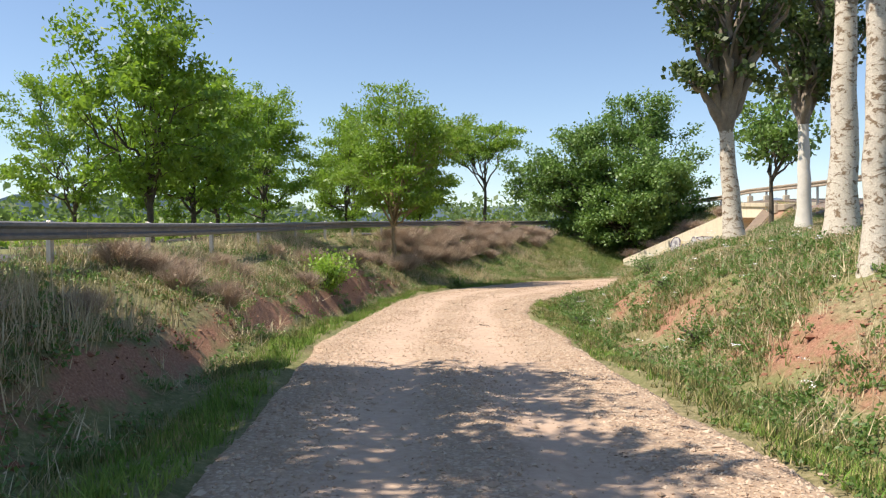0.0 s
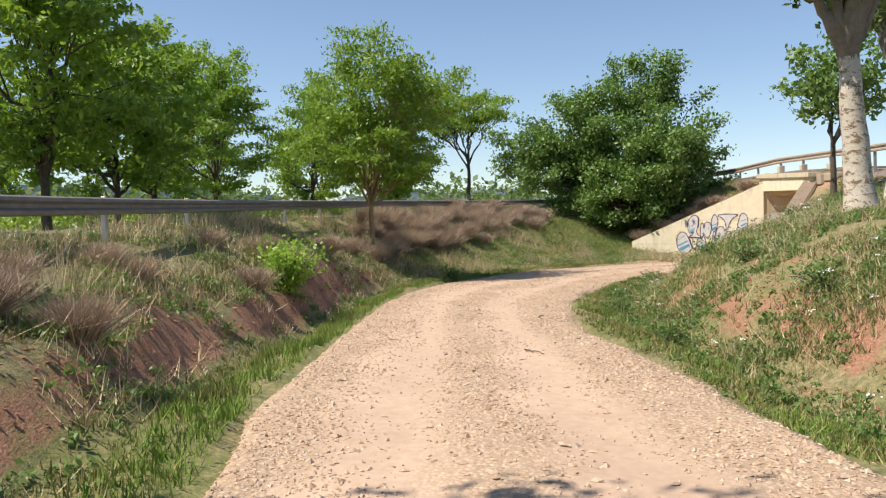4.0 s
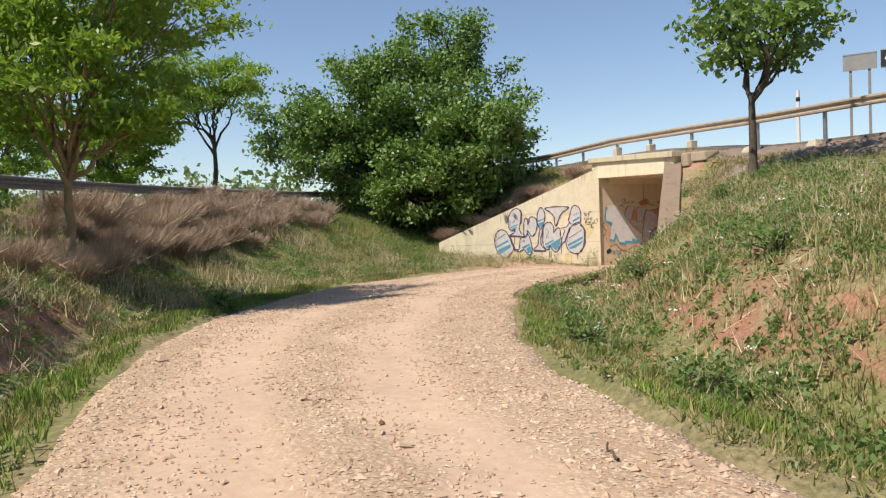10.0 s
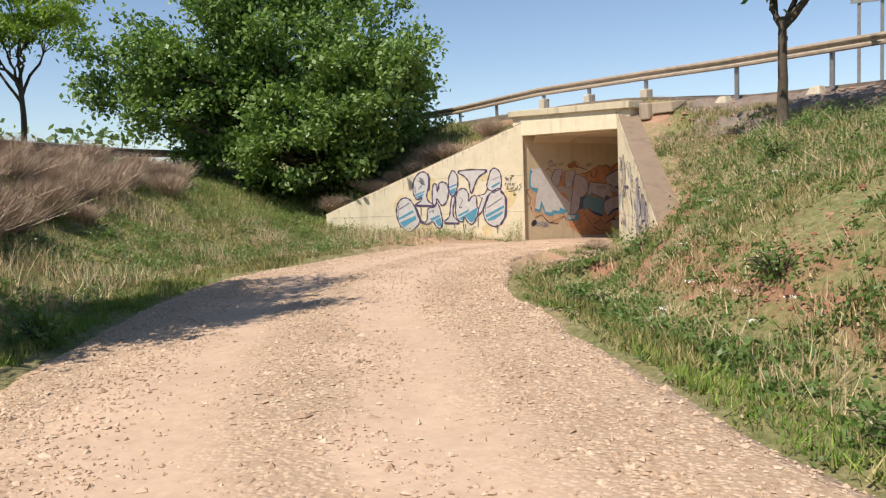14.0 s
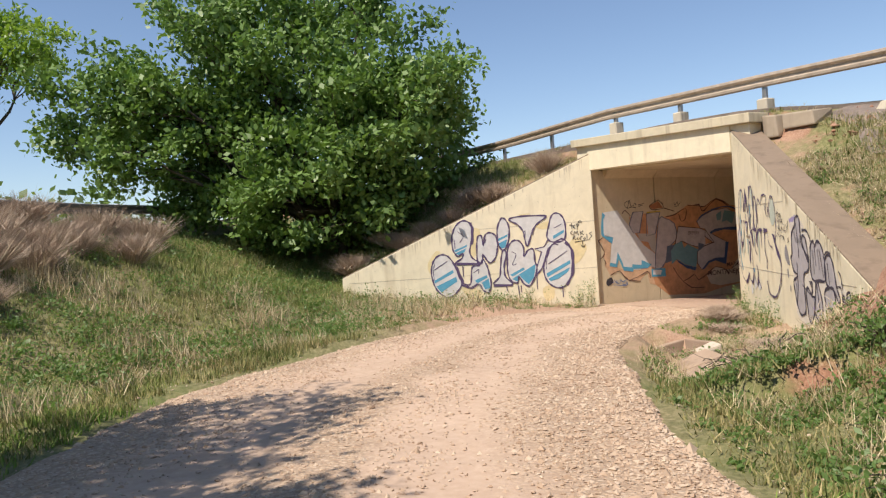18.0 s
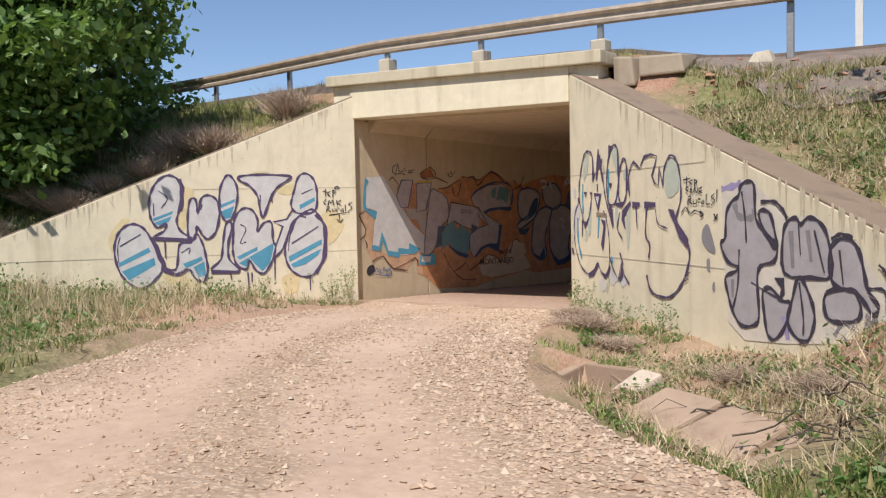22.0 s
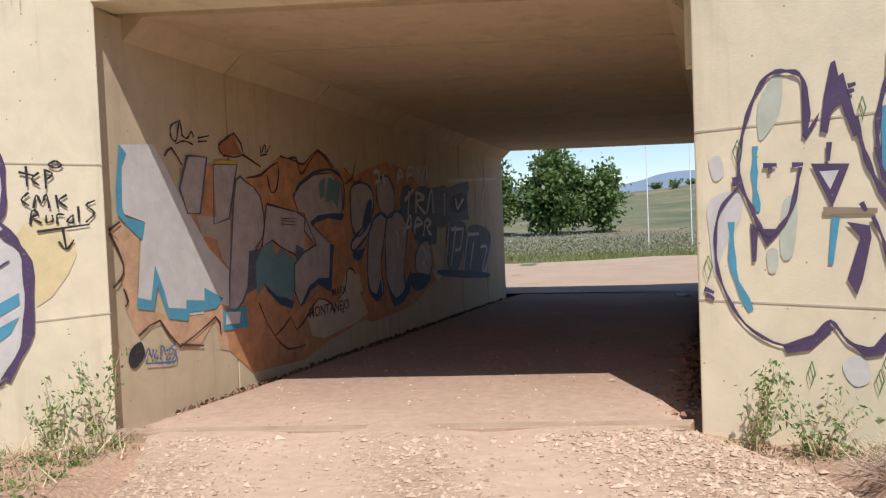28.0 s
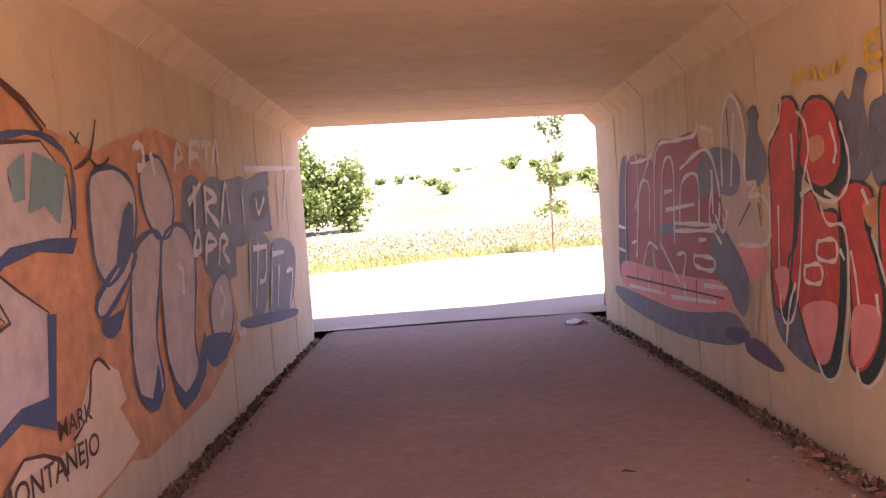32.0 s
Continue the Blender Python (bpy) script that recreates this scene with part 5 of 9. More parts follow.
x, y, r = scatter(420, 14, 56, -13, -7, in_banks(9, 9, 0.8, 5.5, 0.1), 66)
c = np.stack([x, y, land(x, y) + r.uniform(0.25, 0.5, len(x))], 1)
flowers = np.repeat(c, 14, 0) + r.normal(0, 1, (len(c) * 14, 3)) * np.array([0.035, 0.035, 0.008])
stuff("white_flowers", "small white umbels among the grass of the mound", "flowers", *leaves_at(flowers, 0.013, r, 0.8, 2.0), M_white)
brush_meshes = [brush(70 + k, 1.15, 1000, M_twig) for k in range(3)]
rb = np.random.default_rng(80)
for k in range(74):
    u = rb.uniform(0.625, 0.84) if k < 56 else rb.uniform(0.3, 0.62)
    i = int(u * 119)
    x, y = RAIL_L[i, 0] + rb.normal(0, 0.5), RAIL_L[i, 1] + rb.uniform(0.5, 2.6)
    ob = tagged(new("dry_shrub", brush_meshes[k % 3]), "leafless brown shrub below the roadside guardrail", "shrub", "dry shrubs")
    s = rb.uniform(0.45, 0.88) if k < 56 else rb.uniform(0.35, 0.6)
    ob.matrix_world = pose(x, y, land_at(x, y) - 0.05, 0, 0, rb.uniform(0, 360)) @ Matrix.Diagonal((s * 1.1, s * 1.1, s, 1))


for k in range(16):
    u = rb.uniform(0.05, 1.0)
    x, y = 0.1 - 4.4 * u - rb.uniform(0.7, 1.6), -6.3 * u + rb.uniform(0.2, 1.0)
    ob = tagged(new("dry_shrub", brush_meshes[k % 3]), "leafless brown shrub behind the top of the wing wall", "shrub", "dry shrubs")
    sc = rb.uniform(0.35, 0.65)
    ob.matrix_world = pose(x, y, land_at(x, y) - 0.05, 0, 0, rb.uniform(0, 360)) @ Matrix.Diagonal((sc * 1.2, sc * 1.2, sc, 1))


for x, y, sx_, sz in ((6.6, -2.2, 0.55, 0.22), (7.3, -2.9, 0.5, 0.16), (6.2, -1.75, 0.42, 0.2), (9.4, -3.9, 0.5, 0.14), (10.4, -4.7, 0.55, 0.14)):
    ob = tagged(new("twig_heap", brush_meshes[0 if x < 7 else 1]), "low heap of dead brown twigs by the wing wall", "twigs", kind="stuff")
    ob.matrix_world = pose(x, y, land_at(x, y) - 0.02, 0, 0, x * 90) @ Matrix.Diagonal((sx_, sx_, sz, 1))


def shrub(name, label, at, seed, rx, rz, n, leaf, material):
    r = np.random.default_rng(seed)
    ob = thing(name, label, "shrub", at=at)
    pieces, ends = [], []
    for k in range(26):
        a, l = r.uniform(0, 2 * np.pi), rx * r.uniform(0.2, 1.0)
        e = np.array([np.cos(a) * l, np.sin(a) * l, rz * r.uniform(0.5, 1.25)])
        p = limb((0, 0, -0.1), e, 5, np.array([0, 0, 0.1]), r)
        pieces.append(tube(p, np.linspace(0.018, 0.004, 5), 4))
        ends.append(p)
    tagged(under("branchwork", mesh_of("branchwork", *joined(pieces), M_bark, False), ob), kind="stuff")
    ends = np.array(ends)
    m, i = r.integers(0, len(ends), n), r.integers(1, 5, n)
    under("foliage", mesh_of("foliage", *leaves_at(ends[m, i] + r.normal(0, 0.14, (n, 3)), leaf, r, 0.5), material), ob)
    return ob


shrub("green_shrub", "bright yellow-green leafy shrub on the red bank", spot(25.2, -20.2), 91, 0.75, 0.85, 2600, 0.06, M_bright)
shrub("green_shrub", "small green shrub at the edge of the track", spot(13.6, -16.6), 92, 0.35, 0.3, 500, 0.05, M_weed)
for k, (x, y, s) in enumerate(((24.9, -12.6, 0.36), (21.3, -12.0, 0.4), (15.2, -9.6, 0.35), (29.8, -12.8, 0.35), (18.0, -9.0, 0.5), (22.6, -9.8, 0.45), (27.3, -10.6, 0.5), (31.5, -11.0, 0.45), (36.0, -11.4, 0.4), (12.6, -6.0, 0.4), (14.4, -4.4, 0.5), (11.2, -2.2, 0.5))):
    shrub("weed_clump", "dark green weed clump on the grassy bank", spot(x, y), 100 + k, s * 1.1, s * 0.5, 600, 0.035, M_weed)


def tall_weed(x, y, h, seed):
    r = np.random.default_rng(seed)
    ob = thing("tall_weed", "spindly dry-stemmed weed at the foot of the wall", "weed", at=spot(x, y), group="weeds at the wall")
    pieces, tips = [], []
    for k in range(9):
        e = np.array([r.normal(0, 0.16), r.normal(0, 0.16), h * r.uniform(0.55, 1.0)])
        p = limb((r.normal(0, 0.04), r.normal(0, 0.04), -0.05), e, 7, np.zeros(3), r)
        pieces.append(tube(p, np.linspace(0.007, 0.002, 7), 4))
        tips += [p[j] for j in (2, 3, 4, 5, 6)]
    tagged(under("branchwork", mesh_of("branchwork", *joined(pieces), M_straw, False), ob), kind="stuff")
    t = np.array(tips)
    c = t[r.integers(0, len(t), 260)] + r.normal(0, 0.035, (260, 3))
    under("foliage", mesh_of("foliage", *leaves_at(c, 0.024, r, 0.4), M_weed), ob)


for k, (x, y, h) in enumerate(((0.15, -0.35, 0.95), (-0.75, -1.0, 0.6), (-1.0, -1.6, 0.55), (-2.3, -3.2, 0.45), (5.5, -0.42, 0.8), (5.9, -0.75, 0.5), (-0.1, -0.6, 0.6), (-1.7, -2.6, 0.4), (6.6, -1.3, 0.4), (7.6, -2.0, 0.45))):
    tall_weed(x, y, h, 130 + k)

# loose stone on the track
def stones(x, y, z, size, r):
    n = len(x)
    o = np.array([(1, 0, 0), (-1, 0, 0), (0, 1, 0), (0, -1, 0), (0, 0, 1), (0, 0, -1)], float)
    f = np.array([(0, 2, 4), (2, 1, 4), (1, 3, 4), (3, 0, 4), (2, 0, 5), (1, 2, 5), (3, 1, 5), (0, 3, 5)])
    v = o[None] * r.uniform(0.5, 1.3, (n, 6, 1)) * (size * np.ones(n))[:, None, None] * np.array([1, 0.85, 0.55])
    v = v + r.normal(0, 0.15, (n, 6, 3)) * (size * np.ones(n))[:, None, None]
    a = r.uniform(0, 2 * np.pi, n)
    c, s = np.cos(a)[:, None], np.sin(a)[:, None]
    v = np.stack([v[..., 0] * c - v[..., 1] * s, v[..., 0] * s + v[..., 1] * c, v[..., 2]], -1) + np.stack([x, y, z], 1)[:, None]
    return v.reshape(-1, 3), (f[None] + 6 * np.arange(n)[:, None, None]).reshape(-1, 3)


r = np.random.default_rng(150)
n = 185000
u = r.uniform(60, NS - 46, n)
w = r.uniform(0.01, 0.99, n)
wob = w + 0.05 * noise2(u * 0.1, 0 * u, 1.0, 31)
loose = 1.0 - 0.93 * (np.exp(-((wob - 0.33) / 0.085) ** 2) + np.exp(-((wob - 0.67) / 0.085) ** 2))
m = r.uniform(0, 1, n) < loose * (0.55 + 0.45 * noise2(u * 0.1, w * 4, 0.5, 32))
u, w = u[m], w[m]
i, j = u.astype(int), np.clip((w * (NW - 1)).astype(int), 0, NW - 2)
fi, fj = u - i, w * (NW - 1) - j
lerp2 = lambda a: (a[i, j] * (1 - fi) + a[i + 1, j] * fi) * (1 - fj) + (a[i, j + 1] * (1 - fi) + a[i + 1, j + 1] * fi) * fj
stuff("gravel", "loose pale gravel on the crown and sides of the track", "gravel", *stones(lerp2(TX), lerp2(TY), lerp2(TZ) + 0.003, r.lognormal(-4.0, 0.38, len(u)), r), M_stone)


n = 9000
u, w = r.uniform(NS - 160, NS - 46, n), 1 - np.abs(r.normal(0, 0.13, n))
u, w = u[(w > 0.6) & (w < 0.995)], w[(w > 0.6) & (w < 0.995)]
i, j = u.astype(int), np.clip((w * (NW - 1)).astype(int), 0, NW - 2)
fi, fj = u - i, w * (NW - 1) - j
stuff("coarse_gravel", "coarse pale stones heaped along the side of the track", "gravel", *stones(lerp2(TX), lerp2(TY), lerp2(TZ) + 0.006, r.lognormal(-3.95, 0.38, len(u)), r), M_stone)


def by_wall(x, y, r):
    a, b, on = off_road(x, y)
    return ((a > 0.0) & (a < np.where(x < 6, 3.0, 1.4)) | (b > 0.0) & (b < 1.6)) & ~built(x, y) & (y < -0.1) & (r.uniform(0, 1, len(x)) < 0.8)


x, y, r = scatter(26000, -3, 58, -20, -0.1, by_wall, 151)
stuff("gravel_spill", "stones spilled over the edges of the track", "gravel", *stones(x, y, land(x, y), r.lognormal(-4.2, 0.4, len(x)), r), M_stone)


def cut_bank(x, y, r):
    a, b, on = off_road(x, y)
    return ((a > 1.2) & (a < 2.5) & (x > 17) | ((b > 1.6) & (b < 4.0) & (noise2(x, y, 1.8, 33) > 0.25) | bare_patch(x, y, b))) & ~built(x, y) & (y < -2)


x, y, r = scatter(60000, 9, 58, -22, -2, cut_bank, 152)
stuff("clods", "crumbled red clods on the cut banks", "soil", *stones(x, y, land(x, y), r.lognormal(-3.7, 0.5, len(x)), r), M_clod)

# ---- beyond the far mouth, and the distance ----
cx = np.arange(-60, 81, 2.5)
cy = np.r_[np.arange(12.0, 28, 1.0)]
CX, CY = np.meshgrid(cx, cy, indexing="ij")
CY2 = CY + 0.12 * (CX - 5) * ((CY - 12) / 15) + 0.4 * noise2(CX, CY, 4, 41) * ((CY > 25) | (CY < 12.5))
end = 13.75 - (np.clip(CX, -3, 11) - 2.5) * 0.33
CY2 = np.maximum(CY2, np.where(np.abs(CX - 5) < 3.2, end, 15.9 - (np.clip(CX, -3, 11) - 2.5) * 0.33))
CZ = -0.5 + 0.08 * np.clip((CX - 2.5) / 4.8, 0, 1) + 0.02 * noise2(CX, CY, 2.2, 42)
ci, cj = len(cx), len(cy)
ii, jj = np.meshgrid(np.arange(ci - 1), np.arange(cj - 1), indexing="ij")
quads = np.stack([ii * cj + jj, (ii + 1) * cj + jj, (ii + 1) * cj + jj + 1, ii * cj + jj + 1], -1).reshape(-1, 4)
tagged(new("road_crossing", mesh_of("road_crossing", np.stack([CX, CY2, CZ], -1).reshape(-1, 3), quads, M_dust, False)), "wide sunlit dirt track crossing beyond the underpass", "dirt road", kind="structure")


def beyond(x, y, r):
    return y > 27.6 + 0.11 * (x - 5) + noise2(x, y, 2, 43)


x, y, r = scatter(15000, -10, 40, 27, 46, beyond, 160)
stuff("field_grass", "tall green and purplish grass beyond the dirt track", "grass", *blades(x, y, land(x, y), 0.28 + 0.1 * smooth(30, 34, y), r, 5, 0.016, 0.14, 0.7), M_field)
x, y, r = scatter(9000, -10, 40, 31, 50, beyond, 161)
stuff("field_brush", "dry lilac-brown brush beyond the dirt track", "brush", *leafy(x, y, land(x, y), 0.4 + 0.35 * r.uniform(0, 1, len(x)), r, 16, 0.05), M_haze_brush)
for x, y, h, w, sd, n in ((-3.5, 62, 6.4, 4.0, 201, 8000), (2.9, 60, 7.4, 2.9, 202, 9000), (-9.0, 60, 6.2, 4.6, 203, 6000), (6.9, 60.5, 6.2, 1.4, 204, 3500)):
    tree("field_tree", "dense dark green tree at the edge of the field", spot(x, y), sd, (1.2, 0.2), [(0, 0, h * 0.45, w, w, h * 0.45), (0.3, 0, h * 0.8, w * 0.6, w * 0.6, h * 0.25)], M_bark, M_far_green, n, 0.2, 70, 0.5, 0.8, 0.6, group="field trees")
tree("sapling", "thin sapling with sparse round leaf clumps", spot(11.5, 26.4), 210, (3.0, 0.04), [(0, 0, 1.4, 0.7, 0.7, 0.4), (0, 0, 4.6, 0.55, 0.55, 0.5), (0, 0, 3.0, 0.5, 0.5, 0.5), (0.2, 0, 5.6, 0.4, 0.4, 0.4)], M_bark, M_far_green, 900, 0.085, 24, 0.14, 0.8, 0.7)
rh = np.random.default_rng(220)
for k in range(48):
    x, y = rh.uniform(-40, 90), rh.uniform(75, 230)
    shrub("hill_bush", "round green bush on the far hillside", spot(x, y), 230 + k, rh.uniform(1.2, 2.6), rh.uniform(0.8, 1.6), 420, 0.3, M_far_green)
for x, y in ((8.2, 35.8), (10.3, 35.3)):
    po = thing("field_pole", "slim pale metal pole on a concrete footing", "pole", at=spot(x, y), group="field poles")
    v, f = tube([(0, 0, 0), (0, 0, 2.5), (0, 0, 5.4)], [0.028, 0.028, 0.024], 8)
    under("pole", mesh_of("pole", v, f, M_white, False), po)
    part("footing", bm_box(-0.7, -0.3, -0.1, 0.7, 0.3, 0.14, 0.03), M_coping, po)

# far hedge and ridges
rf = np.random.default_rng(260)
a = rf.uniform(radians(175), radians(300), 5200)
d = rf.uniform(58, 130, 5200)
x, y = 20 + np.cos(a) * d, -10 + np.sin(a) * d
keep = noise2(x, y, 14, 51) > -0.1
x, y = x[keep], y[keep]
c = np.stack([x, y, land(x, y) + rf.uniform(0, 1, len(x)) ** 1.4 * 4.6], 1)
c = np.repeat(c, 7, 0) + rf.normal(0, 0.8, (len(c) * 7, 3))
stuff("far_hedge", "far green hedges and field trees", "trees", *leaves_at(c, 0.42, rf, 0.7), M_far_green)
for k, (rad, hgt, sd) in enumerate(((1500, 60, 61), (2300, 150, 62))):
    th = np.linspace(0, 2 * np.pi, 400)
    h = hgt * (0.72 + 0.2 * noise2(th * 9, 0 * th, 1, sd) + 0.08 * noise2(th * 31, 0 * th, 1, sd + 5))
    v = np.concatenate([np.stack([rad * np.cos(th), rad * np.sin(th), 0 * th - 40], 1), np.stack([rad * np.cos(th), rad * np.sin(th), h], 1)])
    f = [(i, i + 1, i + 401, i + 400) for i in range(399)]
    tagged(new("backdrop", mesh_of("backdrop", v, f, M_mount, False)), "hills on the horizon with blue haze in their colour", "hills", kind="structure")

# dead leaves blown along the walls of the passage
rl2 = np.random.default_rng(300)
n = 8200
k, side = 0.06 + 0.92 * rl2.uniform(0, 1, n) ** 0.8, rl2.integers(0, 2, n)
off = np.abs(rl2.normal(0, 0.34 + 0.9 * np.clip(k - 0.82, 0, 1) * 5, n)) + 0.03
lx = np.where(side == 0, 2.55 * k + off, 5.2 + 2.17 * k - off * 1.5)
ly = np.where(side == 0, 13.45 * k, 11.86 * k)
lz = floor_z(lx, ly) - 0.02
stuff("leaf_litter", "dead brown leaves and earth along the tunnel walls", "leaves", *leaves_at(np.stack([lx, ly, lz], 1), 0.034, rl2, 0.6, 3.0), M_litter)


x, y, r = scatter(4200, 5.4, 12.5, -7, -0.25, wall_foot, 83)
stuff("ditch_litter", "dead brown leaves and bark lying in the ditch by the wing wall", "leaves", *leaves_at(np.stack([x, y, land(x, y) + 0.012], 1), 0.036, r, 0.6, 3.0), M_litter)


# ---- paint ----
def paint(name, colour, vary=0.12):
    m, nt, b = shader(name, 0.75)
    n1, n2 = noise_node(nt, 5.0, 6, 0.7), noise_node(nt, 45.0, 4)
    c = ramp(nt, n1, [(0.3, tuple(v * (1 - vary) for v in colour)), (0.7, tuple(min(1, v * (1 + vary)) for v in colour))])
    c = blend(nt, ramp(nt, n2, [(0.62, grey(0.0)), (0.75, grey(0.5))]), c, (0.55, 0.46, 0.34))
    nt.links.new(c, b.inputs["Base Color"])
    return m


P_white, P_purple, P_blue = paint("white_spray", (0.609, 0.592, 0.574)), paint("purple_spray", (0.087, 0.057, 0.126)), paint("blue_spray", (0.087, 0.313, 0.452))
P_yellow, P_black, P_pale = paint("yellow_spray", (0.72, 0.60, 0.34)), paint("black_marker", (0.03, 0.026, 0.035)), paint("pale_teal_spray", (0.50, 0.54, 0.45))
P_silver, P_ink, P_grey = paint("silver_spray", (0.435, 0.4, 0.409)), paint("ink_spray", (0.048, 0.039, 0.061)), paint("grey_spray", (0.261, 0.244, 0.252))
P_orange, P_lilac, P_teal = paint("orange_spray", (0.522, 0.252, 0.122), 0.3), paint("lilac_grey_spray", (0.452, 0.392, 0.374), 0.2), paint("teal_spray", (0.139, 0.261, 0.278))
P_navy, P_brown, P_cobalt = paint("navy_spray", (0.044, 0.078, 0.165)), paint("brown_line_spray", (0.087, 0.039, 0.026)), paint("cobalt_spray", (0.087, 0.148, 0.313))
P_slate, P_dgreen, P_red = paint("slate_blue_spray", (0.113, 0.131, 0.174), 0.3), paint("dark_green_spray", (0.026, 0.052, 0.052)), paint("red_spray", (0.487, 0.065, 0.048), 0.25)
P_peach, P_rust = paint("peach_spray", (0.574, 0.365, 0.226), 0.25), paint("rust_spray", (0.365, 0.148, 0.07), 0.25)
P_streak = paint("rain_streak", (0.60, 0.52, 0.375), 0.2)
P_violet = paint("violet_spray", (0.36, 0.30, 0.50), 0.2)
P_wall = paint("pale_fill", (0.62, 0.50, 0.36))
P_green, P_mud, P_haze = paint("green_spray", (0.12, 0.24, 0.10)), paint("mud_streak", (0.30, 0.24, 0.17)), paint("lilac_haze", (0.70, 0.635, 0.54), 0.1)
P_pink, P_maroon, P_cream, P_ochre = paint("pink_spray", (0.66, 0.25, 0.24)), paint("maroon_spray", (0.30, 0.06, 0.065)), paint("cream_grey_spray", (0.45, 0.39, 0.33)), paint("ochre_spray", (0.55, 0.38, 0.06))


def wall_frame(origin, to, out):
    """Origin, way along, and way out of a wall for paint."""
    o, d = Vector((*origin, 0)), (Vector(to) - Vector(origin)).normalized()
    n = Vector((d.y, -d.x)) * out
    return o, Vector((*d, 0)), Vector((*n, 0))


WL, WR = wall_frame(WING_L[0], WING_L[1], -1), wall_frame(WING_R[0], WING_R[1], 1)
TL, TR = wall_frame(*WALL_L, 1), wall_frame(*WALL_R, -1)
coats = [0]


def on_wall(wall, u, z, layer):
    o, d, n = wall
    return o + d * u + n * (0.0045 + 0.003 * layer + 0.00011 * (coats[0] % 24)) + Vector((0, 0, z))


def rounded(points, closed, k=5):
    p = np.array(points, float)
    if len(p) < 3 or k == 1:
        return p
    p = np.vstack([p[-1], p, p[0], p[1]]) if closed else np.vstack([2 * p[0] - p[1], p, 2 * p[-1] - p[-2]])
    t = np.linspace(0, 1, k, endpoint=False)[:, None]
    q = [0.5 * (2 * b + (c - a) * t + (2 * a - 5 * b + 4 * c - e) * t ** 2 + (3 * b - a - 3 * c + e) * t ** 3) for a, b, c, e in zip(p, p[1:], p[2:], p[3:])]
    return np.vstack(q if closed else q + [p[-2:-1]])


def flat(name, bm, material, parent):
    me = bpy.data.meshes.new(name)
    bm.to_mesh(me)
    bm.free()
    me.materials.append(material)
    return under(name, me, parent)


def fill(parent, wall, points, material, layer, k=5):
    coats[0] += 1
    bm = bmesh.new()
    f = bm.faces.new([bm.verts.new(on_wall(wall, u, z, layer)) for u, z in rounded(points, True, k)])
    f.normal_update()
    bmesh.ops.triangulate(bm, faces=[f])
    return flat("paint_fill", bm, material, parent)


def ribbon(parent, wall, points, material, width, layer, closed, k=5):
    coats[0] += 1
    q = rounded(points, closed, k)
    if closed:
        q = np.vstack([q, q[:1]])
    t = np.gradient(q, axis=0)
    t /= np.linalg.norm(t, axis=1)[:, None] + 1e-9
    w = width * 0.5 * (0.85 + 0.3 * np.sin(np.arange(len(q)) * 1.7 + len(q)))
    s = np.stack([-t[:, 1], t[:, 0]], 1) * w[:, None]
    bm = bmesh.new()
    a = [bm.verts.new(on_wall(wall, *p, layer)) for p in q + s]
    b = [bm.verts.new(on_wall(wall, *p, layer)) for p in q - s]
    for i in range(len(q) - 1):
        bm.faces.new((a[i], a[i + 1], b[i + 1], b[i]))
    return flat("paint_line", bm, material, parent)


def line(parent, wall, points, material, width, layer):
    return ribbon(parent, wall, points, material, width, layer, False)


def blob(parent, wall, points, inside, edge, width, layer):
    fill(parent, wall, points, inside, layer)
    return ribbon(parent, wall, points, edge, width, 3, True)


def lettering(parent, wall, text, u, z, size, material, forward, layer=4, slant=0.0):
    """Painted words; forward: whether reading runs along the wall's own way."""
    cu = bpy.data.curves.new("letters", "FONT")
    cu.body, cu.size, cu.offset = text, size, size * 0.012
    tmp = bpy.data.objects.new("letters", cu)
    me = bpy.data.meshes.new_from_object(tmp)
    bpy.data.objects.remove(tmp)
    me.materials.clear()
    me.materials.append(material)
    o, d, n = wall
    r = d if forward else -d
    up = (Vector((0, 0, 1)) + r * 0.0).normalized()
    c, s = math.cos(slant), math.sin(slant)
    m = Matrix((r * c + up * s, up * c - r * s, n)).transposed().to_4x4()
    m.translation = o + d * u + n * (0.0045 + 0.003 * layer) + Vector((0, 0, z))
    me.transform(m)
    return under("lettering", me, parent)

# ---- graffiti: paint on the walls, in metres along the wall and up ----
g = thing("graffiti", "bubble-letter graffiti in white and blue with purple outlines", "graffiti")
fill(g, WL, [(4.88, 1.1), (4.62, 1.46), (4.48, 1.43), (4.67, 1.24), (4.8, 0.8)], P_yellow, 0, 3)
fill(g, WL, [(3.64, 2.0), (3.29, 2.02), (3.35, 1.44), (3.61, 1.15), (3.63, 1.55)], P_yellow, 0, 3)
fill(g, WL, [(1.68, 2.02), (1.21, 2.12), (1.3, 1.93), (1.53, 1.9)], P_yellow, 0, 3)
fill(g, WL, [(3.94, 0.32), (3.64, 0.37), (3.28, 0.13), (3.57, -0.0)], P_yellow, 0, 3)
fill(g, WL, [(0.76, 1.42), (0.48, 1.58), (0.27, 1.25), (0.62, 0.83)], P_yellow, 0, 3)
fill(g, WL, [(1.59, 0.19), (1.27, 0.27), (1.29, -0.1), (1.52, -0.14)], P_yellow, 0, 3)
fill(g, WL, [(4.78, 0.8), (4.74, 1.09), (4.62, 1.28), (4.44, 1.36), (4.26, 1.29), (4.11, 1.07), (3.97, 0.67), (3.91, 0.47), (4.08, 0.23), (4.31, 0.09), (4.53, 0.2), (4.7, 0.43)], P_white, 1, 4)
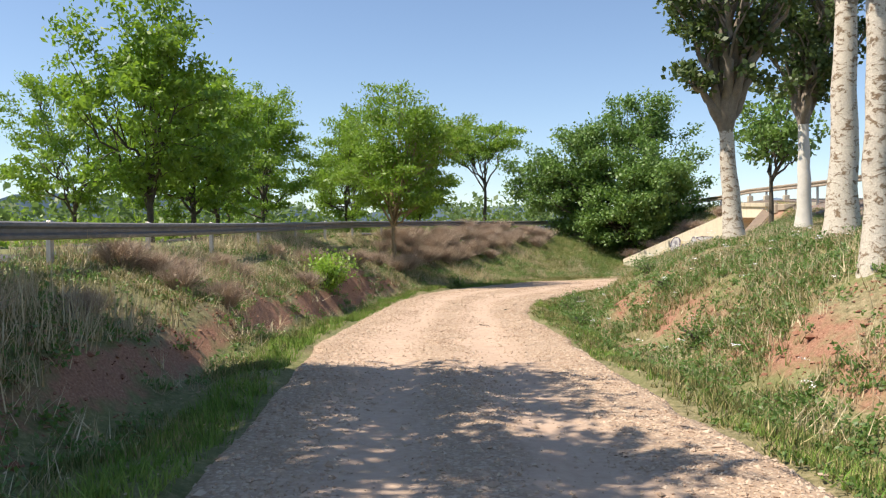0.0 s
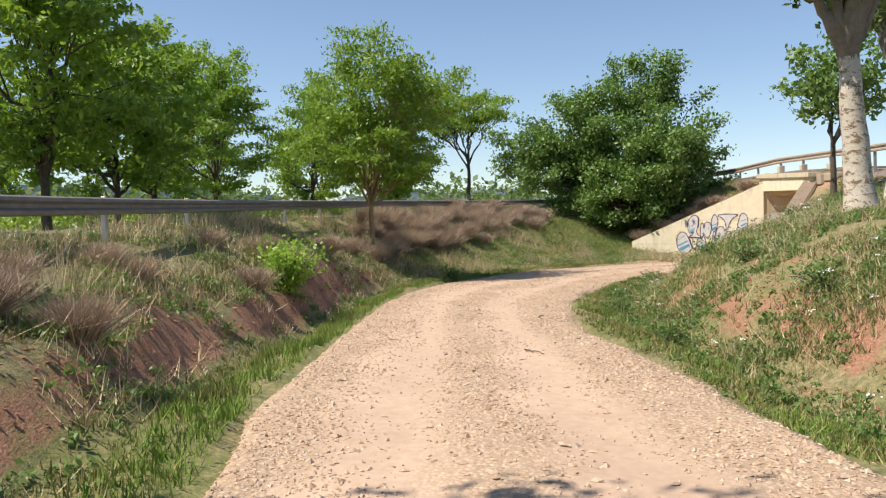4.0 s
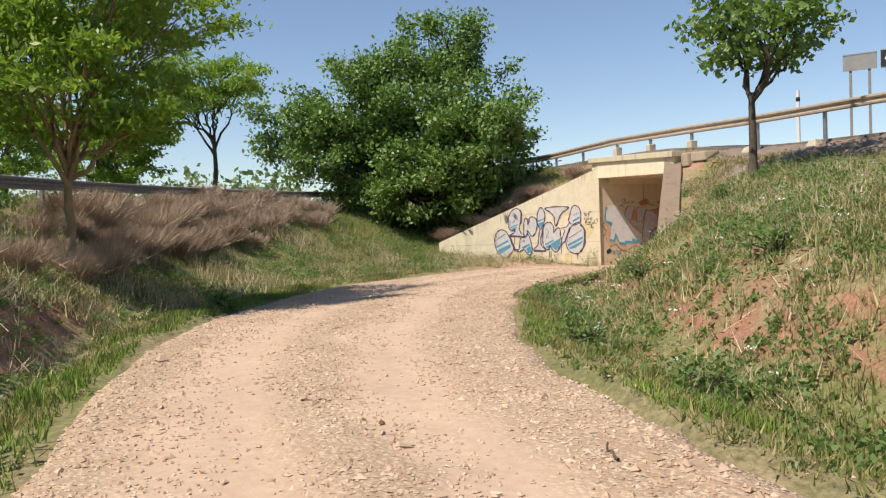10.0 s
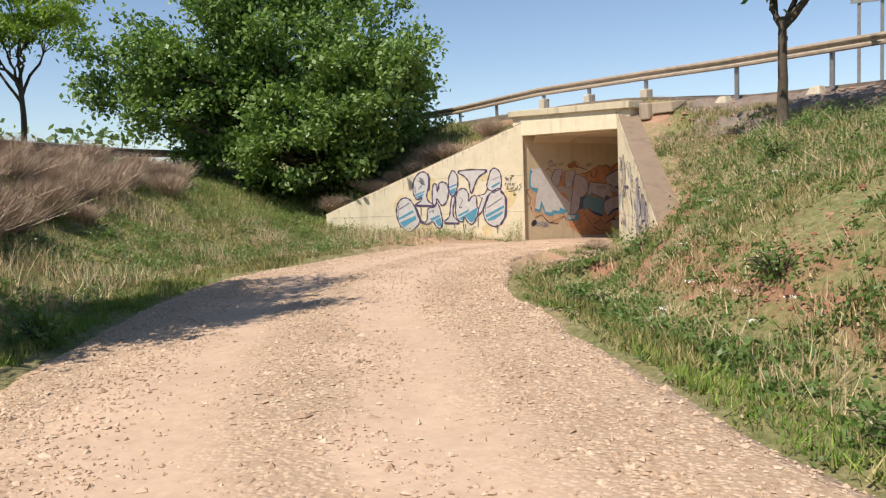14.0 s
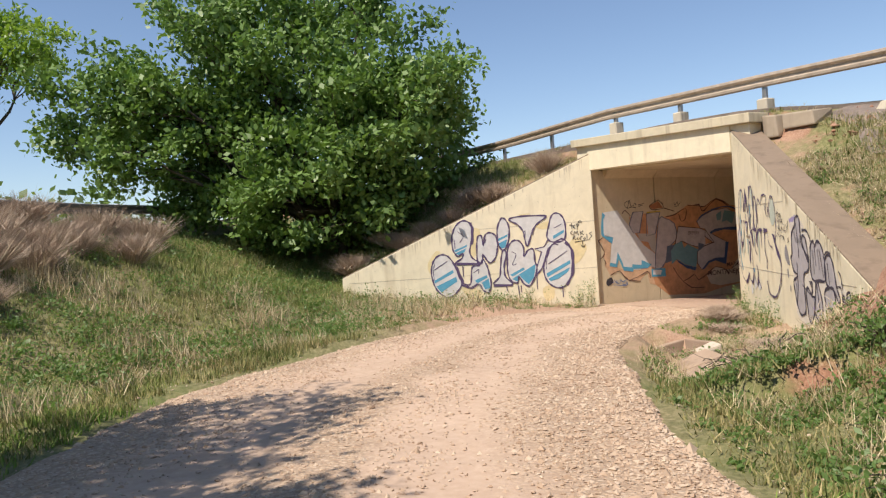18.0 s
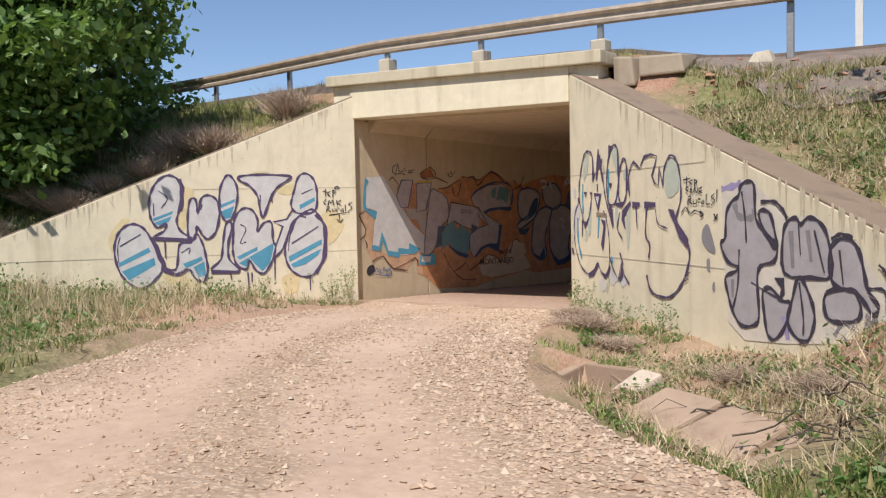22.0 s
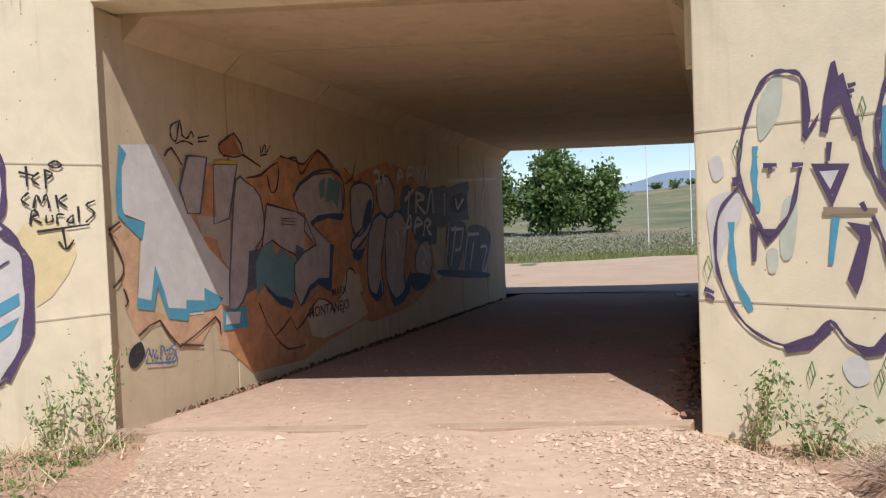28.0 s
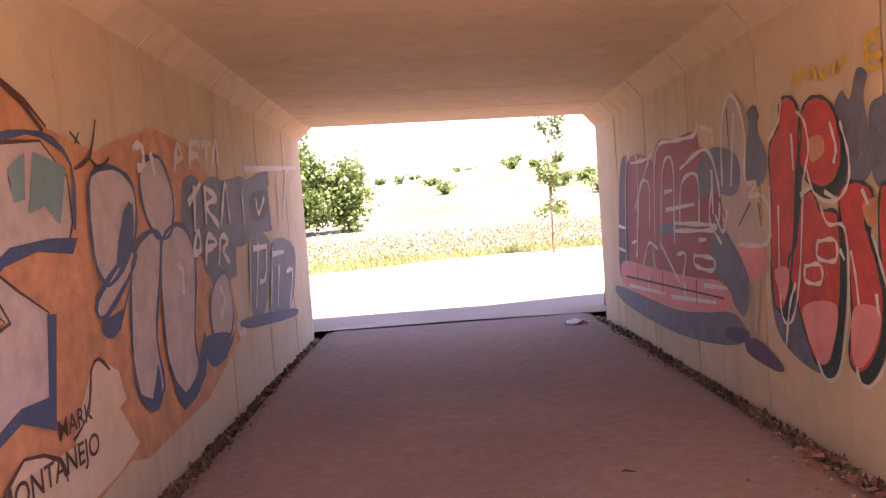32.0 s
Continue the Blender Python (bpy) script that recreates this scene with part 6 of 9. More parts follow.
ribbon(g, WL, [(4.78, 0.8), (4.74, 1.09), (4.62, 1.28), (4.44, 1.36), (4.26, 1.29), (4.11, 1.07), (3.97, 0.67), (3.91, 0.47), (4.08, 0.23), (4.31, 0.09), (4.53, 0.2), (4.7, 0.43)], P_purple, 0.05, 3, True, 4)
fill(g, WL, [(4.12, 1.61), (4.1, 1.91), (3.97, 2.17), (3.77, 2.3), (3.58, 2.23), (3.52, 2.0), (3.56, 1.65), (3.62, 1.4), (3.55, 1.2), (3.37, 1.03), (4.05, 1.07), (3.86, 1.21), (3.82, 1.36), (3.97, 1.28), (4.08, 1.41)], P_white, 1, 4)
ribbon(g, WL, [(4.12, 1.61), (4.1, 1.91), (3.97, 2.17), (3.77, 2.3), (3.58, 2.23), (3.52, 2.0), (3.56, 1.65), (3.62, 1.4), (3.55, 1.2), (3.37, 1.03), (4.05, 1.07), (3.86, 1.21), (3.82, 1.36), (3.97, 1.28), (4.08, 1.41)], P_purple, 0.05, 3, True, 4)
fill(g, WL, [(3.63, 0.55), (3.58, 0.93), (3.37, 0.98), (3.25, 1.14), (3.14, 0.93), (3.09, 0.68), (3.06, 0.42), (3.14, 0.18), (3.3, 0.25), (3.42, 0.44), (3.61, 0.33), (3.84, 0.39), (3.91, 0.49), (3.7, 0.43)], P_white, 1, 4)
ribbon(g, WL, [(3.63, 0.55), (3.58, 0.93), (3.37, 0.98), (3.25, 1.14), (3.14, 0.93), (3.09, 0.68), (3.06, 0.42), (3.14, 0.18), (3.3, 0.25), (3.42, 0.44), (3.61, 0.33), (3.84, 0.39), (3.91, 0.49), (3.7, 0.43)], P_purple, 0.05, 3, True, 4)
fill(g, WL, [(3.4, 1.04), (3.41, 1.45), (3.36, 1.8), (3.25, 1.82), (3.21, 1.54), (3.14, 1.84), (2.98, 1.9), (2.84, 1.79), (2.8, 1.53), (2.88, 1.18), (3.04, 1.03), (3.15, 1.13), (3.24, 1.29), (3.28, 1.06)], P_white, 1, 4)
ribbon(g, WL, [(3.4, 1.04), (3.41, 1.45), (3.36, 1.8), (3.25, 1.82), (3.21, 1.54), (3.14, 1.84), (2.98, 1.9), (2.84, 1.79), (2.8, 1.53), (2.88, 1.18), (3.04, 1.03), (3.15, 1.13), (3.24, 1.29), (3.28, 1.06)], P_purple, 0.05, 3, True, 4)
fill(g, WL, [(2.79, 1.63), (2.78, 1.99), (2.67, 2.26), (2.57, 2.29), (2.45, 2.09), (2.45, 1.78), (2.54, 1.47), (2.66, 1.37), (2.75, 1.48)], P_white, 1, 4)
ribbon(g, WL, [(2.79, 1.63), (2.78, 1.99), (2.67, 2.26), (2.57, 2.29), (2.45, 2.09), (2.45, 1.78), (2.54, 1.47), (2.66, 1.37), (2.75, 1.48)], P_purple, 0.05, 3, True, 4)
fill(g, WL, [(2.68, 1.32), (2.56, 1.3), (2.65, 0.91), (2.63, 0.6), (2.44, 0.37), (2.99, 0.39), (2.8, 0.61), (2.75, 0.92)], P_white, 1, 4)
ribbon(g, WL, [(2.68, 1.32), (2.56, 1.3), (2.65, 0.91), (2.63, 0.6), (2.44, 0.37), (2.99, 0.39), (2.8, 0.61), (2.75, 0.92)], P_purple, 0.05, 3, True, 4)
fill(g, WL, [(2.4, 2.27), (2.03, 2.31), (1.39, 2.28), (1.42, 2.2), (1.65, 2.04), (1.79, 1.82), (1.94, 1.44), (2.0, 1.61), (2.04, 1.87), (2.19, 2.08), (2.38, 2.19)], P_white, 1, 4)
ribbon(g, WL, [(2.4, 2.27), (2.03, 2.31), (1.39, 2.28), (1.42, 2.2), (1.65, 2.04), (1.79, 1.82), (1.94, 1.44), (2.0, 1.61), (2.04, 1.87), (2.19, 2.08), (2.38, 2.19)], P_purple, 0.05, 3, True, 4)
fill(g, WL, [(2.55, 1.01), (2.51, 1.42), (2.35, 1.62), (2.17, 1.6), (2.06, 1.41), (2.06, 1.15), (1.94, 1.32), (1.78, 1.33), (1.76, 0.98), (1.71, 0.83), (1.78, 0.56), (1.95, 0.3), (2.12, 0.37), (2.24, 0.58), (2.3, 0.4), (2.49, 0.49), (2.56, 0.75)], P_white, 1, 4)
ribbon(g, WL, [(2.55, 1.01), (2.51, 1.42), (2.35, 1.62), (2.17, 1.6), (2.06, 1.41), (2.06, 1.15), (1.94, 1.32), (1.78, 1.33), (1.76, 0.98), (1.71, 0.83), (1.78, 0.56), (1.95, 0.3), (2.12, 0.37), (2.24, 0.58), (2.3, 0.4), (2.49, 0.49), (2.56, 0.75)], P_purple, 0.05, 3, True, 4)
fill(g, WL, [(1.32, 1.91), (1.21, 2.25), (1.05, 2.33), (0.89, 2.2), (0.83, 1.91), (0.89, 1.55), (1.23, 1.51), (1.37, 1.66)], P_white, 1, 4)
ribbon(g, WL, [(1.32, 1.91), (1.21, 2.25), (1.05, 2.33), (0.89, 2.2), (0.83, 1.91), (0.89, 1.55), (1.23, 1.51), (1.37, 1.66)], P_purple, 0.05, 3, True, 4)
fill(g, WL, [(1.52, 0.66), (1.48, 0.97), (1.34, 1.33), (1.07, 1.54), (0.91, 1.57), (0.73, 1.32), (0.7, 0.94), (0.76, 0.51), (0.96, 0.22), (1.22, 0.21), (1.43, 0.38)], P_white, 1, 4)
ribbon(g, WL, [(1.52, 0.66), (1.48, 0.97), (1.34, 1.33), (1.07, 1.54), (0.91, 1.57), (0.73, 1.32), (0.7, 0.94), (0.76, 0.51), (0.96, 0.22), (1.22, 0.21), (1.43, 0.38)], P_purple, 0.05, 3, True, 4)
fill(g, WL, [(1.75, 0.82), (1.55, 1.25), (1.74, 1.34), (1.45, 1.38), (1.31, 1.53), (1.18, 1.51), (1.44, 1.07), (1.57, 0.78), (1.75, 0.6)], P_white, 2, 1)
ribbon(g, WL, [(1.71, 0.82), (1.55, 1.25), (1.74, 1.34), (1.47, 1.39), (1.33, 1.62)], P_purple, 0.045, 3, False, 1)
ribbon(g, WL, [(1.76, 0.58), (1.57, 0.78), (1.44, 1.07), (1.23, 1.44), (1.07, 1.42)], P_purple, 0.045, 3, False, 4)
fill(g, WL, [(4.71, 0.61), (4.16, 0.89), (4.12, 0.81), (4.7, 0.53)], P_blue, 2, 1)
fill(g, WL, [(4.66, 0.44), (4.06, 0.69), (4.04, 0.55), (4.53, 0.26)], P_blue, 2, 1)
fill(g, WL, [(4.06, 1.46), (3.68, 1.6), (3.7, 1.54), (4.05, 1.4)], P_blue, 2, 1)
fill(g, WL, [(4.04, 1.37), (3.71, 1.5), (3.77, 1.39), (3.93, 1.31)], P_blue, 2, 1)
fill(g, WL, [(2.77, 1.71), (2.49, 1.82), (2.5, 1.76), (2.77, 1.64)], P_blue, 2, 1)
fill(g, WL, [(2.77, 1.57), (2.51, 1.68), (2.58, 1.45), (2.7, 1.42)], P_blue, 2, 1)
fill(g, WL, [(3.53, 0.55), (3.17, 0.68), (3.15, 0.61), (3.46, 0.46)], P_blue, 2, 1)
fill(g, WL, [(3.33, 0.47), (3.12, 0.58), (3.09, 0.3), (3.24, 0.27)], P_blue, 2, 1)
fill(g, WL, [(2.49, 0.65), (2.08, 0.84), (2.07, 0.77), (2.43, 0.59)], P_blue, 2, 1)
fill(g, WL, [(2.45, 0.52), (2.29, 0.61), (1.75, 0.91), (1.76, 0.77), (1.83, 0.51), (1.98, 0.34), (2.14, 0.5), (2.24, 0.63), (2.3, 0.44)], P_blue, 2, 1)
fill(g, WL, [(1.45, 0.62), (0.76, 0.96), (0.76, 0.86), (1.43, 0.51)], P_blue, 2, 1)
fill(g, WL, [(1.41, 0.46), (0.77, 0.76), (0.84, 0.63), (1.11, 0.45), (1.35, 0.39)], P_blue, 2, 1)
fill(g, WL, [(1.2, 1.68), (0.88, 1.84), (0.88, 1.76), (1.19, 1.59)], P_blue, 2, 1)
ribbon(g, WL, [(4.68, 0.93), (4.29, 1.16)], P_purple, 0.022, 3, False, 4)
ribbon(g, WL, [(1.38, 0.89), (0.82, 1.23)], P_purple, 0.022, 3, False, 4)
ribbon(g, WL, [(3.94, 2.0), (3.78, 1.85), (3.9, 1.66)], P_purple, 0.022, 3, False, 4)
ribbon(g, WL, [(3.13, 1.72), (3.16, 1.61)], P_purple, 0.022, 3, False, 4)
ribbon(g, WL, [(1.99, 1.9), (1.98, 1.76)], P_purple, 0.022, 3, False, 4)
ribbon(g, WL, [(2.4, 1.31), (2.29, 1.21), (2.41, 0.93), (2.29, 0.95)], P_purple, 0.022, 3, False, 4)
ribbon(g, WL, [(1.45, 0.74), (1.42, 1.02), (1.33, 1.23)], P_purple, 0.022, 3, False, 4)
ribbon(g, WL, [(4.71, 0.61), (4.72, 0.9), (4.67, 1.11)], P_purple, 0.022, 3, False, 4)
ribbon(g, WL, [(4.04, 1.51), (4.04, 1.76)], P_purple, 0.022, 3, False, 4)
ribbon(g, WL, [(1.29, 1.97), (1.25, 2.12)], P_purple, 0.022, 3, False, 4)
ribbon(g, WL, [(1.15, 1.91), (0.92, 2.01)], P_purple, 0.022, 3, False, 4)
ribbon(g, WL, [(3.55, 0.77), (3.39, 0.86), (3.41, 0.74)], P_purple, 0.022, 3, False, 4)
ribbon(g, WL, [(4.02, 1.06), (3.37, 1.02)], P_purple, 0.075, 3, False, 4)
ribbon(g, WL, [(2.99, 0.37), (2.44, 0.34)], P_purple, 0.075, 3, False, 4)
ribbon(g, WL, [(3.54, 2.23), (3.49, 2.0), (3.54, 1.6)], P_purple, 0.075, 3, False, 4)
ribbon(g, WL, [(0.87, 1.48), (0.68, 1.21), (0.7, 0.62), (0.9, 0.25)], P_purple, 0.075, 3, False, 4)
ribbon(g, WL, [(4.09, 1.09), (3.94, 0.72), (3.84, 0.46), (3.64, 0.34), (3.46, 0.44)], P_purple, 0.075, 3, False, 4)
ribbon(g, WL, [(3.61, 0.2), (3.61, -0.04)], P_purple, 0.028, 3, False, 4)
ribbon(g, WL, [(2.62, 0.33), (2.6, 0.18)], P_purple, 0.028, 3, False, 4)
ribbon(g, WL, [(2.28, 0.33), (2.26, -0.1)], P_purple, 0.028, 3, False, 4)
ribbon(g, WL, [(2.2, 0.32), (2.2, 0.12)], P_purple, 0.028, 3, False, 4)
ribbon(g, WL, [(1.73, 0.67), (1.74, 0.18)], P_purple, 0.028, 3, False, 4)
ribbon(g, WL, [(3.85, 0.99), (3.85, 0.67)], P_purple, 0.028, 3, False, 4)
ribbon(g, WL, [(1.02, 0.23), (1.02, -0.09)], P_purple, 0.028, 3, False, 4)
ribbon(g, WL, [(1.76, 1.92), (1.76, 1.75)], P_purple, 0.028, 3, False, 4)
ribbon(g, WL, [(2.13, 2.35), (1.82, 2.36)], P_yellow, 0.04, 3, False, 4)
rw = np.random.default_rng(340)
for wall, z0, z1, length, lab in ((WR, 3.78, 1.08, 7.03, "brown rain streaks below the dirty wall top"), (WL, 3.94, 0.84, 7.45, "brown rain streaks below the sloping wall top")):
    g = thing("rain_streaks", lab, "stains")
    for k in range(46):
        u, w = rw.uniform(0.2, length - 0.3), rw.uniform(0.008, 0.035)
        top = z0 + (z1 - z0) * u / length - 0.025 - 0.44 * w
        d = rw.uniform(0.08, 0.5) * rw.uniform(0.4, 1)
        fill(g, wall, [(u - w, top + 0.4 * w), (u + w, top - 0.4 * w), (u + w * 0.5, top - d * 0.7), (u + w * 0.1, top - d - 0.05), (u - w * 0.5, top - d * 0.6)], P_streak, 0)
g = thing("graffiti_tag", "black marker tag of three short words and an arrow", "graffiti")
ribbon(g, WL, [(0.71, 1.96), (0.58, 1.93)], P_black, 0.02, 3, False, 3)
ribbon(g, WL, [(0.65, 2.01), (0.65, 1.84)], P_black, 0.02, 3, False, 3)
ribbon(g, WL, [(0.55, 1.96), (0.61, 1.9), (0.55, 1.85)], P_black, 0.02, 3, False, 3)
ribbon(g, WL, [(0.5, 1.99), (0.5, 1.82)], P_black, 0.02, 3, False, 3)
ribbon(g, WL, [(0.5, 1.98), (0.44, 1.95), (0.49, 1.9)], P_black, 0.02, 3, False, 3)
ribbon(g, WL, [(0.64, 1.79), (0.7, 1.73), (0.64, 1.68)], P_black, 0.02, 3, False, 3)
ribbon(g, WL, [(0.61, 1.66), (0.58, 1.77), (0.54, 1.7), (0.5, 1.78), (0.48, 1.66)], P_black, 0.02, 3, False, 3)
ribbon(g, WL, [(0.42, 1.77), (0.41, 1.65)], P_black, 0.02, 3, False, 3)
ribbon(g, WL, [(0.33, 1.77), (0.4, 1.72), (0.33, 1.66)], P_black, 0.02, 3, False, 3)
ribbon(g, WL, [(0.64, 1.52), (0.62, 1.64), (0.57, 1.61), (0.62, 1.58), (0.55, 1.53)], P_black, 0.02, 3, False, 3)
ribbon(g, WL, [(0.51, 1.6), (0.51, 1.54), (0.46, 1.55), (0.46, 1.6)], P_black, 0.02, 3, False, 3)
ribbon(g, WL, [(0.42, 1.52), (0.42, 1.6), (0.36, 1.6)], P_black, 0.02, 3, False, 3)
ribbon(g, WL, [(0.3, 1.59), (0.34, 1.54), (0.29, 1.53), (0.29, 1.6)], P_black, 0.02, 3, False, 3)
ribbon(g, WL, [(0.24, 1.67), (0.24, 1.53)], P_black, 0.02, 3, False, 3)
ribbon(g, WL, [(0.09, 1.72), (0.17, 1.68), (0.1, 1.61), (0.18, 1.53)], P_black, 0.02, 3, False, 3)
ribbon(g, WL, [(0.59, 1.46), (0.15, 1.51)], P_black, 0.02, 3, False, 3)
ribbon(g, WL, [(0.38, 1.48), (0.36, 1.3)], P_black, 0.02, 3, False, 3)
ribbon(g, WL, [(0.42, 1.37), (0.36, 1.3), (0.29, 1.38)], P_black, 0.02, 3, False, 3)
ribbon(g, WL, [(0.41, 2.06), (0.47, 2.03), (0.41, 2.0), (0.36, 2.03), (0.41, 2.06)], P_black, 0.02, 3, False, 3)
g = thing("graffiti", "outlined bubble letters in purple line on the pale wing wall", "graffiti")
ribbon(g, WR, [(0.47, 1.39), (0.37, 1.63), (0.38, 1.89), (0.47, 2.19), (0.59, 2.38), (0.73, 2.4), (0.84, 2.34), (0.87, 2.14), (0.85, 1.92)], P_purple, 0.036, 3, False, 4)
fill(g, WR, [(0.84, 2.31), (0.88, 2.27), (0.9, 2.07), (0.88, 1.97), (0.96, 2.08), (0.94, 2.01), (0.86, 1.89), (0.84, 1.92)], P_purple, 2, 1)
ribbon(g, WR, [(0.46, 1.39), (0.55, 1.23), (0.64, 1.25), (0.75, 1.4), (0.82, 1.7)], P_purple, 0.036, 3, False, 4)
fill(g, WR, [(0.44, 1.31), (0.5, 1.26), (0.48, 1.02), (0.45, 1.01)], P_purple, 2, 1)
fill(g, WR, [(0.5, 1.26), (0.68, 1.26), (0.62, 1.19), (0.56, 1.13)], P_purple, 2, 1)
fill(g, WR, [(0.96, 1.94), (0.99, 2.18), (1.04, 2.41), (1.07, 2.42), (1.09, 2.31), (1.12, 2.33), (1.15, 2.2), (1.22, 1.9), (1.18, 1.88), (1.1, 2.12), (1.04, 2.07), (1.01, 1.92)], P_purple, 2, 1)
fill(g, WR, [(0.89, 1.72), (1.15, 1.7), (1.03, 1.4)], P_purple, 2, 1)
fill(g, WR, [(0.66, 0.4), (0.89, 0.5), (0.99, 0.6), (1.02, 0.54), (0.86, 0.38), (0.69, 0.34)], P_purple, 2, 1)
fill(g, WR, [(1.12, 0.46), (1.27, 0.43), (1.39, 0.59), (1.43, 0.55), (1.34, 0.39), (1.22, 0.36)], P_purple, 2, 1)
fill(g, WR, [(1.65, 0.41), (1.72, 0.43), (1.78, 0.67), (1.82, 0.45), (1.74, 0.34)], P_purple, 2, 1)
fill(g, WR, [(1.12, 1.3), (1.27, 1.27), (1.28, 1.19), (1.22, 0.9), (1.18, 0.79), (1.12, 0.9), (1.21, 1.19)], P_purple, 2, 1)
fill(g, WR, [(1.4, 2.45), (1.5, 2.42), (1.43, 2.26), (1.38, 2.18)], P_purple, 2, 1)
fill(g, WR, [(1.66, 2.37), (1.71, 2.22), (1.7, 1.93), (1.67, 1.95)], P_purple, 2, 1)
fill(g, WR, [(1.92, 2.12), (1.97, 2.01), (1.97, 1.79), (1.91, 1.6)], P_purple, 2, 1)
fill(g, WR, [(1.37, 1.52), (1.51, 1.45), (1.54, 1.17), (1.44, 1.33)], P_purple, 2, 1)
fill(g, WR, [(1.61, 1.55), (1.87, 1.54), (1.8, 1.47), (1.61, 1.5)], P_purple, 2, 1)
fill(g, WR, [(2.04, 1.57), (2.07, 1.52), (1.87, 1.33), (1.9, 1.13), (1.78, 1.29), (1.8, 1.43)], P_purple, 2, 1)
fill(g, WR, [(0.95, 1.66), (1.08, 1.66), (1.02, 1.53)], P_white, 3, 1)
ribbon(g, WR, [(1.19, 2.01), (1.26, 1.72), (1.35, 1.5), (1.52, 1.18)], P_purple, 0.04, 3, False, 4)
ribbon(g, WR, [(1.33, 1.8), (1.35, 2.08), (1.44, 2.33), (1.56, 2.43), (1.67, 2.37), (1.71, 2.13), (1.68, 1.77), (1.61, 1.57), (1.47, 1.51), (1.37, 1.59)], P_purple, 0.04, 3, True, 4)
ribbon(g, WR, [(1.7, 1.75), (1.73, 2.01), (1.82, 2.18), (1.9, 2.19), (1.96, 2.05), (1.96, 1.79), (1.89, 1.58), (1.78, 1.54), (1.71, 1.63)], P_purple, 0.04, 3, True, 4)
ribbon(g, WR, [(0.37, 1.6), (0.2, 1.4), (0.16, 1.1), (0.21, 0.83), (0.38, 0.54), (0.66, 0.4), (0.89, 0.49), (1.0, 0.6), (1.12, 0.46), (1.25, 0.42), (1.37, 0.52), (1.4, 0.86), (1.36, 1.14), (1.29, 1.33)], P_purple, 0.028, 3, False, 4)
ribbon(g, WR, [(1.4, 0.71), (1.51, 0.53), (1.67, 0.37), (1.77, 0.66), (1.85, 0.46), (2.0, 0.33)], P_purple, 0.03, 3, False, 1)
fill(g, WR, [(1.44, 0.52), (1.54, 0.48), (1.67, 0.35), (1.85, 0.43), (1.93, 0.37), (1.8, 0.27), (1.63, 0.35), (1.48, 0.27), (1.39, 0.33)], P_white, 0, 4)
fill(g, WR, [(0.11, 1.48), (0.33, 1.55), (0.38, 1.39), (0.22, 1.1), (0.15, 0.89), (0.11, 1.21)], P_white, 0, 4)
fill(g, WR, [(1.08, 0.31), (1.17, 0.37), (1.24, 0.32), (1.25, 0.2), (1.16, 0.15), (1.09, 0.22)], P_white, 0, 4)
fill(g, WR, [(0.12, 1.8), (0.21, 1.83), (0.24, 1.69), (0.16, 1.64)], P_white, 0, 4)
fill(g, WR, [(1.61, 1.71), (1.68, 1.73), (1.72, 1.54), (1.58, 1.54)], P_white, 0, 4)
fill(g, WR, [(1.41, 1.51), (1.49, 1.47), (1.51, 1.32)], P_white, 0, 4)
fill(g, WR, [(0.52, 2.19), (0.63, 2.37), (0.7, 2.36), (0.68, 2.12), (0.59, 1.97), (0.52, 1.93)], P_pale, 0, 3)
fill(g, WR, [(1.49, 2.3), (1.58, 2.41), (1.67, 2.34), (1.64, 1.98), (1.57, 2.12)], P_pale, 0, 3)
fill(g, WR, [(1.58, 1.46), (1.66, 1.46), (1.67, 1.23), (1.6, 1.19)], P_pale, 0, 3)
fill(g, WR, [(1.93, 1.44), (2.04, 1.52), (1.99, 0.91), (1.93, 0.89)], P_pale, 0, 3)
fill(g, WR, [(0.69, 1.46), (0.79, 1.45), (0.75, 1.07), (0.66, 1.07)], P_pale, 0, 3)
fill(g, WR, [(0.56, 1.1), (0.64, 1.1), (0.63, 0.95), (0.57, 0.94)], P_pale, 0, 3)
fill(g, WR, [(1.84, 2.02), (1.9, 2.04), (1.91, 1.91), (1.85, 1.89)], P_pale, 0, 3)
ribbon(g, WR, [(0.49, 1.88), (0.48, 1.62), (0.5, 1.39)], P_blue, 0.05, 1, False, 4)
ribbon(g, WR, [(0.29, 1.32), (0.3, 0.94), (0.43, 0.64)], P_blue, 0.06, 1, False, 4)
ribbon(g, WR, [(1.05, 1.33), (1.01, 1.0)], P_blue, 0.05, 1, False, 4)
ribbon(g, WR, [(1.38, 2.07), (1.37, 1.64)], P_blue, 0.05, 1, False, 4)
ribbon(g, WR, [(1.44, 0.71), (1.49, 0.63)], P_blue, 0.07, 1, False, 4)
ribbon(g, WR, [(0.55, 1.73), (0.65, 1.73)], P_purple, 0.035, 3, False, 1)
ribbon(g, WR, [(0.6, 1.73), (0.6, 1.67)], P_purple, 0.035, 3, False, 1)
ribbon(g, WR, [(1.4, 1.84), (1.5, 1.84)], P_purple, 0.035, 3, False, 1)
ribbon(g, WR, [(1.45, 1.84), (1.45, 1.78)], P_purple, 0.035, 3, False, 1)
ribbon(g, WR, [(0.76, 1.72), (0.84, 1.72)], P_purple, 0.035, 3, False, 1)
ribbon(g, WR, [(1.02, 1.86), (1.01, 1.73)], P_purple, 0.035, 3, False, 1)
ribbon(g, WR, [(1.22, 1.43), (1.25, 1.37)], P_purple, 0.035, 3, False, 1)
ribbon(g, WR, [(1.72, 0.79), (1.83, 0.61)], P_purple, 0.035, 3, False, 1)
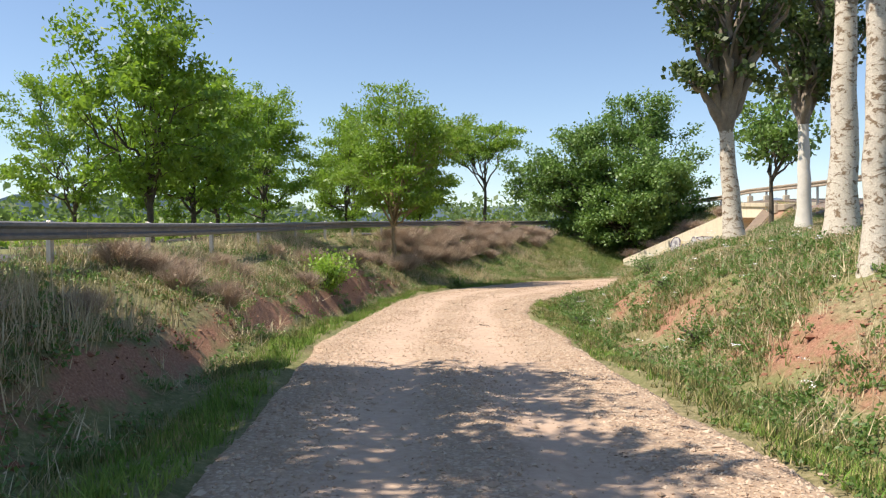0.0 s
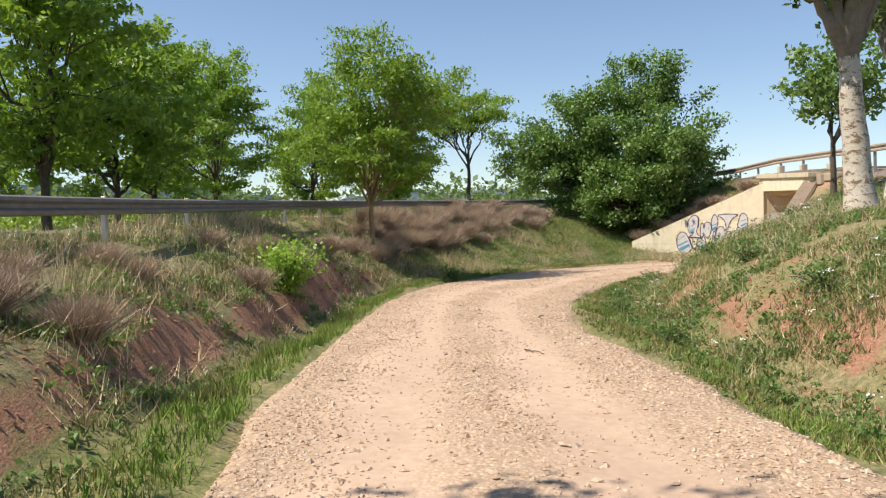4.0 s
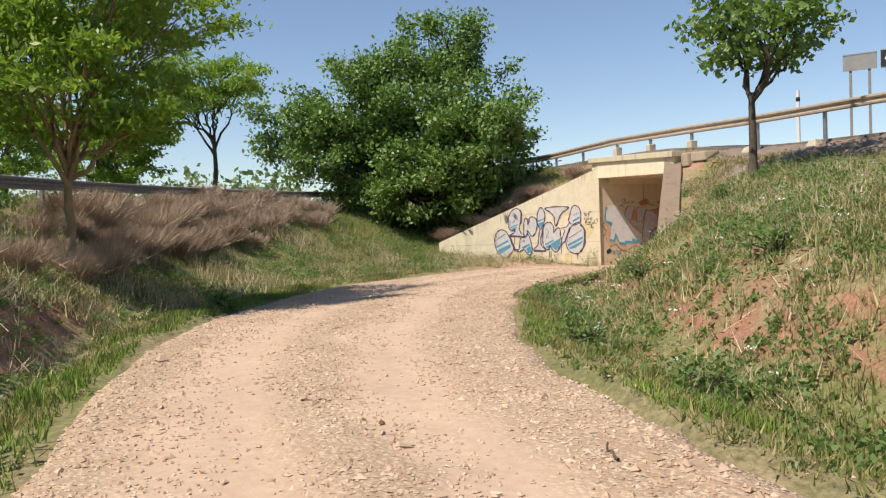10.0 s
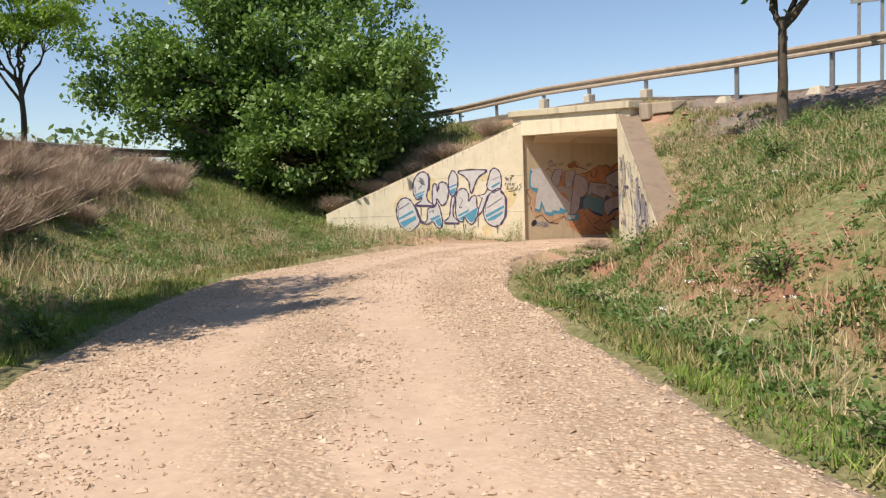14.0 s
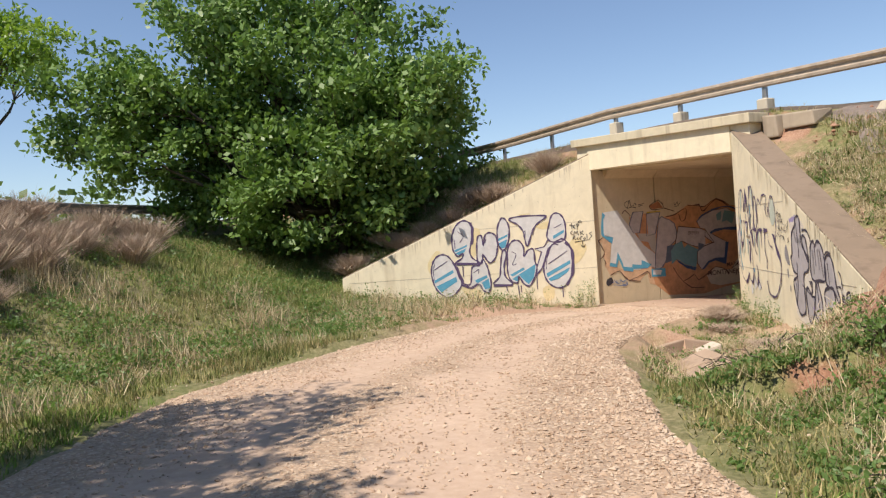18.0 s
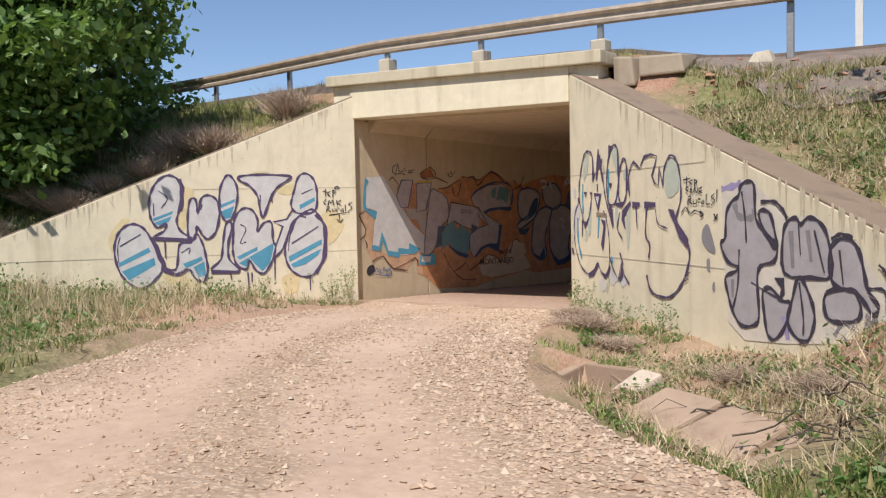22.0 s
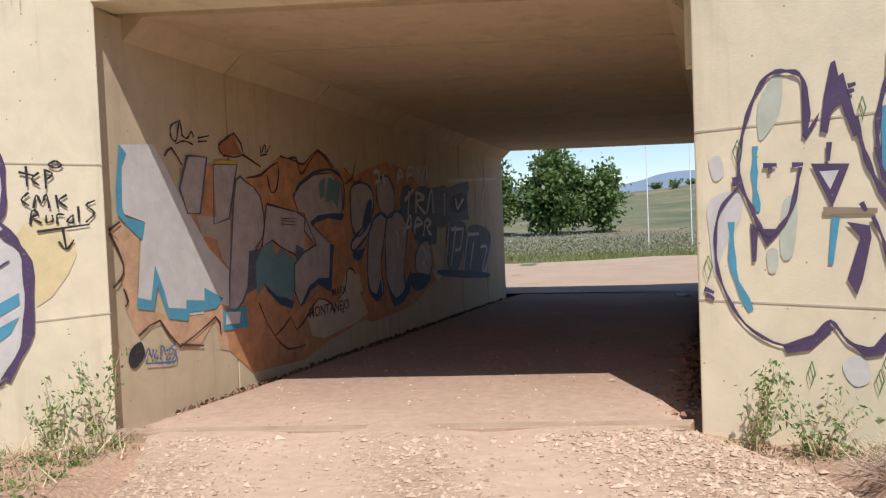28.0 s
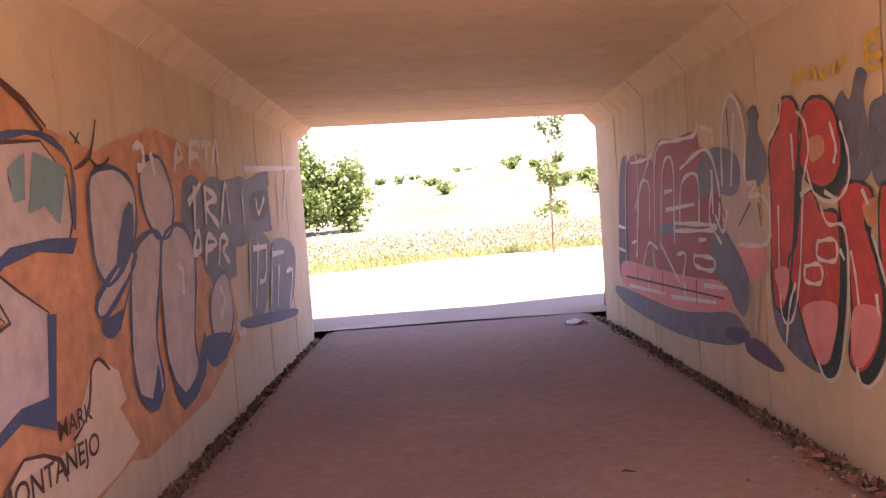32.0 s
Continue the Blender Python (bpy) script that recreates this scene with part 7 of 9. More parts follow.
ribbon(g, WR, [(0.06, 0.8), (0.14, 0.77)], P_purple, 0.035, 3, False, 1)
ribbon(g, WR, [(0.07, 0.75), (0.14, 0.72)], P_purple, 0.035, 3, False, 1)
ribbon(g, WR, [(0.31, 1.64), (0.37, 1.65)], P_purple, 0.035, 3, False, 1)
ribbon(g, WR, [(0.31, 1.61), (0.37, 1.61)], P_purple, 0.035, 3, False, 1)
ribbon(g, WR, [(1.15, 2.23), (1.2, 2.24)], P_purple, 0.035, 3, False, 1)
ribbon(g, WR, [(1.15, 2.19), (1.19, 2.2)], P_purple, 0.035, 3, False, 1)
ribbon(g, WR, [(0.97, 1.38), (1.32, 1.37)], P_mud, 0.05, 2, False, 4)
ribbon(g, WR, [(0.36, 1.94), (0.38, 1.85), (0.35, 1.76), (0.32, 1.86)], P_green, 0.012, 3, True, 1)
ribbon(g, WR, [(1.24, 2.15), (1.26, 2.07), (1.24, 1.99), (1.22, 2.08)], P_green, 0.012, 3, True, 1)
ribbon(g, WR, [(0.1, 1.06), (0.13, 0.97), (0.09, 0.87), (0.06, 0.97)], P_green, 0.012, 3, True, 1)
ribbon(g, WR, [(0.87, 0.3), (0.89, 0.21), (0.86, 0.12), (0.84, 0.21)], P_green, 0.012, 3, True, 1)
ribbon(g, WR, [(1.32, 0.29), (1.34, 0.21), (1.31, 0.12), (1.29, 0.21)], P_green, 0.012, 3, True, 1)
ribbon(g, WR, [(2.01, 1.82), (2.03, 1.74), (2.01, 1.66), (1.99, 1.74)], P_green, 0.012, 3, True, 1)
ribbon(g, WR, [(1.37, 0.41), (1.39, 0.33), (1.37, 0.24), (1.34, 0.33)], P_green, 0.012, 3, True, 1)
ribbon(g, WR, [(2.03, 1.64), (2.01, 1.95), (2.15, 2.14), (2.32, 2.03), (2.45, 2.19), (2.78, 2.17), (2.65, 1.91), (2.81, 1.76), (2.84, 2.01), (2.93, 1.75)], P_purple, 0.036, 3, False, 2)
ribbon(g, WR, [(2.93, 1.75), (2.96, 1.97), (3.08, 2.14), (3.22, 2.12), (3.33, 1.94), (3.36, 1.59), (3.24, 1.31)], P_purple, 0.036, 3, False, 4)
ribbon(g, WR, [(2.49, 0.5), (2.61, 0.28), (2.93, 0.22), (3.17, 0.28), (3.4, 0.48), (3.54, 0.76), (3.52, 0.97), (3.32, 1.14), (3.19, 1.35)], P_purple, 0.045, 3, False, 4)
fill(g, WR, [(3.05, 1.44), (3.19, 1.42), (3.3, 1.24), (3.53, 1.04), (3.51, 0.91), (3.32, 1.05), (3.21, 1.23)], P_purple, 3, 1)
ribbon(g, WR, [(2.11, 1.51), (2.32, 1.51)], P_purple, 0.08, 3, False, 4)
ribbon(g, WR, [(2.21, 1.5), (2.24, 1.16)], P_purple, 0.035, 3, False, 4)
ribbon(g, WR, [(2.44, 1.5), (2.74, 1.5)], P_purple, 0.09, 3, False, 4)
ribbon(g, WR, [(2.51, 1.5), (2.47, 1.09), (2.58, 0.94), (2.55, 0.75)], P_purple, 0.04, 3, False, 4)
ribbon(g, WR, [(2.74, 1.43), (2.8, 1.24), (3.04, 1.17)], P_purple, 0.025, 3, False, 4)
ribbon(g, WR, [(1.73, 1.4), (1.66, 1.16), (1.81, 1.0)], P_purple, 0.03, 3, False, 4)
ribbon(g, WR, [(3.47, 0.55), (3.56, 0.61)], P_purple, 0.02, 3, False, 4)
ribbon(g, WR, [(3.44, 0.48), (3.53, 0.52)], P_purple, 0.02, 3, False, 4)
fill(g, WR, [(2.96, 1.93), (3.08, 2.09), (3.25, 2.04), (3.32, 1.73), (3.13, 1.59), (2.99, 1.66)], P_pale, 0, 3)
fill(g, WR, [(3.84, 1.18), (3.94, 1.23), (4.04, 1.05), (4.09, 0.88), (3.93, 0.91), (3.81, 1.04)], P_grey, 0, 4)
fill(g, WR, [(3.91, 0.78), (3.97, 0.8), (3.98, 0.65), (3.92, 0.66)], P_grey, 0, 3)
fill(g, WR, [(4.03, 0.49), (4.07, 0.52), (4.08, 0.41), (4.03, 0.41)], P_grey, 0, 3)
g = thing("graffiti", "silver and black bubble letters low on the wing wall", "graffiti")
fill(g, WR, [(4.22, 1.7), (4.71, 1.75), (4.94, 1.63), (5.32, 1.32), (5.77, 1.34), (6.04, 1.14), (6.35, 1.0), (6.59, 0.73), (7.04, 0.52), (7.05, 0.24), (6.44, 0.1), (5.32, -0.06), (4.65, -0.12), (4.34, 0.06), (4.25, 0.93)], P_haze, 0, 1)
fill(g, WR, [(4.3, 1.08), (4.32, 1.37), (4.43, 1.51), (4.55, 1.57), (4.59, 1.69), (4.71, 1.73), (4.83, 1.68), (4.86, 1.3), (5.05, 1.13), (5.21, 1.0), (5.16, 0.83), (4.94, 0.77), (4.88, 0.61), (4.91, 0.2), (4.82, 0.08), (4.59, 0.05), (4.43, 0.21), (4.34, 0.42), (4.3, 0.6), (4.47, 0.67), (4.55, 0.73), (4.34, 0.79), (4.21, 1.0)], P_silver, 1, 3)
ribbon(g, WR, [(4.3, 1.08), (4.32, 1.37), (4.43, 1.51), (4.55, 1.57), (4.59, 1.69), (4.71, 1.73), (4.83, 1.68), (4.86, 1.3), (5.05, 1.13), (5.21, 1.0), (5.16, 0.83), (4.94, 0.77), (4.88, 0.61), (4.91, 0.2), (4.82, 0.08), (4.59, 0.05), (4.43, 0.21), (4.34, 0.42), (4.3, 0.6), (4.47, 0.67), (4.55, 0.73), (4.34, 0.79), (4.21, 1.0)], P_ink, 0.05, 3, True, 3)
fill(g, WR, [(4.91, 1.37), (5.0, 1.4), (5.11, 1.34), (5.19, 1.1), (5.21, 0.97), (5.11, 1.03), (4.97, 1.2)], P_silver, 1, 3)
ribbon(g, WR, [(4.91, 1.37), (5.0, 1.4), (5.11, 1.34), (5.19, 1.1), (5.21, 0.97), (5.11, 1.03), (4.97, 1.2)], P_ink, 0.05, 3, True, 3)
fill(g, WR, [(5.32, 0.71), (5.3, 1.11), (5.37, 1.27), (5.5, 1.31), (5.57, 1.24), (5.67, 1.31), (5.82, 1.28), (5.95, 1.12), (6.0, 0.73), (5.72, 0.69)], P_silver, 1, 3)
ribbon(g, WR, [(5.32, 0.71), (5.3, 1.11), (5.37, 1.27), (5.5, 1.31), (5.57, 1.24), (5.67, 1.31), (5.82, 1.28), (5.95, 1.12), (6.0, 0.73), (5.72, 0.69)], P_ink, 0.05, 3, True, 3)
fill(g, WR, [(5.37, 0.18), (5.45, 0.46), (5.53, 0.68), (5.62, 0.63), (5.74, 0.42), (5.77, 0.23), (5.68, 0.03), (5.53, 0.02)], P_silver, 1, 3)
ribbon(g, WR, [(5.37, 0.18), (5.45, 0.46), (5.53, 0.68), (5.62, 0.63), (5.74, 0.42), (5.77, 0.23), (5.68, 0.03), (5.53, 0.02)], P_ink, 0.05, 3, True, 3)
fill(g, WR, [(5.0, 0.21), (4.97, 0.48), (5.11, 0.53), (5.27, 0.41), (5.42, 0.39), (5.32, 0.11), (5.16, -0.04), (5.05, 0.01)], P_silver, 1, 3)
ribbon(g, WR, [(5.0, 0.21), (4.97, 0.48), (5.11, 0.53), (5.27, 0.41), (5.42, 0.39), (5.32, 0.11), (5.16, -0.04), (5.05, 0.01)], P_ink, 0.05, 3, True, 3)
fill(g, WR, [(6.0, 0.69), (5.98, 0.97), (6.07, 1.08), (6.22, 1.11), (6.35, 1.0), (6.42, 0.78), (6.47, 0.61), (6.59, 0.48), (6.53, 0.39), (6.43, 0.49), (6.31, 0.6), (6.14, 0.61)], P_silver, 1, 3)
ribbon(g, WR, [(6.0, 0.69), (5.98, 0.97), (6.07, 1.08), (6.22, 1.11), (6.35, 1.0), (6.42, 0.78), (6.47, 0.61), (6.59, 0.48), (6.53, 0.39), (6.43, 0.49), (6.31, 0.6), (6.14, 0.61)], P_ink, 0.05, 3, True, 3)
fill(g, WR, [(5.93, 0.55), (6.27, 0.61), (6.37, 0.49), (6.35, 0.33), (6.09, 0.27), (5.93, 0.32)], P_silver, 1, 3)
ribbon(g, WR, [(5.93, 0.55), (6.27, 0.61), (6.37, 0.49), (6.35, 0.33), (6.09, 0.27), (5.93, 0.32)], P_ink, 0.05, 3, True, 3)
fill(g, WR, [(6.71, 0.49), (6.76, 0.51), (6.83, 0.34), (6.84, 0.21), (6.77, 0.22)], P_silver, 1, 3)
ribbon(g, WR, [(6.71, 0.49), (6.76, 0.51), (6.83, 0.34), (6.84, 0.21), (6.77, 0.22)], P_ink, 0.05, 3, True, 3)
fill(g, WR, [(6.86, 0.51), (6.96, 0.6), (7.03, 0.53), (7.06, 0.37), (6.97, 0.23), (6.89, 0.26)], P_silver, 1, 3)
ribbon(g, WR, [(6.86, 0.51), (6.96, 0.6), (7.03, 0.53), (7.06, 0.37), (6.97, 0.23), (6.89, 0.26)], P_ink, 0.05, 3, True, 3)
ribbon(g, WR, [(4.61, 1.62), (4.67, 1.3), (4.69, 1.02)], P_ink, 0.035, 3, False, 4)
ribbon(g, WR, [(4.56, 0.94), (4.53, 0.51), (4.43, 0.21)], P_ink, 0.035, 3, False, 4)
ribbon(g, WR, [(4.94, 1.49), (5.16, 1.49), (5.3, 1.4), (5.37, 1.3)], P_ink, 0.045, 3, False, 4)
ribbon(g, WR, [(5.54, 1.24), (5.57, 0.92)], P_ink, 0.02, 3, False, 4)
ribbon(g, WR, [(5.77, 1.18), (5.91, 0.75)], P_ink, 0.025, 3, False, 4)
ribbon(g, WR, [(5.55, 0.63), (5.61, 0.28), (5.61, 0.08)], P_ink, 0.03, 3, False, 4)
ribbon(g, WR, [(6.0, 1.1), (6.13, 1.15), (6.28, 1.12)], P_ink, 0.04, 3, False, 4)
ribbon(g, WR, [(6.11, 0.99), (6.16, 0.65)], P_ink, 0.025, 3, False, 4)
ribbon(g, WR, [(6.59, 0.87), (6.67, 0.8), (6.71, 0.63)], P_ink, 0.035, 3, False, 4)
ribbon(g, WR, [(6.47, 0.64), (6.66, 0.63), (6.69, 0.4)], P_ink, 0.03, 3, False, 4)
ribbon(g, WR, [(4.77, 0.57), (5.21, 0.43), (5.42, 0.39)], P_ink, 0.02, 3, False, 4)
fill(g, WR, [(5.16, 0.65), (5.32, 0.66), (5.33, 0.48), (5.23, 0.39), (5.27, 0.54)], P_ink, 3, 1)
ribbon(g, WR, [(4.47, 1.48), (4.55, 1.33), (4.77, 1.31), (4.83, 1.4)], P_grey, 0.09, 2, False, 4)
ribbon(g, WR, [(6.05, 0.13), (6.14, 0.27), (6.27, 0.25), (6.34, 0.15), (6.25, 0.08), (6.16, 0.11)], P_grey, 0.06, 2, False, 4)
ribbon(g, WR, [(5.42, 1.17), (5.45, 0.78)], P_grey, 0.07, 2, False, 4)
ribbon(g, WR, [(5.67, 1.18), (5.72, 0.86)], P_grey, 0.06, 2, False, 4)
ribbon(g, WR, [(4.43, 0.58), (4.43, 0.36)], P_grey, 0.06, 2, False, 4)
ribbon(g, WR, [(6.43, 0.37), (6.56, 0.33), (6.43, 0.29)], P_grey, 0.07, 2, False, 4)
ribbon(g, WR, [(4.22, 1.66), (4.47, 1.69), (4.59, 1.72)], P_violet, 0.09, 1, False, 4)
ribbon(g, WR, [(5.32, 0.24), (5.37, -0.01)], P_violet, 0.09, 1, False, 4)
ribbon(g, WR, [(6.9, 0.43), (6.97, 0.27)], P_violet, 0.09, 1, False, 4)
g = thing("graffiti_tag", "black marker tag of three words above a wavy arrow", "graffiti")
ribbon(g, WR, [(3.42, 1.81), (3.58, 1.82)], P_black, 0.02, 3, False, 3)
ribbon(g, WR, [(3.5, 1.85), (3.49, 1.72)], P_black, 0.02, 3, False, 3)
ribbon(g, WR, [(3.63, 1.8), (3.56, 1.78), (3.62, 1.74)], P_black, 0.02, 3, False, 3)
ribbon(g, WR, [(3.67, 1.81), (3.67, 1.7)], P_black, 0.02, 3, False, 3)
ribbon(g, WR, [(3.67, 1.8), (3.73, 1.78), (3.68, 1.75)], P_black, 0.02, 3, False, 3)
ribbon(g, WR, [(3.54, 1.72), (3.47, 1.69), (3.54, 1.65)], P_black, 0.02, 3, False, 3)
ribbon(g, WR, [(3.57, 1.63), (3.59, 1.7), (3.63, 1.64), (3.69, 1.7), (3.71, 1.63)], P_black, 0.02, 3, False, 3)
ribbon(g, WR, [(3.74, 1.7), (3.75, 1.62)], P_black, 0.02, 3, False, 3)
ribbon(g, WR, [(3.83, 1.7), (3.76, 1.67), (3.84, 1.62)], P_black, 0.02, 3, False, 3)
ribbon(g, WR, [(3.52, 1.48), (3.54, 1.59), (3.6, 1.57), (3.54, 1.54), (3.62, 1.49)], P_black, 0.02, 3, False, 3)
ribbon(g, WR, [(3.64, 1.56), (3.65, 1.5), (3.71, 1.5), (3.71, 1.55)], P_black, 0.02, 3, False, 3)
ribbon(g, WR, [(3.75, 1.5), (3.75, 1.55), (3.81, 1.55)], P_black, 0.02, 3, False, 3)
ribbon(g, WR, [(3.86, 1.54), (3.82, 1.5), (3.87, 1.5), (3.87, 1.54)], P_black, 0.02, 3, False, 3)
ribbon(g, WR, [(3.92, 1.61), (3.92, 1.49), (4.0, 1.49)], P_black, 0.02, 3, False, 3)
ribbon(g, WR, [(4.09, 1.61), (4.02, 1.57), (4.09, 1.53), (4.02, 1.47)], P_black, 0.02, 3, False, 3)
ribbon(g, WR, [(4.14, 1.66), (4.13, 1.51)], P_black, 0.02, 3, False, 3)
ribbon(g, WR, [(3.37, 1.38), (3.47, 1.45), (3.58, 1.37), (3.68, 1.41), (3.84, 1.36)], P_black, 0.02, 3, False, 3)
ribbon(g, WR, [(3.78, 1.4), (3.86, 1.36), (3.78, 1.32)], P_black, 0.02, 3, False, 3)
ribbon(g, WR, [(4.07, 1.36), (4.15, 1.28)], P_black, 0.02, 3, False, 3)
ribbon(g, WR, [(4.15, 1.36), (4.07, 1.27)], P_black, 0.02, 3, False, 3)
g = thing("graffiti", "large white, orange and teal graffiti letters on the tunnel wall", "graffiti")
fill(g, TL, [(0.14, 1.45), (0.29, 1.53), (0.55, 1.39), (0.47, 0.73), (0.85, 0.59), (1.17, 0.51), (1.49, 0.68), (1.9, 0.62), (2.34, 0.37), (2.29, -0.04), (1.73, 0.09), (1.67, 0.44), (1.38, 0.18), (1.06, 0.23), (0.77, 0.54), (0.46, 0.43), (0.3, 0.73), (0.35, 0.85), (0.26, 0.99), (0.31, 1.11), (0.26, 1.37)], P_peach, 0, 1)
fill(g, TL, [(1.19, 2.08), (1.63, 1.96), (2.4, 2.02), (2.7, 2.06), (3.16, 2.32), (3.53, 2.27), (3.74, 2.26), (4.16, 2.47), (4.61, 2.26), (5.3, 2.15), (6.23, 2.24), (5.92, 0.02), (5.0, -0.11), (4.23, -0.21), (3.56, -0.35), (2.35, -0.29), (1.91, 0.05), (1.79, 0.63), (1.55, 1.24), (1.24, 1.71)], P_orange, 0, 1)
fill(g, TL, [(4.96, 2.06), (5.66, 2.26), (6.44, 2.43), (7.34, 2.36), (8.15, 2.01), (8.73, 0.29), (7.33, -0.08), (5.73, -0.14), (4.86, 0.1), (4.57, 0.4)], P_orange, 0, 1)
fill(g, TL, [(0.35, 2.25), (0.81, 2.29), (1.24, 1.71), (1.61, 1.23), (1.97, 0.95), (1.95, 0.54), (1.49, 0.68), (1.47, 0.52), (0.9, 0.55), (0.81, 0.78), (0.74, 1.09), (0.67, 0.7), (0.47, 0.73), (0.57, 1.36), (0.63, 1.52), (0.29, 1.62)], P_white, 1, 1)
fill(g, TL, [(0.33, 2.26), (0.42, 2.17), (0.35, 2.05), (0.33, 1.67), (0.36, 1.57), (0.63, 1.52), (0.58, 1.34), (0.39, 1.48), (0.26, 1.6), (0.26, 1.84)], P_blue, 2, 1)
fill(g, TL, [(0.47, 0.8), (0.66, 0.75), (0.74, 1.09), (0.85, 0.84), (0.91, 0.65), (1.18, 0.61), (1.19, 0.7), (1.49, 0.66), (1.5, 0.8), (1.83, 0.65), (1.68, 0.55), (1.23, 0.56), (1.2, 0.48), (0.9, 0.54), (0.76, 0.88), (0.69, 0.65), (0.46, 0.69)], P_blue, 2, 1)
fill(g, TL, [(1.81, 0.52), (2.27, 0.51), (2.28, 0.26), (1.8, 0.29)], P_blue, 2, 1)
fill(g, TL, [(1.87, 0.49), (2.15, 0.46), (2.11, 0.33), (1.85, 0.35)], P_white, 3, 1)
fill(g, TL, [(1.32, 2.21), (1.65, 2.21), (1.49, 1.6), (1.28, 1.6), (1.17, 1.86)], P_lilac, 1, 1)
ribbon(g, TL, [(1.32, 2.21), (1.65, 2.21), (1.49, 1.6), (1.28, 1.6), (1.17, 1.86)], P_slate, 0.03, 3, True, 1)
fill(g, TL, [(1.64, 2.15), (1.76, 2.14), (1.78, 1.52), (1.69, 1.46), (1.56, 1.62)], P_orange, 2, 1)
fill(g, TL, [(1.76, 2.14), (2.21, 2.16), (2.01, 1.54), (1.72, 1.48)], P_lilac, 1, 1)
ribbon(g, TL, [(1.76, 2.14), (2.21, 2.16), (2.01, 1.54), (1.72, 1.48)], P_slate, 0.03, 3, True, 1)
ribbon(g, TL, [(1.77, 2.17), (2.23, 2.19)], P_ochre, 0.04, 3, False, 2)
fill(g, TL, [(1.43, 1.58), (2.03, 1.54), (2.01, 1.26), (1.76, 1.31), (1.5, 1.36)], P_cream, 2, 1)
fill(g, TL, [(1.76, 1.31), (2.01, 1.26), (1.99, 0.95), (1.84, 1.09)], P_cream, 2, 1)
fill(g, TL, [(2.18, 1.98), (2.37, 1.97), (2.67, 1.8), (2.72, 1.37), (2.52, 1.18), (2.45, 0.96), (2.2, 0.57), (1.94, 0.52), (2.04, 1.3)], P_lilac, 1, 2)
ribbon(g, TL, [(2.18, 1.98), (2.37, 1.97), (2.67, 1.8), (2.72, 1.37), (2.52, 1.18), (2.45, 0.96), (2.2, 0.57), (1.94, 0.52), (2.04, 1.3)], P_slate, 0.03, 3, True, 2)
fill(g, TL, [(2.8, 1.71), (3.51, 1.61), (3.73, 1.53), (4.0, 1.16), (3.49, 1.03), (3.13, 1.15), (2.89, 1.26), (2.65, 1.18)], P_lilac, 1, 1)
ribbon(g, TL, [(2.8, 1.71), (3.51, 1.61), (3.73, 1.53), (4.0, 1.16), (3.49, 1.03), (3.13, 1.15), (2.89, 1.26), (2.65, 1.18)], P_brown, 0.03, 3, True, 1)
ribbon(g, TL, [(3.12, 1.53), (3.5, 1.52)], P_brown, 0.012, 3, False, 2)
ribbon(g, TL, [(3.12, 1.5), (3.49, 1.48)], P_brown, 0.012, 3, False, 2)
ribbon(g, TL, [(3.11, 1.46), (3.49, 1.44)], P_brown, 0.012, 3, False, 2)
fill(g, TL, [(2.5, 1.0), (2.65, 1.18), (2.89, 1.26), (2.95, 1.06), (3.08, 1.16), (3.43, 0.98), (3.32, 0.46), (2.96, 0.56), (2.69, 0.74), (2.5, 0.6)], P_teal, 3, 1)
fill(g, TL, [(2.65, 0.75), (2.96, 0.55), (3.34, 0.45), (3.28, 0.36), (3.0, 0.45), (2.74, 0.63)], P_navy, 4, 1)
fill(g, TL, [(2.38, 1.15), (2.69, 1.18), (2.55, 0.71), (2.29, 0.65)], P_slate, 2, 1)
fill(g, TL, [(3.44, 1.81), (3.63, 1.97), (4.01, 2.12), (4.52, 2.17), (4.82, 1.97), (4.84, 1.68), (4.76, 1.55), (4.52, 1.58), (4.07, 1.55), (3.87, 1.46), (4.11, 1.32), (4.42, 1.16), (4.34, 0.66), (4.02, 0.68), (3.75, 0.6), (3.51, 0.37), (3.37, 0.57), (3.39, 0.93), (3.66, 1.07), (3.95, 1.17), (3.69, 1.35), (3.72, 1.58), (3.55, 1.61)], P_lilac, 2, 1)
ribbon(g, TL, [(3.44, 1.81), (3.63, 1.97), (4.01, 2.12), (4.52, 2.17), (4.82, 1.97), (4.84, 1.68), (4.76, 1.55), (4.52, 1.58), (4.07, 1.55), (3.87, 1.46), (4.11, 1.32), (4.42, 1.16), (4.34, 0.66), (4.02, 0.68), (3.75, 0.6), (3.51, 0.37), (3.37, 0.57), (3.39, 0.93), (3.66, 1.07), (3.95, 1.17), (3.69, 1.35), (3.72, 1.58), (3.55, 1.61)], P_brown, 0.025, 3, True, 1)
fill(g, TL, [(3.86, 1.47), (4.07, 1.56), (4.52, 1.59), (4.89, 1.58), (4.8, 1.48), (4.36, 1.52), (4.0, 1.46), (3.91, 1.41)], P_navy, 3, 1)
fill(g, TL, [(4.4, 1.15), (4.51, 1.14), (4.37, 0.47), (4.01, 0.61), (3.79, 0.55), (3.61, 0.39), (3.52, 0.37), (3.75, 0.6), (4.03, 0.69), (4.32, 0.68)], P_navy, 3, 1)
ribbon(g, TL, [(3.44, 1.81), (3.63, 1.98), (4.01, 2.14), (4.53, 2.21), (4.89, 2.05), (4.86, 1.63)], P_navy, 0.05, 3, False, 3)
fill(g, TL, [(4.13, 1.99), (4.32, 2.09), (4.28, 1.82), (4.15, 1.8)], P_teal, 4, 1)
fill(g, TL, [(4.42, 2.1), (4.81, 2.03), (4.67, 1.67), (4.49, 1.79), (4.3, 1.74)], P_teal, 4, 1)
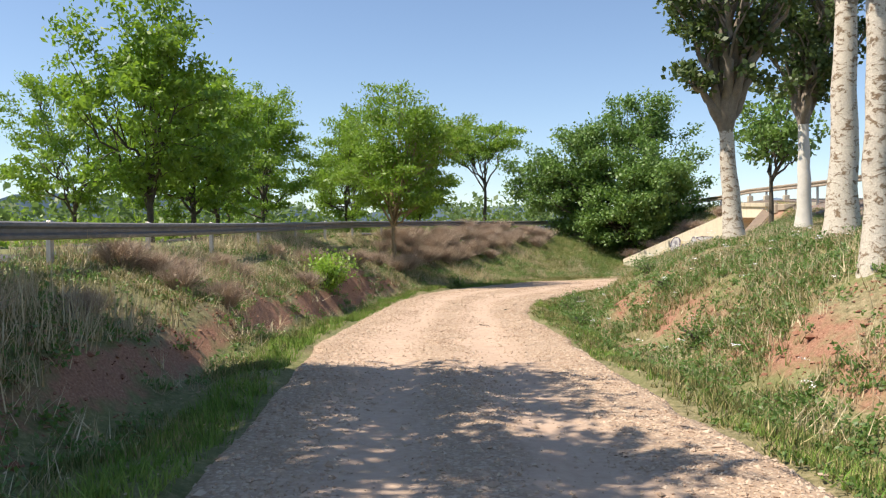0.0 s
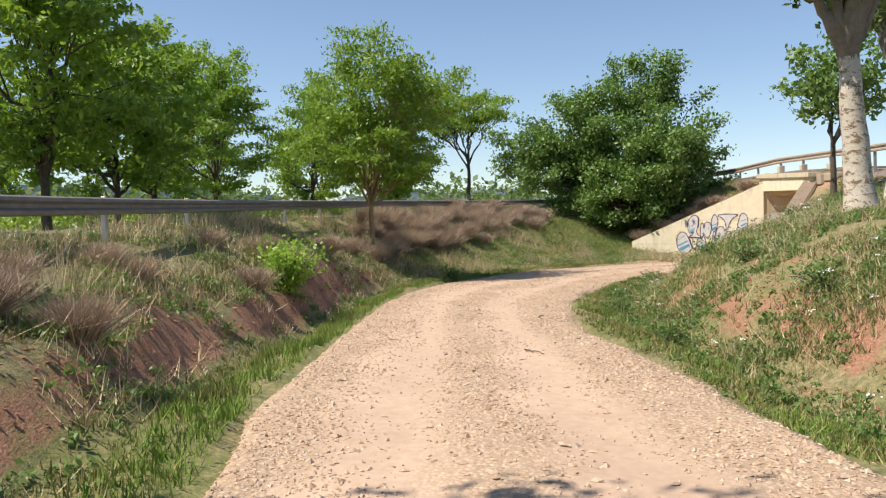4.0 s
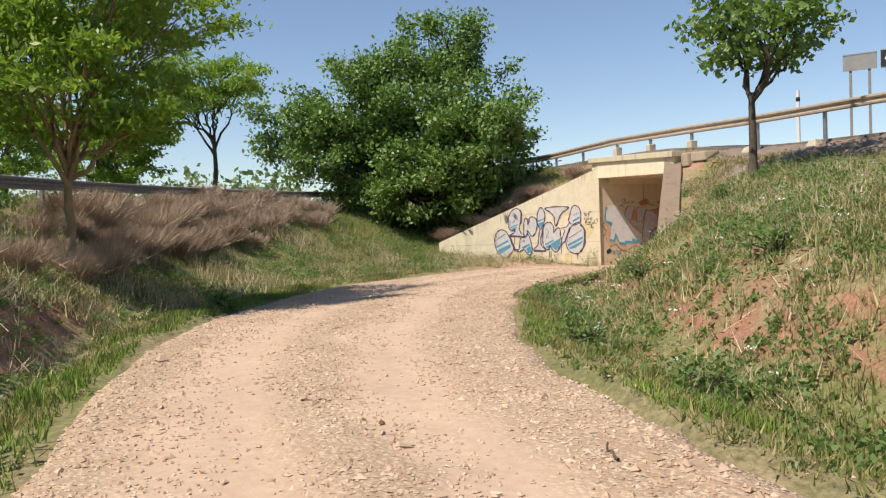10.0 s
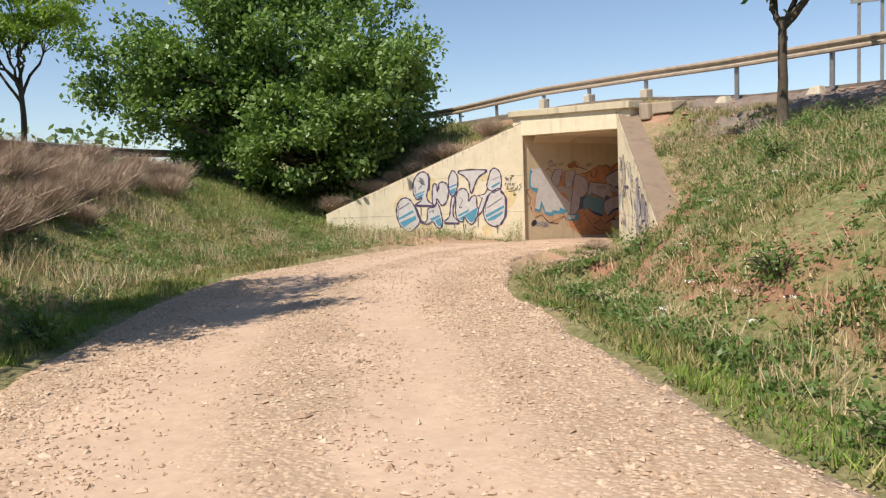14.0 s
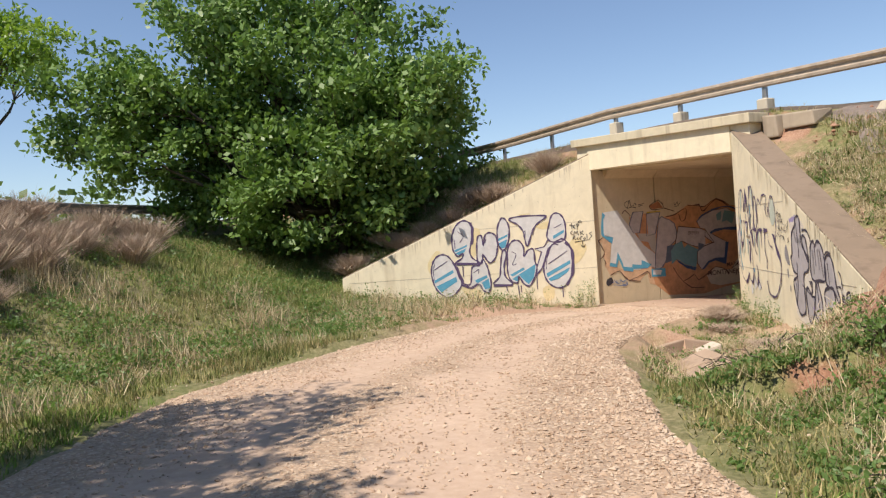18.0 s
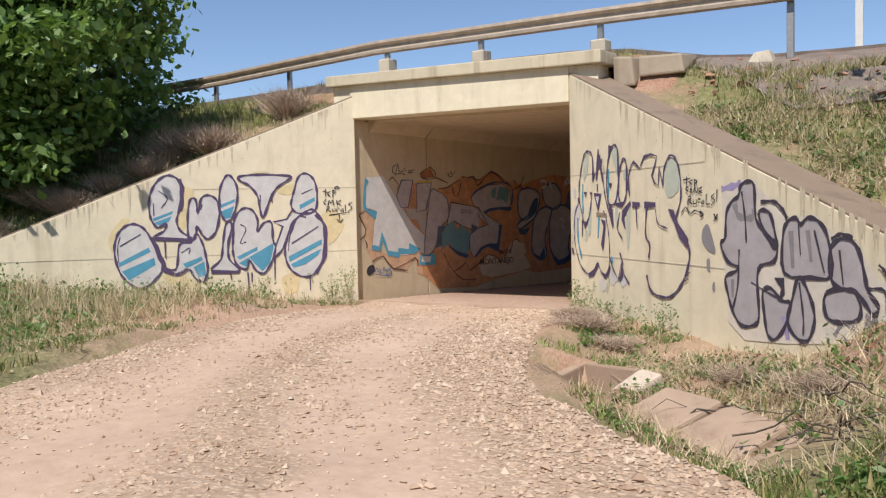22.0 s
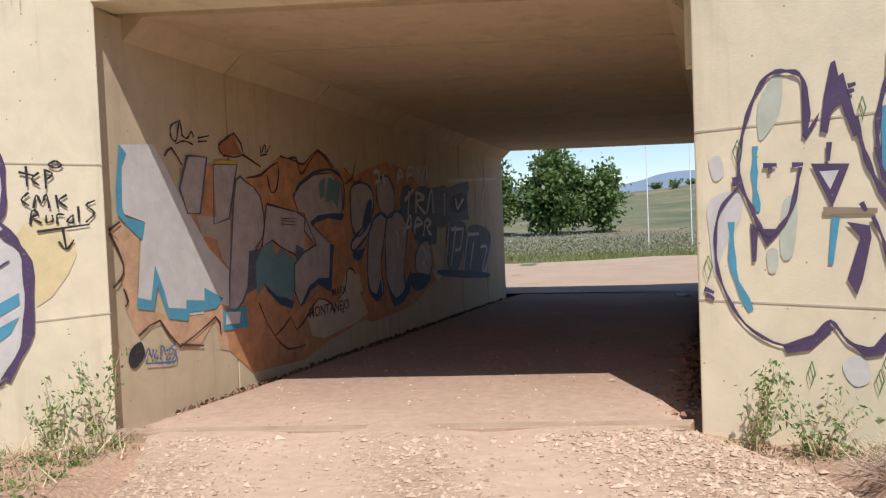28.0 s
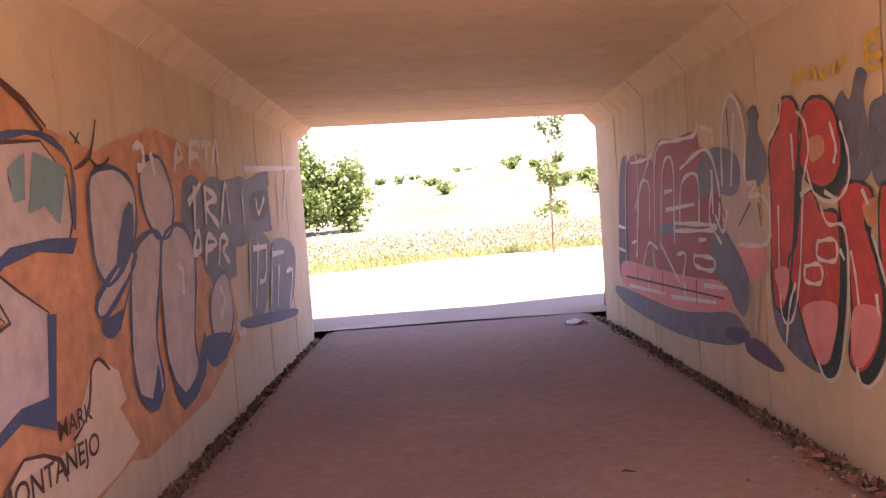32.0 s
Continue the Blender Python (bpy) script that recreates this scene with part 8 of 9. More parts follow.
fill(g, TL, [(3.7, 1.32), (3.94, 1.17), (3.69, 1.12)], P_orange, 4, 1)
fill(g, TL, [(3.45, 1.18), (3.65, 1.12), (3.6, 1.03), (3.42, 0.92)], P_slate, 4, 1)
ribbon(g, TL, [(0.96, 2.18), (1.07, 2.27), (1.23, 2.1)], P_brown, 0.028, 3, False, 2)
ribbon(g, TL, [(1.87, 2.36), (2.18, 2.52), (2.35, 2.28), (1.96, 2.25), (1.87, 2.36)], P_brown, 0.028, 3, False, 2)
ribbon(g, TL, [(2.35, 2.28), (2.71, 2.16)], P_brown, 0.028, 3, False, 2)
ribbon(g, TL, [(2.4, 2.02), (2.7, 2.06), (3.1, 2.24), (3.05, 1.91), (2.91, 1.86), (2.84, 2.07)], P_brown, 0.028, 3, False, 2)
ribbon(g, TL, [(3.16, 2.32), (3.53, 2.28), (3.76, 2.25), (4.16, 2.47), (4.61, 2.26)], P_brown, 0.028, 3, False, 2)
ribbon(g, TL, [(0.14, 1.45), (0.29, 1.53)], P_brown, 0.028, 3, False, 2)
ribbon(g, TL, [(0.15, 1.43), (0.31, 1.13), (0.26, 0.99), (0.16, 0.92)], P_brown, 0.028, 3, False, 2)
ribbon(g, TL, [(0.29, 0.9), (0.34, 0.78), (0.3, 0.73)], P_brown, 0.028, 3, False, 2)
ribbon(g, TL, [(0.46, 0.43), (0.77, 0.54), (1.06, 0.23), (1.67, 0.46), (1.75, 0.26)], P_brown, 0.028, 3, False, 2)
ribbon(g, TL, [(1.06, 0.25), (1.44, 0.18)], P_brown, 0.028, 3, False, 2)
ribbon(g, TL, [(2.53, 0.52), (2.85, 0.07), (3.24, 0.26), (3.38, 0.07), (3.76, 0.28)], P_brown, 0.028, 3, False, 2)
ribbon(g, TL, [(2.85, 0.07), (3.14, -0.14), (3.59, -0.16)], P_brown, 0.028, 3, False, 2)
ribbon(g, TL, [(3.35, 2.3), (3.56, 2.32), (3.62, 2.17), (3.73, 2.13), (4.15, 2.45), (4.57, 2.23)], P_brown, 0.035, 3, False, 2)
fill(g, TL, [(1.87, 2.35), (2.17, 2.5), (2.32, 2.29), (1.98, 2.26)], P_rust, 2, 1)
g = thing("graffiti_tag", "small black marker tags high on the tunnel wall", "graffiti")
ribbon(g, TL, [(1.18, 2.55), (1.08, 2.49), (1.08, 2.38), (1.16, 2.36), (1.22, 2.57), (1.26, 2.4)], P_black, 0.018, 3, False, 4)
ribbon(g, TL, [(1.24, 2.42), (1.33, 2.39), (1.41, 2.47), (1.44, 2.41)], P_black, 0.018, 3, False, 4)
ribbon(g, TL, [(1.14, 2.32), (1.29, 2.36), (1.43, 2.33)], P_black, 0.018, 3, False, 4)
ribbon(g, TL, [(1.51, 2.41), (1.71, 2.45)], P_black, 0.018, 3, False, 4)
ribbon(g, TL, [(1.51, 2.37), (1.67, 2.39)], P_black, 0.018, 3, False, 4)
ribbon(g, TL, [(2.71, 2.42), (2.73, 2.33), (2.82, 2.44), (2.84, 2.34), (2.95, 2.44)], P_black, 0.018, 3, False, 4)
ribbon(g, TL, [(2.71, 2.3), (2.87, 2.32)], P_black, 0.018, 3, False, 4)
ribbon(g, TL, [(4.92, 2.26), (5.05, 2.19)], P_black, 0.02, 3, False, 2)
ribbon(g, TL, [(4.98, 2.19), (5.05, 2.27)], P_black, 0.02, 3, False, 2)
g = thing("graffiti_tag", "blue scrawled tag with a black blot low on the tunnel wall", "graffiti")
fill(g, TL, [(0.35, 0.32), (0.49, 0.37), (0.53, 0.23), (0.39, 0.13), (0.31, 0.2)], P_black, 1, 3)
ribbon(g, TL, [(0.52, 0.2), (0.58, 0.29), (0.62, 0.2), (0.65, 0.27)], P_cobalt, 0.022, 3, False, 4)
ribbon(g, TL, [(0.7, 0.26), (0.66, 0.19), (0.72, 0.17)], P_cobalt, 0.022, 3, False, 4)
ribbon(g, TL, [(0.74, 0.15), (0.77, 0.29), (0.82, 0.23)], P_cobalt, 0.022, 3, False, 4)
ribbon(g, TL, [(0.83, 0.22), (0.9, 0.24), (0.83, 0.14), (0.9, 0.14)], P_cobalt, 0.022, 3, False, 4)
ribbon(g, TL, [(0.99, 0.27), (0.91, 0.25), (0.98, 0.18), (0.91, 0.12)], P_cobalt, 0.022, 3, False, 4)
ribbon(g, TL, [(0.54, 0.15), (0.94, 0.1), (0.98, 0.18)], P_cobalt, 0.022, 3, False, 4)
g = thing("graffiti", "grey bubble letters with dark blue shadows on the tunnel wall", "graffiti")
fill(g, TL, [(5.09, 1.68), (5.17, 1.99), (5.55, 2.06), (5.89, 1.94), (5.9, 1.64), (5.68, 1.4), (5.31, 1.23), (5.13, 1.37)], P_lilac, 2, 3)
ribbon(g, TL, [(5.09, 1.68), (5.17, 1.99), (5.55, 2.06), (5.89, 1.94), (5.9, 1.64), (5.68, 1.4), (5.31, 1.23), (5.13, 1.37)], P_navy, 0.05, 3, True, 3)
fill(g, TL, [(6.11, 2.1), (6.54, 2.19), (6.8, 1.87), (6.66, 1.54), (6.29, 1.54), (6.06, 1.8)], P_lilac, 2, 3)
ribbon(g, TL, [(6.11, 2.1), (6.54, 2.19), (6.8, 1.87), (6.66, 1.54), (6.29, 1.54), (6.06, 1.8)], P_navy, 0.05, 3, True, 3)
fill(g, TL, [(5.72, 1.31), (6.01, 1.54), (6.39, 1.54), (6.26, 1.13), (6.1, 0.73), (6.17, 0.31), (5.85, 0.23), (5.63, 0.4), (5.6, 0.79)], P_lilac, 2, 3)
ribbon(g, TL, [(5.72, 1.31), (6.01, 1.54), (6.39, 1.54), (6.26, 1.13), (6.1, 0.73), (6.17, 0.31), (5.85, 0.23), (5.63, 0.4), (5.6, 0.79)], P_navy, 0.05, 3, True, 3)
fill(g, TL, [(6.5, 1.54), (6.99, 1.6), (7.28, 1.24), (7.06, 0.61), (7.08, 0.26), (6.63, 0.12), (6.37, 0.38), (6.29, 0.71), (6.34, 1.28)], P_lilac, 2, 3)
ribbon(g, TL, [(6.5, 1.54), (6.99, 1.6), (7.28, 1.24), (7.06, 0.61), (7.08, 0.26), (6.63, 0.12), (6.37, 0.38), (6.29, 0.71), (6.34, 1.28)], P_navy, 0.05, 3, True, 3)
fill(g, TL, [(7.7, 0.91), (8.27, 1.07), (8.45, 0.58), (7.98, 0.25), (7.62, 0.55)], P_lilac, 2, 3)
ribbon(g, TL, [(7.7, 0.91), (8.27, 1.07), (8.45, 0.58), (7.98, 0.25), (7.62, 0.55)], P_navy, 0.05, 3, True, 3)
fill(g, TL, [(5.09, 1.16), (5.71, 1.45), (5.79, 1.34), (5.19, 1.02)], P_lilac, 2, 3)
ribbon(g, TL, [(5.09, 1.16), (5.71, 1.45), (5.79, 1.34), (5.19, 1.02)], P_navy, 0.05, 3, True, 3)
fill(g, TL, [(5.67, 1.74), (5.86, 1.79), (5.76, 1.45), (5.44, 1.33)], P_navy, 3, 2)
fill(g, TL, [(5.12, 1.01), (5.5, 1.04), (5.74, 1.31), (5.42, 0.9), (5.17, 0.88)], P_navy, 3, 2)
fill(g, TL, [(5.63, 0.4), (5.85, 0.18), (6.09, 0.22), (6.07, 0.53), (5.89, 0.28)], P_navy, 3, 2)
fill(g, TL, [(6.37, 0.38), (6.61, 0.0), (7.29, 0.17), (7.37, 0.58), (7.05, 0.26), (6.68, 0.13)], P_navy, 3, 2)
fill(g, TL, [(7.62, 0.55), (7.99, 0.17), (8.49, 0.44), (7.98, 0.25)], P_navy, 3, 2)
fill(g, TL, [(7.32, 1.95), (9.05, 2.1), (8.74, 0.97), (7.81, 0.97), (7.35, 1.42)], P_slate, 1, 1)
fill(g, TL, [(9.11, 2.03), (10.9, 2.28), (10.87, 1.43), (9.23, 1.38)], P_slate, 1, 1)
fill(g, TL, [(5.41, 1.18), (5.69, 1.31), (5.58, 0.79), (5.35, 0.82)], P_orange, 1, 1)
fill(g, TL, [(4.88, 0.71), (5.01, 0.77), (5.32, 0.62), (5.4, 0.4), (4.76, 0.23), (4.56, 0.35)], P_wall, 2, 1)
ribbon(g, TL, [(4.56, 0.35), (4.8, 0.47), (4.88, 0.71), (5.01, 0.77), (5.17, 0.66)], P_brown, 0.03, 3, False, 2)
fill(g, TL, [(3.67, 0.18), (3.99, 0.42), (4.38, 0.31), (4.77, 0.31), (5.28, 0.37), (5.57, 0.03), (5.21, -0.06), (4.13, -0.15), (3.79, -0.07)], P_wall, 1, 1)
ribbon(g, TL, [(3.67, 0.21), (3.99, 0.42), (4.38, 0.29), (4.44, 0.14)], P_brown, 0.03, 3, False, 2)
ribbon(g, TL, [(4.93, 2.02), (5.19, 2.12), (5.33, 2.38)], P_brown, 0.035, 3, False, 2)
ribbon(g, TL, [(5.19, 2.1), (5.33, 2.04), (5.51, 2.13)], P_brown, 0.035, 3, False, 2)
fill(g, TL, [(8.78, 1.99), (9.53, 2.08), (9.5, 1.39), (8.69, 1.36)], P_slate, 1)
fill(g, TL, [(9.73, 2.02), (10.76, 2.12), (10.53, 1.57), (9.7, 1.52)], P_slate, 1)
fill(g, TL, [(9.47, 1.32), (10.61, 1.3), (10.1, 0.47), (9.37, 0.43)], P_slate, 1)
fill(g, TL, [(10.77, 1.26), (12.43, 1.08), (11.8, 0.26), (10.45, 0.31)], P_slate, 1)
fill(g, TL, [(7.09, 1.96), (7.62, 2.02), (7.6, 1.47), (7.02, 1.18)], P_slate, 1)
fill(g, TL, [(7.71, 1.97), (8.54, 1.99), (8.37, 1.13), (7.57, 1.14)], P_slate, 1)
fill(g, TL, [(9.75, 1.91), (10.62, 1.96), (10.57, 1.65), (9.75, 1.59)], P_ink, 2)
fill(g, TL, [(8.94, 0.46), (12, 0.18), (11.95, 0.06), (9.24, 0.31)], P_navy, 2)
fill(g, TL, [(7.34, 0.5), (8.25, 0.41), (8.06, 0.2), (7.53, 0.19)], P_navy, 2)
line(g, TL, [(7.21, 1.8), (7.65, 2)], P_white, 0.075, 4)
line(g, TL, [(7.43, 1.97), (7.34, 1.53)], P_white, 0.075, 4)
line(g, TL, [(7.77, 1.97), (7.72, 1.58)], P_white, 0.075, 4)
line(g, TL, [(7.76, 1.96), (8.17, 1.86), (7.78, 1.77), (8.18, 1.56)], P_white, 0.075, 4)
line(g, TL, [(8.25, 1.56), (8.56, 2.02), (8.62, 1.58)], P_white, 0.075, 4)
line(g, TL, [(7.14, 1.23), (7.41, 1.53), (7.46, 1.36), (7.24, 1.32)], P_white, 0.075, 4)
line(g, TL, [(7.59, 1.19), (7.73, 1.47), (8.02, 1.39), (7.68, 1.34)], P_white, 0.075, 4)
line(g, TL, [(8.05, 1.15), (8.2, 1.44), (8.46, 1.4), (8.25, 1.29), (8.47, 1.15)], P_white, 0.075, 4)
line(g, TL, [(6.89, 2.08), (7.03, 2.33), (7.14, 2.23), (6.93, 2.18)], P_white, 0.075, 4)
line(g, TL, [(7.34, 2.12), (7.44, 2.37), (7.74, 2.39)], P_white, 0.075, 4)
line(g, TL, [(7.41, 2.26), (7.66, 2.28)], P_white, 0.075, 4)
line(g, TL, [(7.78, 2.39), (8.14, 2.43)], P_white, 0.075, 4)
line(g, TL, [(7.95, 2.4), (7.9, 2.17)], P_white, 0.075, 4)
line(g, TL, [(8.1, 2.18), (8.33, 2.47), (8.37, 2.2)], P_white, 0.075, 4)
line(g, TL, [(9.49, 1.35), (9.24, 0.55)], P_white, 0.075, 4)
line(g, TL, [(9.92, 1.3), (9.53, 0.51)], P_white, 0.075, 4)
line(g, TL, [(10.41, 1.27), (10.17, 0.84), (9.82, 0.8)], P_white, 0.075, 4)
line(g, TL, [(10.74, 1.18), (10.33, 0.37)], P_white, 0.075, 4)
line(g, TL, [(11.09, 0.92), (10.77, 0.35)], P_white, 0.075, 4)
line(g, TL, [(11.59, 0.79), (12.07, 0.75), (11.66, 0.27)], P_white, 0.075, 4)
line(g, TL, [(8.58, 0.49), (8.63, 0.34), (8.89, 0.33)], P_white, 0.075, 4)
line(g, TL, [(7.98, 0.95), (8.14, 0.79), (7.98, 0.63)], P_white, 0.075, 4)
line(g, TL, [(6.74, 1.26), (6.87, 1.2), (6.84, 0.99)], P_white, 0.075, 4)
line(g, TL, [(9.6, 1.24), (10.4, 1.23)], P_white, 0.075, 4)
line(g, TL, [(10.71, 1.1), (11.5, 1.09)], P_white, 0.075, 4)
line(g, TL, [(11.75, 1.63), (12.28, 2.34), (12.56, 1.9)], P_white, 0.075, 4)
line(g, TL, [(10.8, 2.04), (10.79, 1.49)], P_white, 0.075, 4)
line(g, TL, [(11.45, 2.14), (11.42, 1.47)], P_white, 0.075, 4)
line(g, TL, [(9.52, 2.22), (13.04, 2.39)], P_white, 0.075, 4)
line(g, TL, [(9.29, 1.97), (9.27, 1.53)], P_white, 0.075, 4)
line(g, TL, [(9.98, 1.88), (10.07, 1.67), (10.48, 1.88)], P_white, 0.075, 4)
line(g, TL, [(5.95, 2.23), (6.14, 2.26), (6.16, 2.12), (6.01, 2.07)], P_white, 0.075, 4)
line(g, TL, [(6.33, 2.22), (6.39, 2.04)], P_white, 0.075, 4)
g = thing("graffiti", "red bubble letters with white highlights and dark green shadows", "graffiti")
fill(g, TR, [(4.27, 2.04), (4.15, 2.18), (4.05, 2.11), (3.95, 2.29), (3.83, 2.24), (3.88, 2.09), (3.82, 1.64), (4.13, 1.54), (4.27, 1.66)], P_slate, 0)
fill(g, TR, [(3.83, 1.99), (3.69, 2.08), (3.35, 2.07), (3.27, 1.62), (3.5, 1.49), (3.8, 1.57)], P_slate, 0)
fill(g, TR, [(5.38, 1), (5.38, 0.48), (5.11, 0.24), (4.56, 0.18), (4.7, 0.58), (5.04, 0.89)], P_slate, 0)
fill(g, TR, [(5.22, 1.79), (5.05, 1.94), (4.99, 2.13), (4.84, 2.14), (4.72, 2.05), (4.67, 1.84), (4.77, 1.6), (4.92, 0.86), (5.09, 0.5), (5.27, 0.59), (5.24, 1.43)], P_dgreen, 1)
blob(g, TR, [(5.3, 1.89), (5.13, 2.03), (5.07, 2.22), (4.91, 2.24), (4.79, 2.15), (4.74, 1.93), (4.84, 1.68), (4.99, 0.94), (5.17, 0.58), (5.36, 0.67), (5.32, 1.52)], P_red, P_dgreen, 0.03, 2)
fill(g, TR, [(4.68, 1.95), (4.56, 2.08), (4.38, 2.09), (4.2, 2), (4.11, 1.76), (4.14, 1.58), (4.33, 1.46), (4.62, 1.52), (4.72, 1.72)], P_dgreen, 1)
blob(g, TR, [(4.75, 2.04), (4.63, 2.17), (4.44, 2.18), (4.26, 2.08), (4.17, 1.84), (4.2, 1.66), (4.39, 1.54), (4.69, 1.6), (4.79, 1.81)], P_red, P_dgreen, 0.03, 2)
fill(g, TR, [(4.97, 0.85), (4.83, 1.04), (4.72, 1.34), (4.53, 1.43), (4.43, 1.3), (4.2, 1.27), (4.18, 0.92), (4.24, 0.57), (4.37, 0.22), (4.6, 0.17), (4.78, 0.44)], P_dgreen, 1)
blob(g, TR, [(5.05, 0.93), (4.9, 1.12), (4.8, 1.43), (4.61, 1.52), (4.49, 1.38), (4.26, 1.35), (4.24, 1), (4.3, 0.64), (4.44, 0.29), (4.67, 0.24), (4.85, 0.51)], P_red, P_dgreen, 0.03, 2)
fill(g, TR, [(4.17, 1.41), (4.08, 1.48), (3.87, 1.49), (3.76, 1.41), (3.86, 1.24), (3.8, 1.1), (3.69, 0.79), (3.75, 0.46), (3.96, 0.23), (4.12, 0.29), (4.06, 0.59), (4.08, 0.93), (4.13, 1.12)], P_dgreen, 1)
blob(g, TR, [(4.23, 1.48), (4.13, 1.56), (3.92, 1.56), (3.81, 1.48), (3.91, 1.32), (3.85, 1.17), (3.74, 0.86), (3.8, 0.52), (4.02, 0.29), (4.18, 0.36), (4.12, 0.66), (4.14, 1.01), (4.19, 1.19)], P_red, P_dgreen, 0.03, 2)
fill(g, TR, [(3.68, 1.42), (3.56, 1.49), (3.28, 1.55), (3.05, 1.42), (3.04, 0.75), (3.3, 0.45), (3.51, 0.68), (3.69, 0.97)], P_dgreen, 1)
blob(g, TR, [(3.73, 1.49), (3.61, 1.56), (3.32, 1.62), (3.09, 1.49), (3.08, 0.81), (3.34, 0.51), (3.55, 0.74), (3.74, 1.04)], P_red, P_dgreen, 0.03, 2)
line(g, TR, [(4.8, 2.12), (4.68, 2.03), (4.63, 1.82), (4.73, 1.58), (4.87, 0.84), (5.04, 0.49), (5.22, 0.58), (5.18, 1.41)], P_white, 0.03, 3)
line(g, TR, [(4.17, 1.98), (4.08, 1.75), (4.1, 1.56), (4.29, 1.44), (4.57, 1.5), (4.68, 1.7)], P_white, 0.03, 3)
line(g, TR, [(4.5, 1.42), (4.39, 1.28), (4.17, 1.26), (4.14, 0.91), (4.2, 0.56), (4.34, 0.21), (4.55, 0.16), (4.73, 0.43)], P_white, 0.03, 3)
line(g, TR, [(3.83, 1.23), (3.77, 1.09), (3.66, 0.78), (3.72, 0.45), (3.93, 0.22), (4.08, 0.28), (4.02, 0.58), (4.05, 0.92), (4.1, 1.11)], P_white, 0.03, 3)
line(g, TR, [(3.26, 1.54), (3.03, 1.41), (3.02, 0.74), (3.27, 0.44), (3.48, 0.67), (3.66, 0.96)], P_white, 0.03, 3)
fill(g, TR, [(4.84, 0.62), (4.32, 0.71), (4.45, 0.31), (4.65, 0.27)], P_pink, 3)
fill(g, TR, [(4.09, 0.72), (3.78, 0.75), (3.83, 0.53), (4.02, 0.33), (4.14, 0.39)], P_pink, 3)
fill(g, TR, [(5.31, 0.87), (5.04, 0.9), (5.16, 0.63)], P_pink, 3)
line(g, TR, [(4.3, 1.99), (4.23, 1.81), (4.27, 1.7)], P_white, 0.035, 4)
line(g, TR, [(4.55, 1.15), (4.3, 1.17), (4.3, 1.03), (4.55, 1.03), (4.55, 1.15)], P_white, 0.035, 4)
line(g, TR, [(4.77, 0.95), (4.53, 0.98), (4.53, 0.85), (4.76, 0.84), (4.77, 0.95)], P_white, 0.035, 4)
line(g, TR, [(4.79, 1.49), (4.59, 1.55)], P_white, 0.035, 4)
line(g, TR, [(4.42, 1.51), (4.27, 1.46)], P_white, 0.035, 4)
line(g, TR, [(3.93, 1.52), (3.86, 1.42)], P_white, 0.035, 4)
line(g, TR, [(4.89, 1.96), (4.88, 1.68)], P_white, 0.035, 4)
line(g, TR, [(3.81, 0.85), (3.79, 0.71)], P_white, 0.035, 4)
line(g, TR, [(4.24, 1.11), (4.18, 1.04)], P_white, 0.035, 4)
line(g, TR, [(5.3, 1.93), (5.11, 2.07), (5.04, 2.24)], P_white, 0.035, 4)
line(g, TR, [(5.33, 1.57), (5.34, 1.15)], P_white, 0.035, 4)
line(g, TR, [(5.15, 0.28), (5.05, 0.62), (4.93, 0.81)], P_white, 0.035, 4)
fill(g, TR, [(4.64, 1.88), (4.44, 1.91), (4.4, 1.79), (4.59, 1.73)], P_orange, 3)
fill(g, TR, [(3.93, 1.42), (3.74, 1.46), (3.75, 1.32), (3.87, 1.28)], P_orange, 3)
g = thing("graffiti", "dark red block letters with thin white outlines", "graffiti")
fill(g, TR, [(10.44, 1.93), (9.91, 1.94), (10.25, 0.53), (10.84, 0.41)], P_ink, 1)
fill(g, TR, [(9.96, 1.97), (8.87, 2), (8.76, 1.64), (9.11, 0.6), (10.11, 0.61)], P_maroon, 1)
fill(g, TR, [(8.6, 2.07), (7.79, 2.15), (7.08, 2.14), (7.09, 1.6), (7.34, 0.62), (8.18, 0.61), (8.88, 0.71)], P_maroon, 1)
fill(g, TR, [(7.65, 1.81), (6.77, 1.98), (6.46, 1.59), (6.55, 0.75), (7.2, 0.57), (7.67, 0.6)], P_maroon, 1)
fill(g, TR, [(7.07, 1.78), (6.68, 1.97), (6.07, 1.9), (5.94, 1.68), (6.12, 1.5), (6.68, 1.54), (7.06, 1.49)], P_slate, 2)
fill(g, TR, [(6.67, 1.26), (6.19, 1.06), (5.84, 0.72), (6.01, 0.39), (6.39, 0.56), (6.79, 0.8)], P_slate, 2)
fill(g, TR, [(8.54, 1.15), (7.86, 1.2), (7.88, 1.1), (8.51, 1.05)], P_slate, 2)
fill(g, TR, [(10.54, 0.57), (8.9, 0.6), (7.46, 0.62), (6.51, 0.65), (6.39, 0.4), (8.04, 0.2), (10.46, 0.22)], P_pink, 2)
fill(g, TR, [(11.01, 0.16), (8.04, 0.18), (6.28, 0.38), (6.18, 0.1), (8.1, -0.11), (10.71, -0.06)], P_slate, 0)
line(g, TR, [(10.39, 0.52), (10.02, 1.99), (9.46, 2.01), (9.71, 0.69)], P_white, 0.05, 3)
line(g, TR, [(9.56, 1.12), (9.37, 1.66), (8.94, 1.67), (9, 1.14)], P_white, 0.05, 3)
line(g, TR, [(9.78, 1.98), (8.91, 2), (8.64, 2.11), (8.55, 2.31)], P_white, 0.05, 3)
line(g, TR, [(8.81, 1), (8.55, 2.05), (7.77, 2.13), (7.12, 2.14), (7, 2.27)], P_white, 0.05, 3)
line(g, TR, [(8.55, 0.87), (8.31, 1.83), (7.9, 1.88), (7.99, 0.97)], P_white, 0.05, 3)
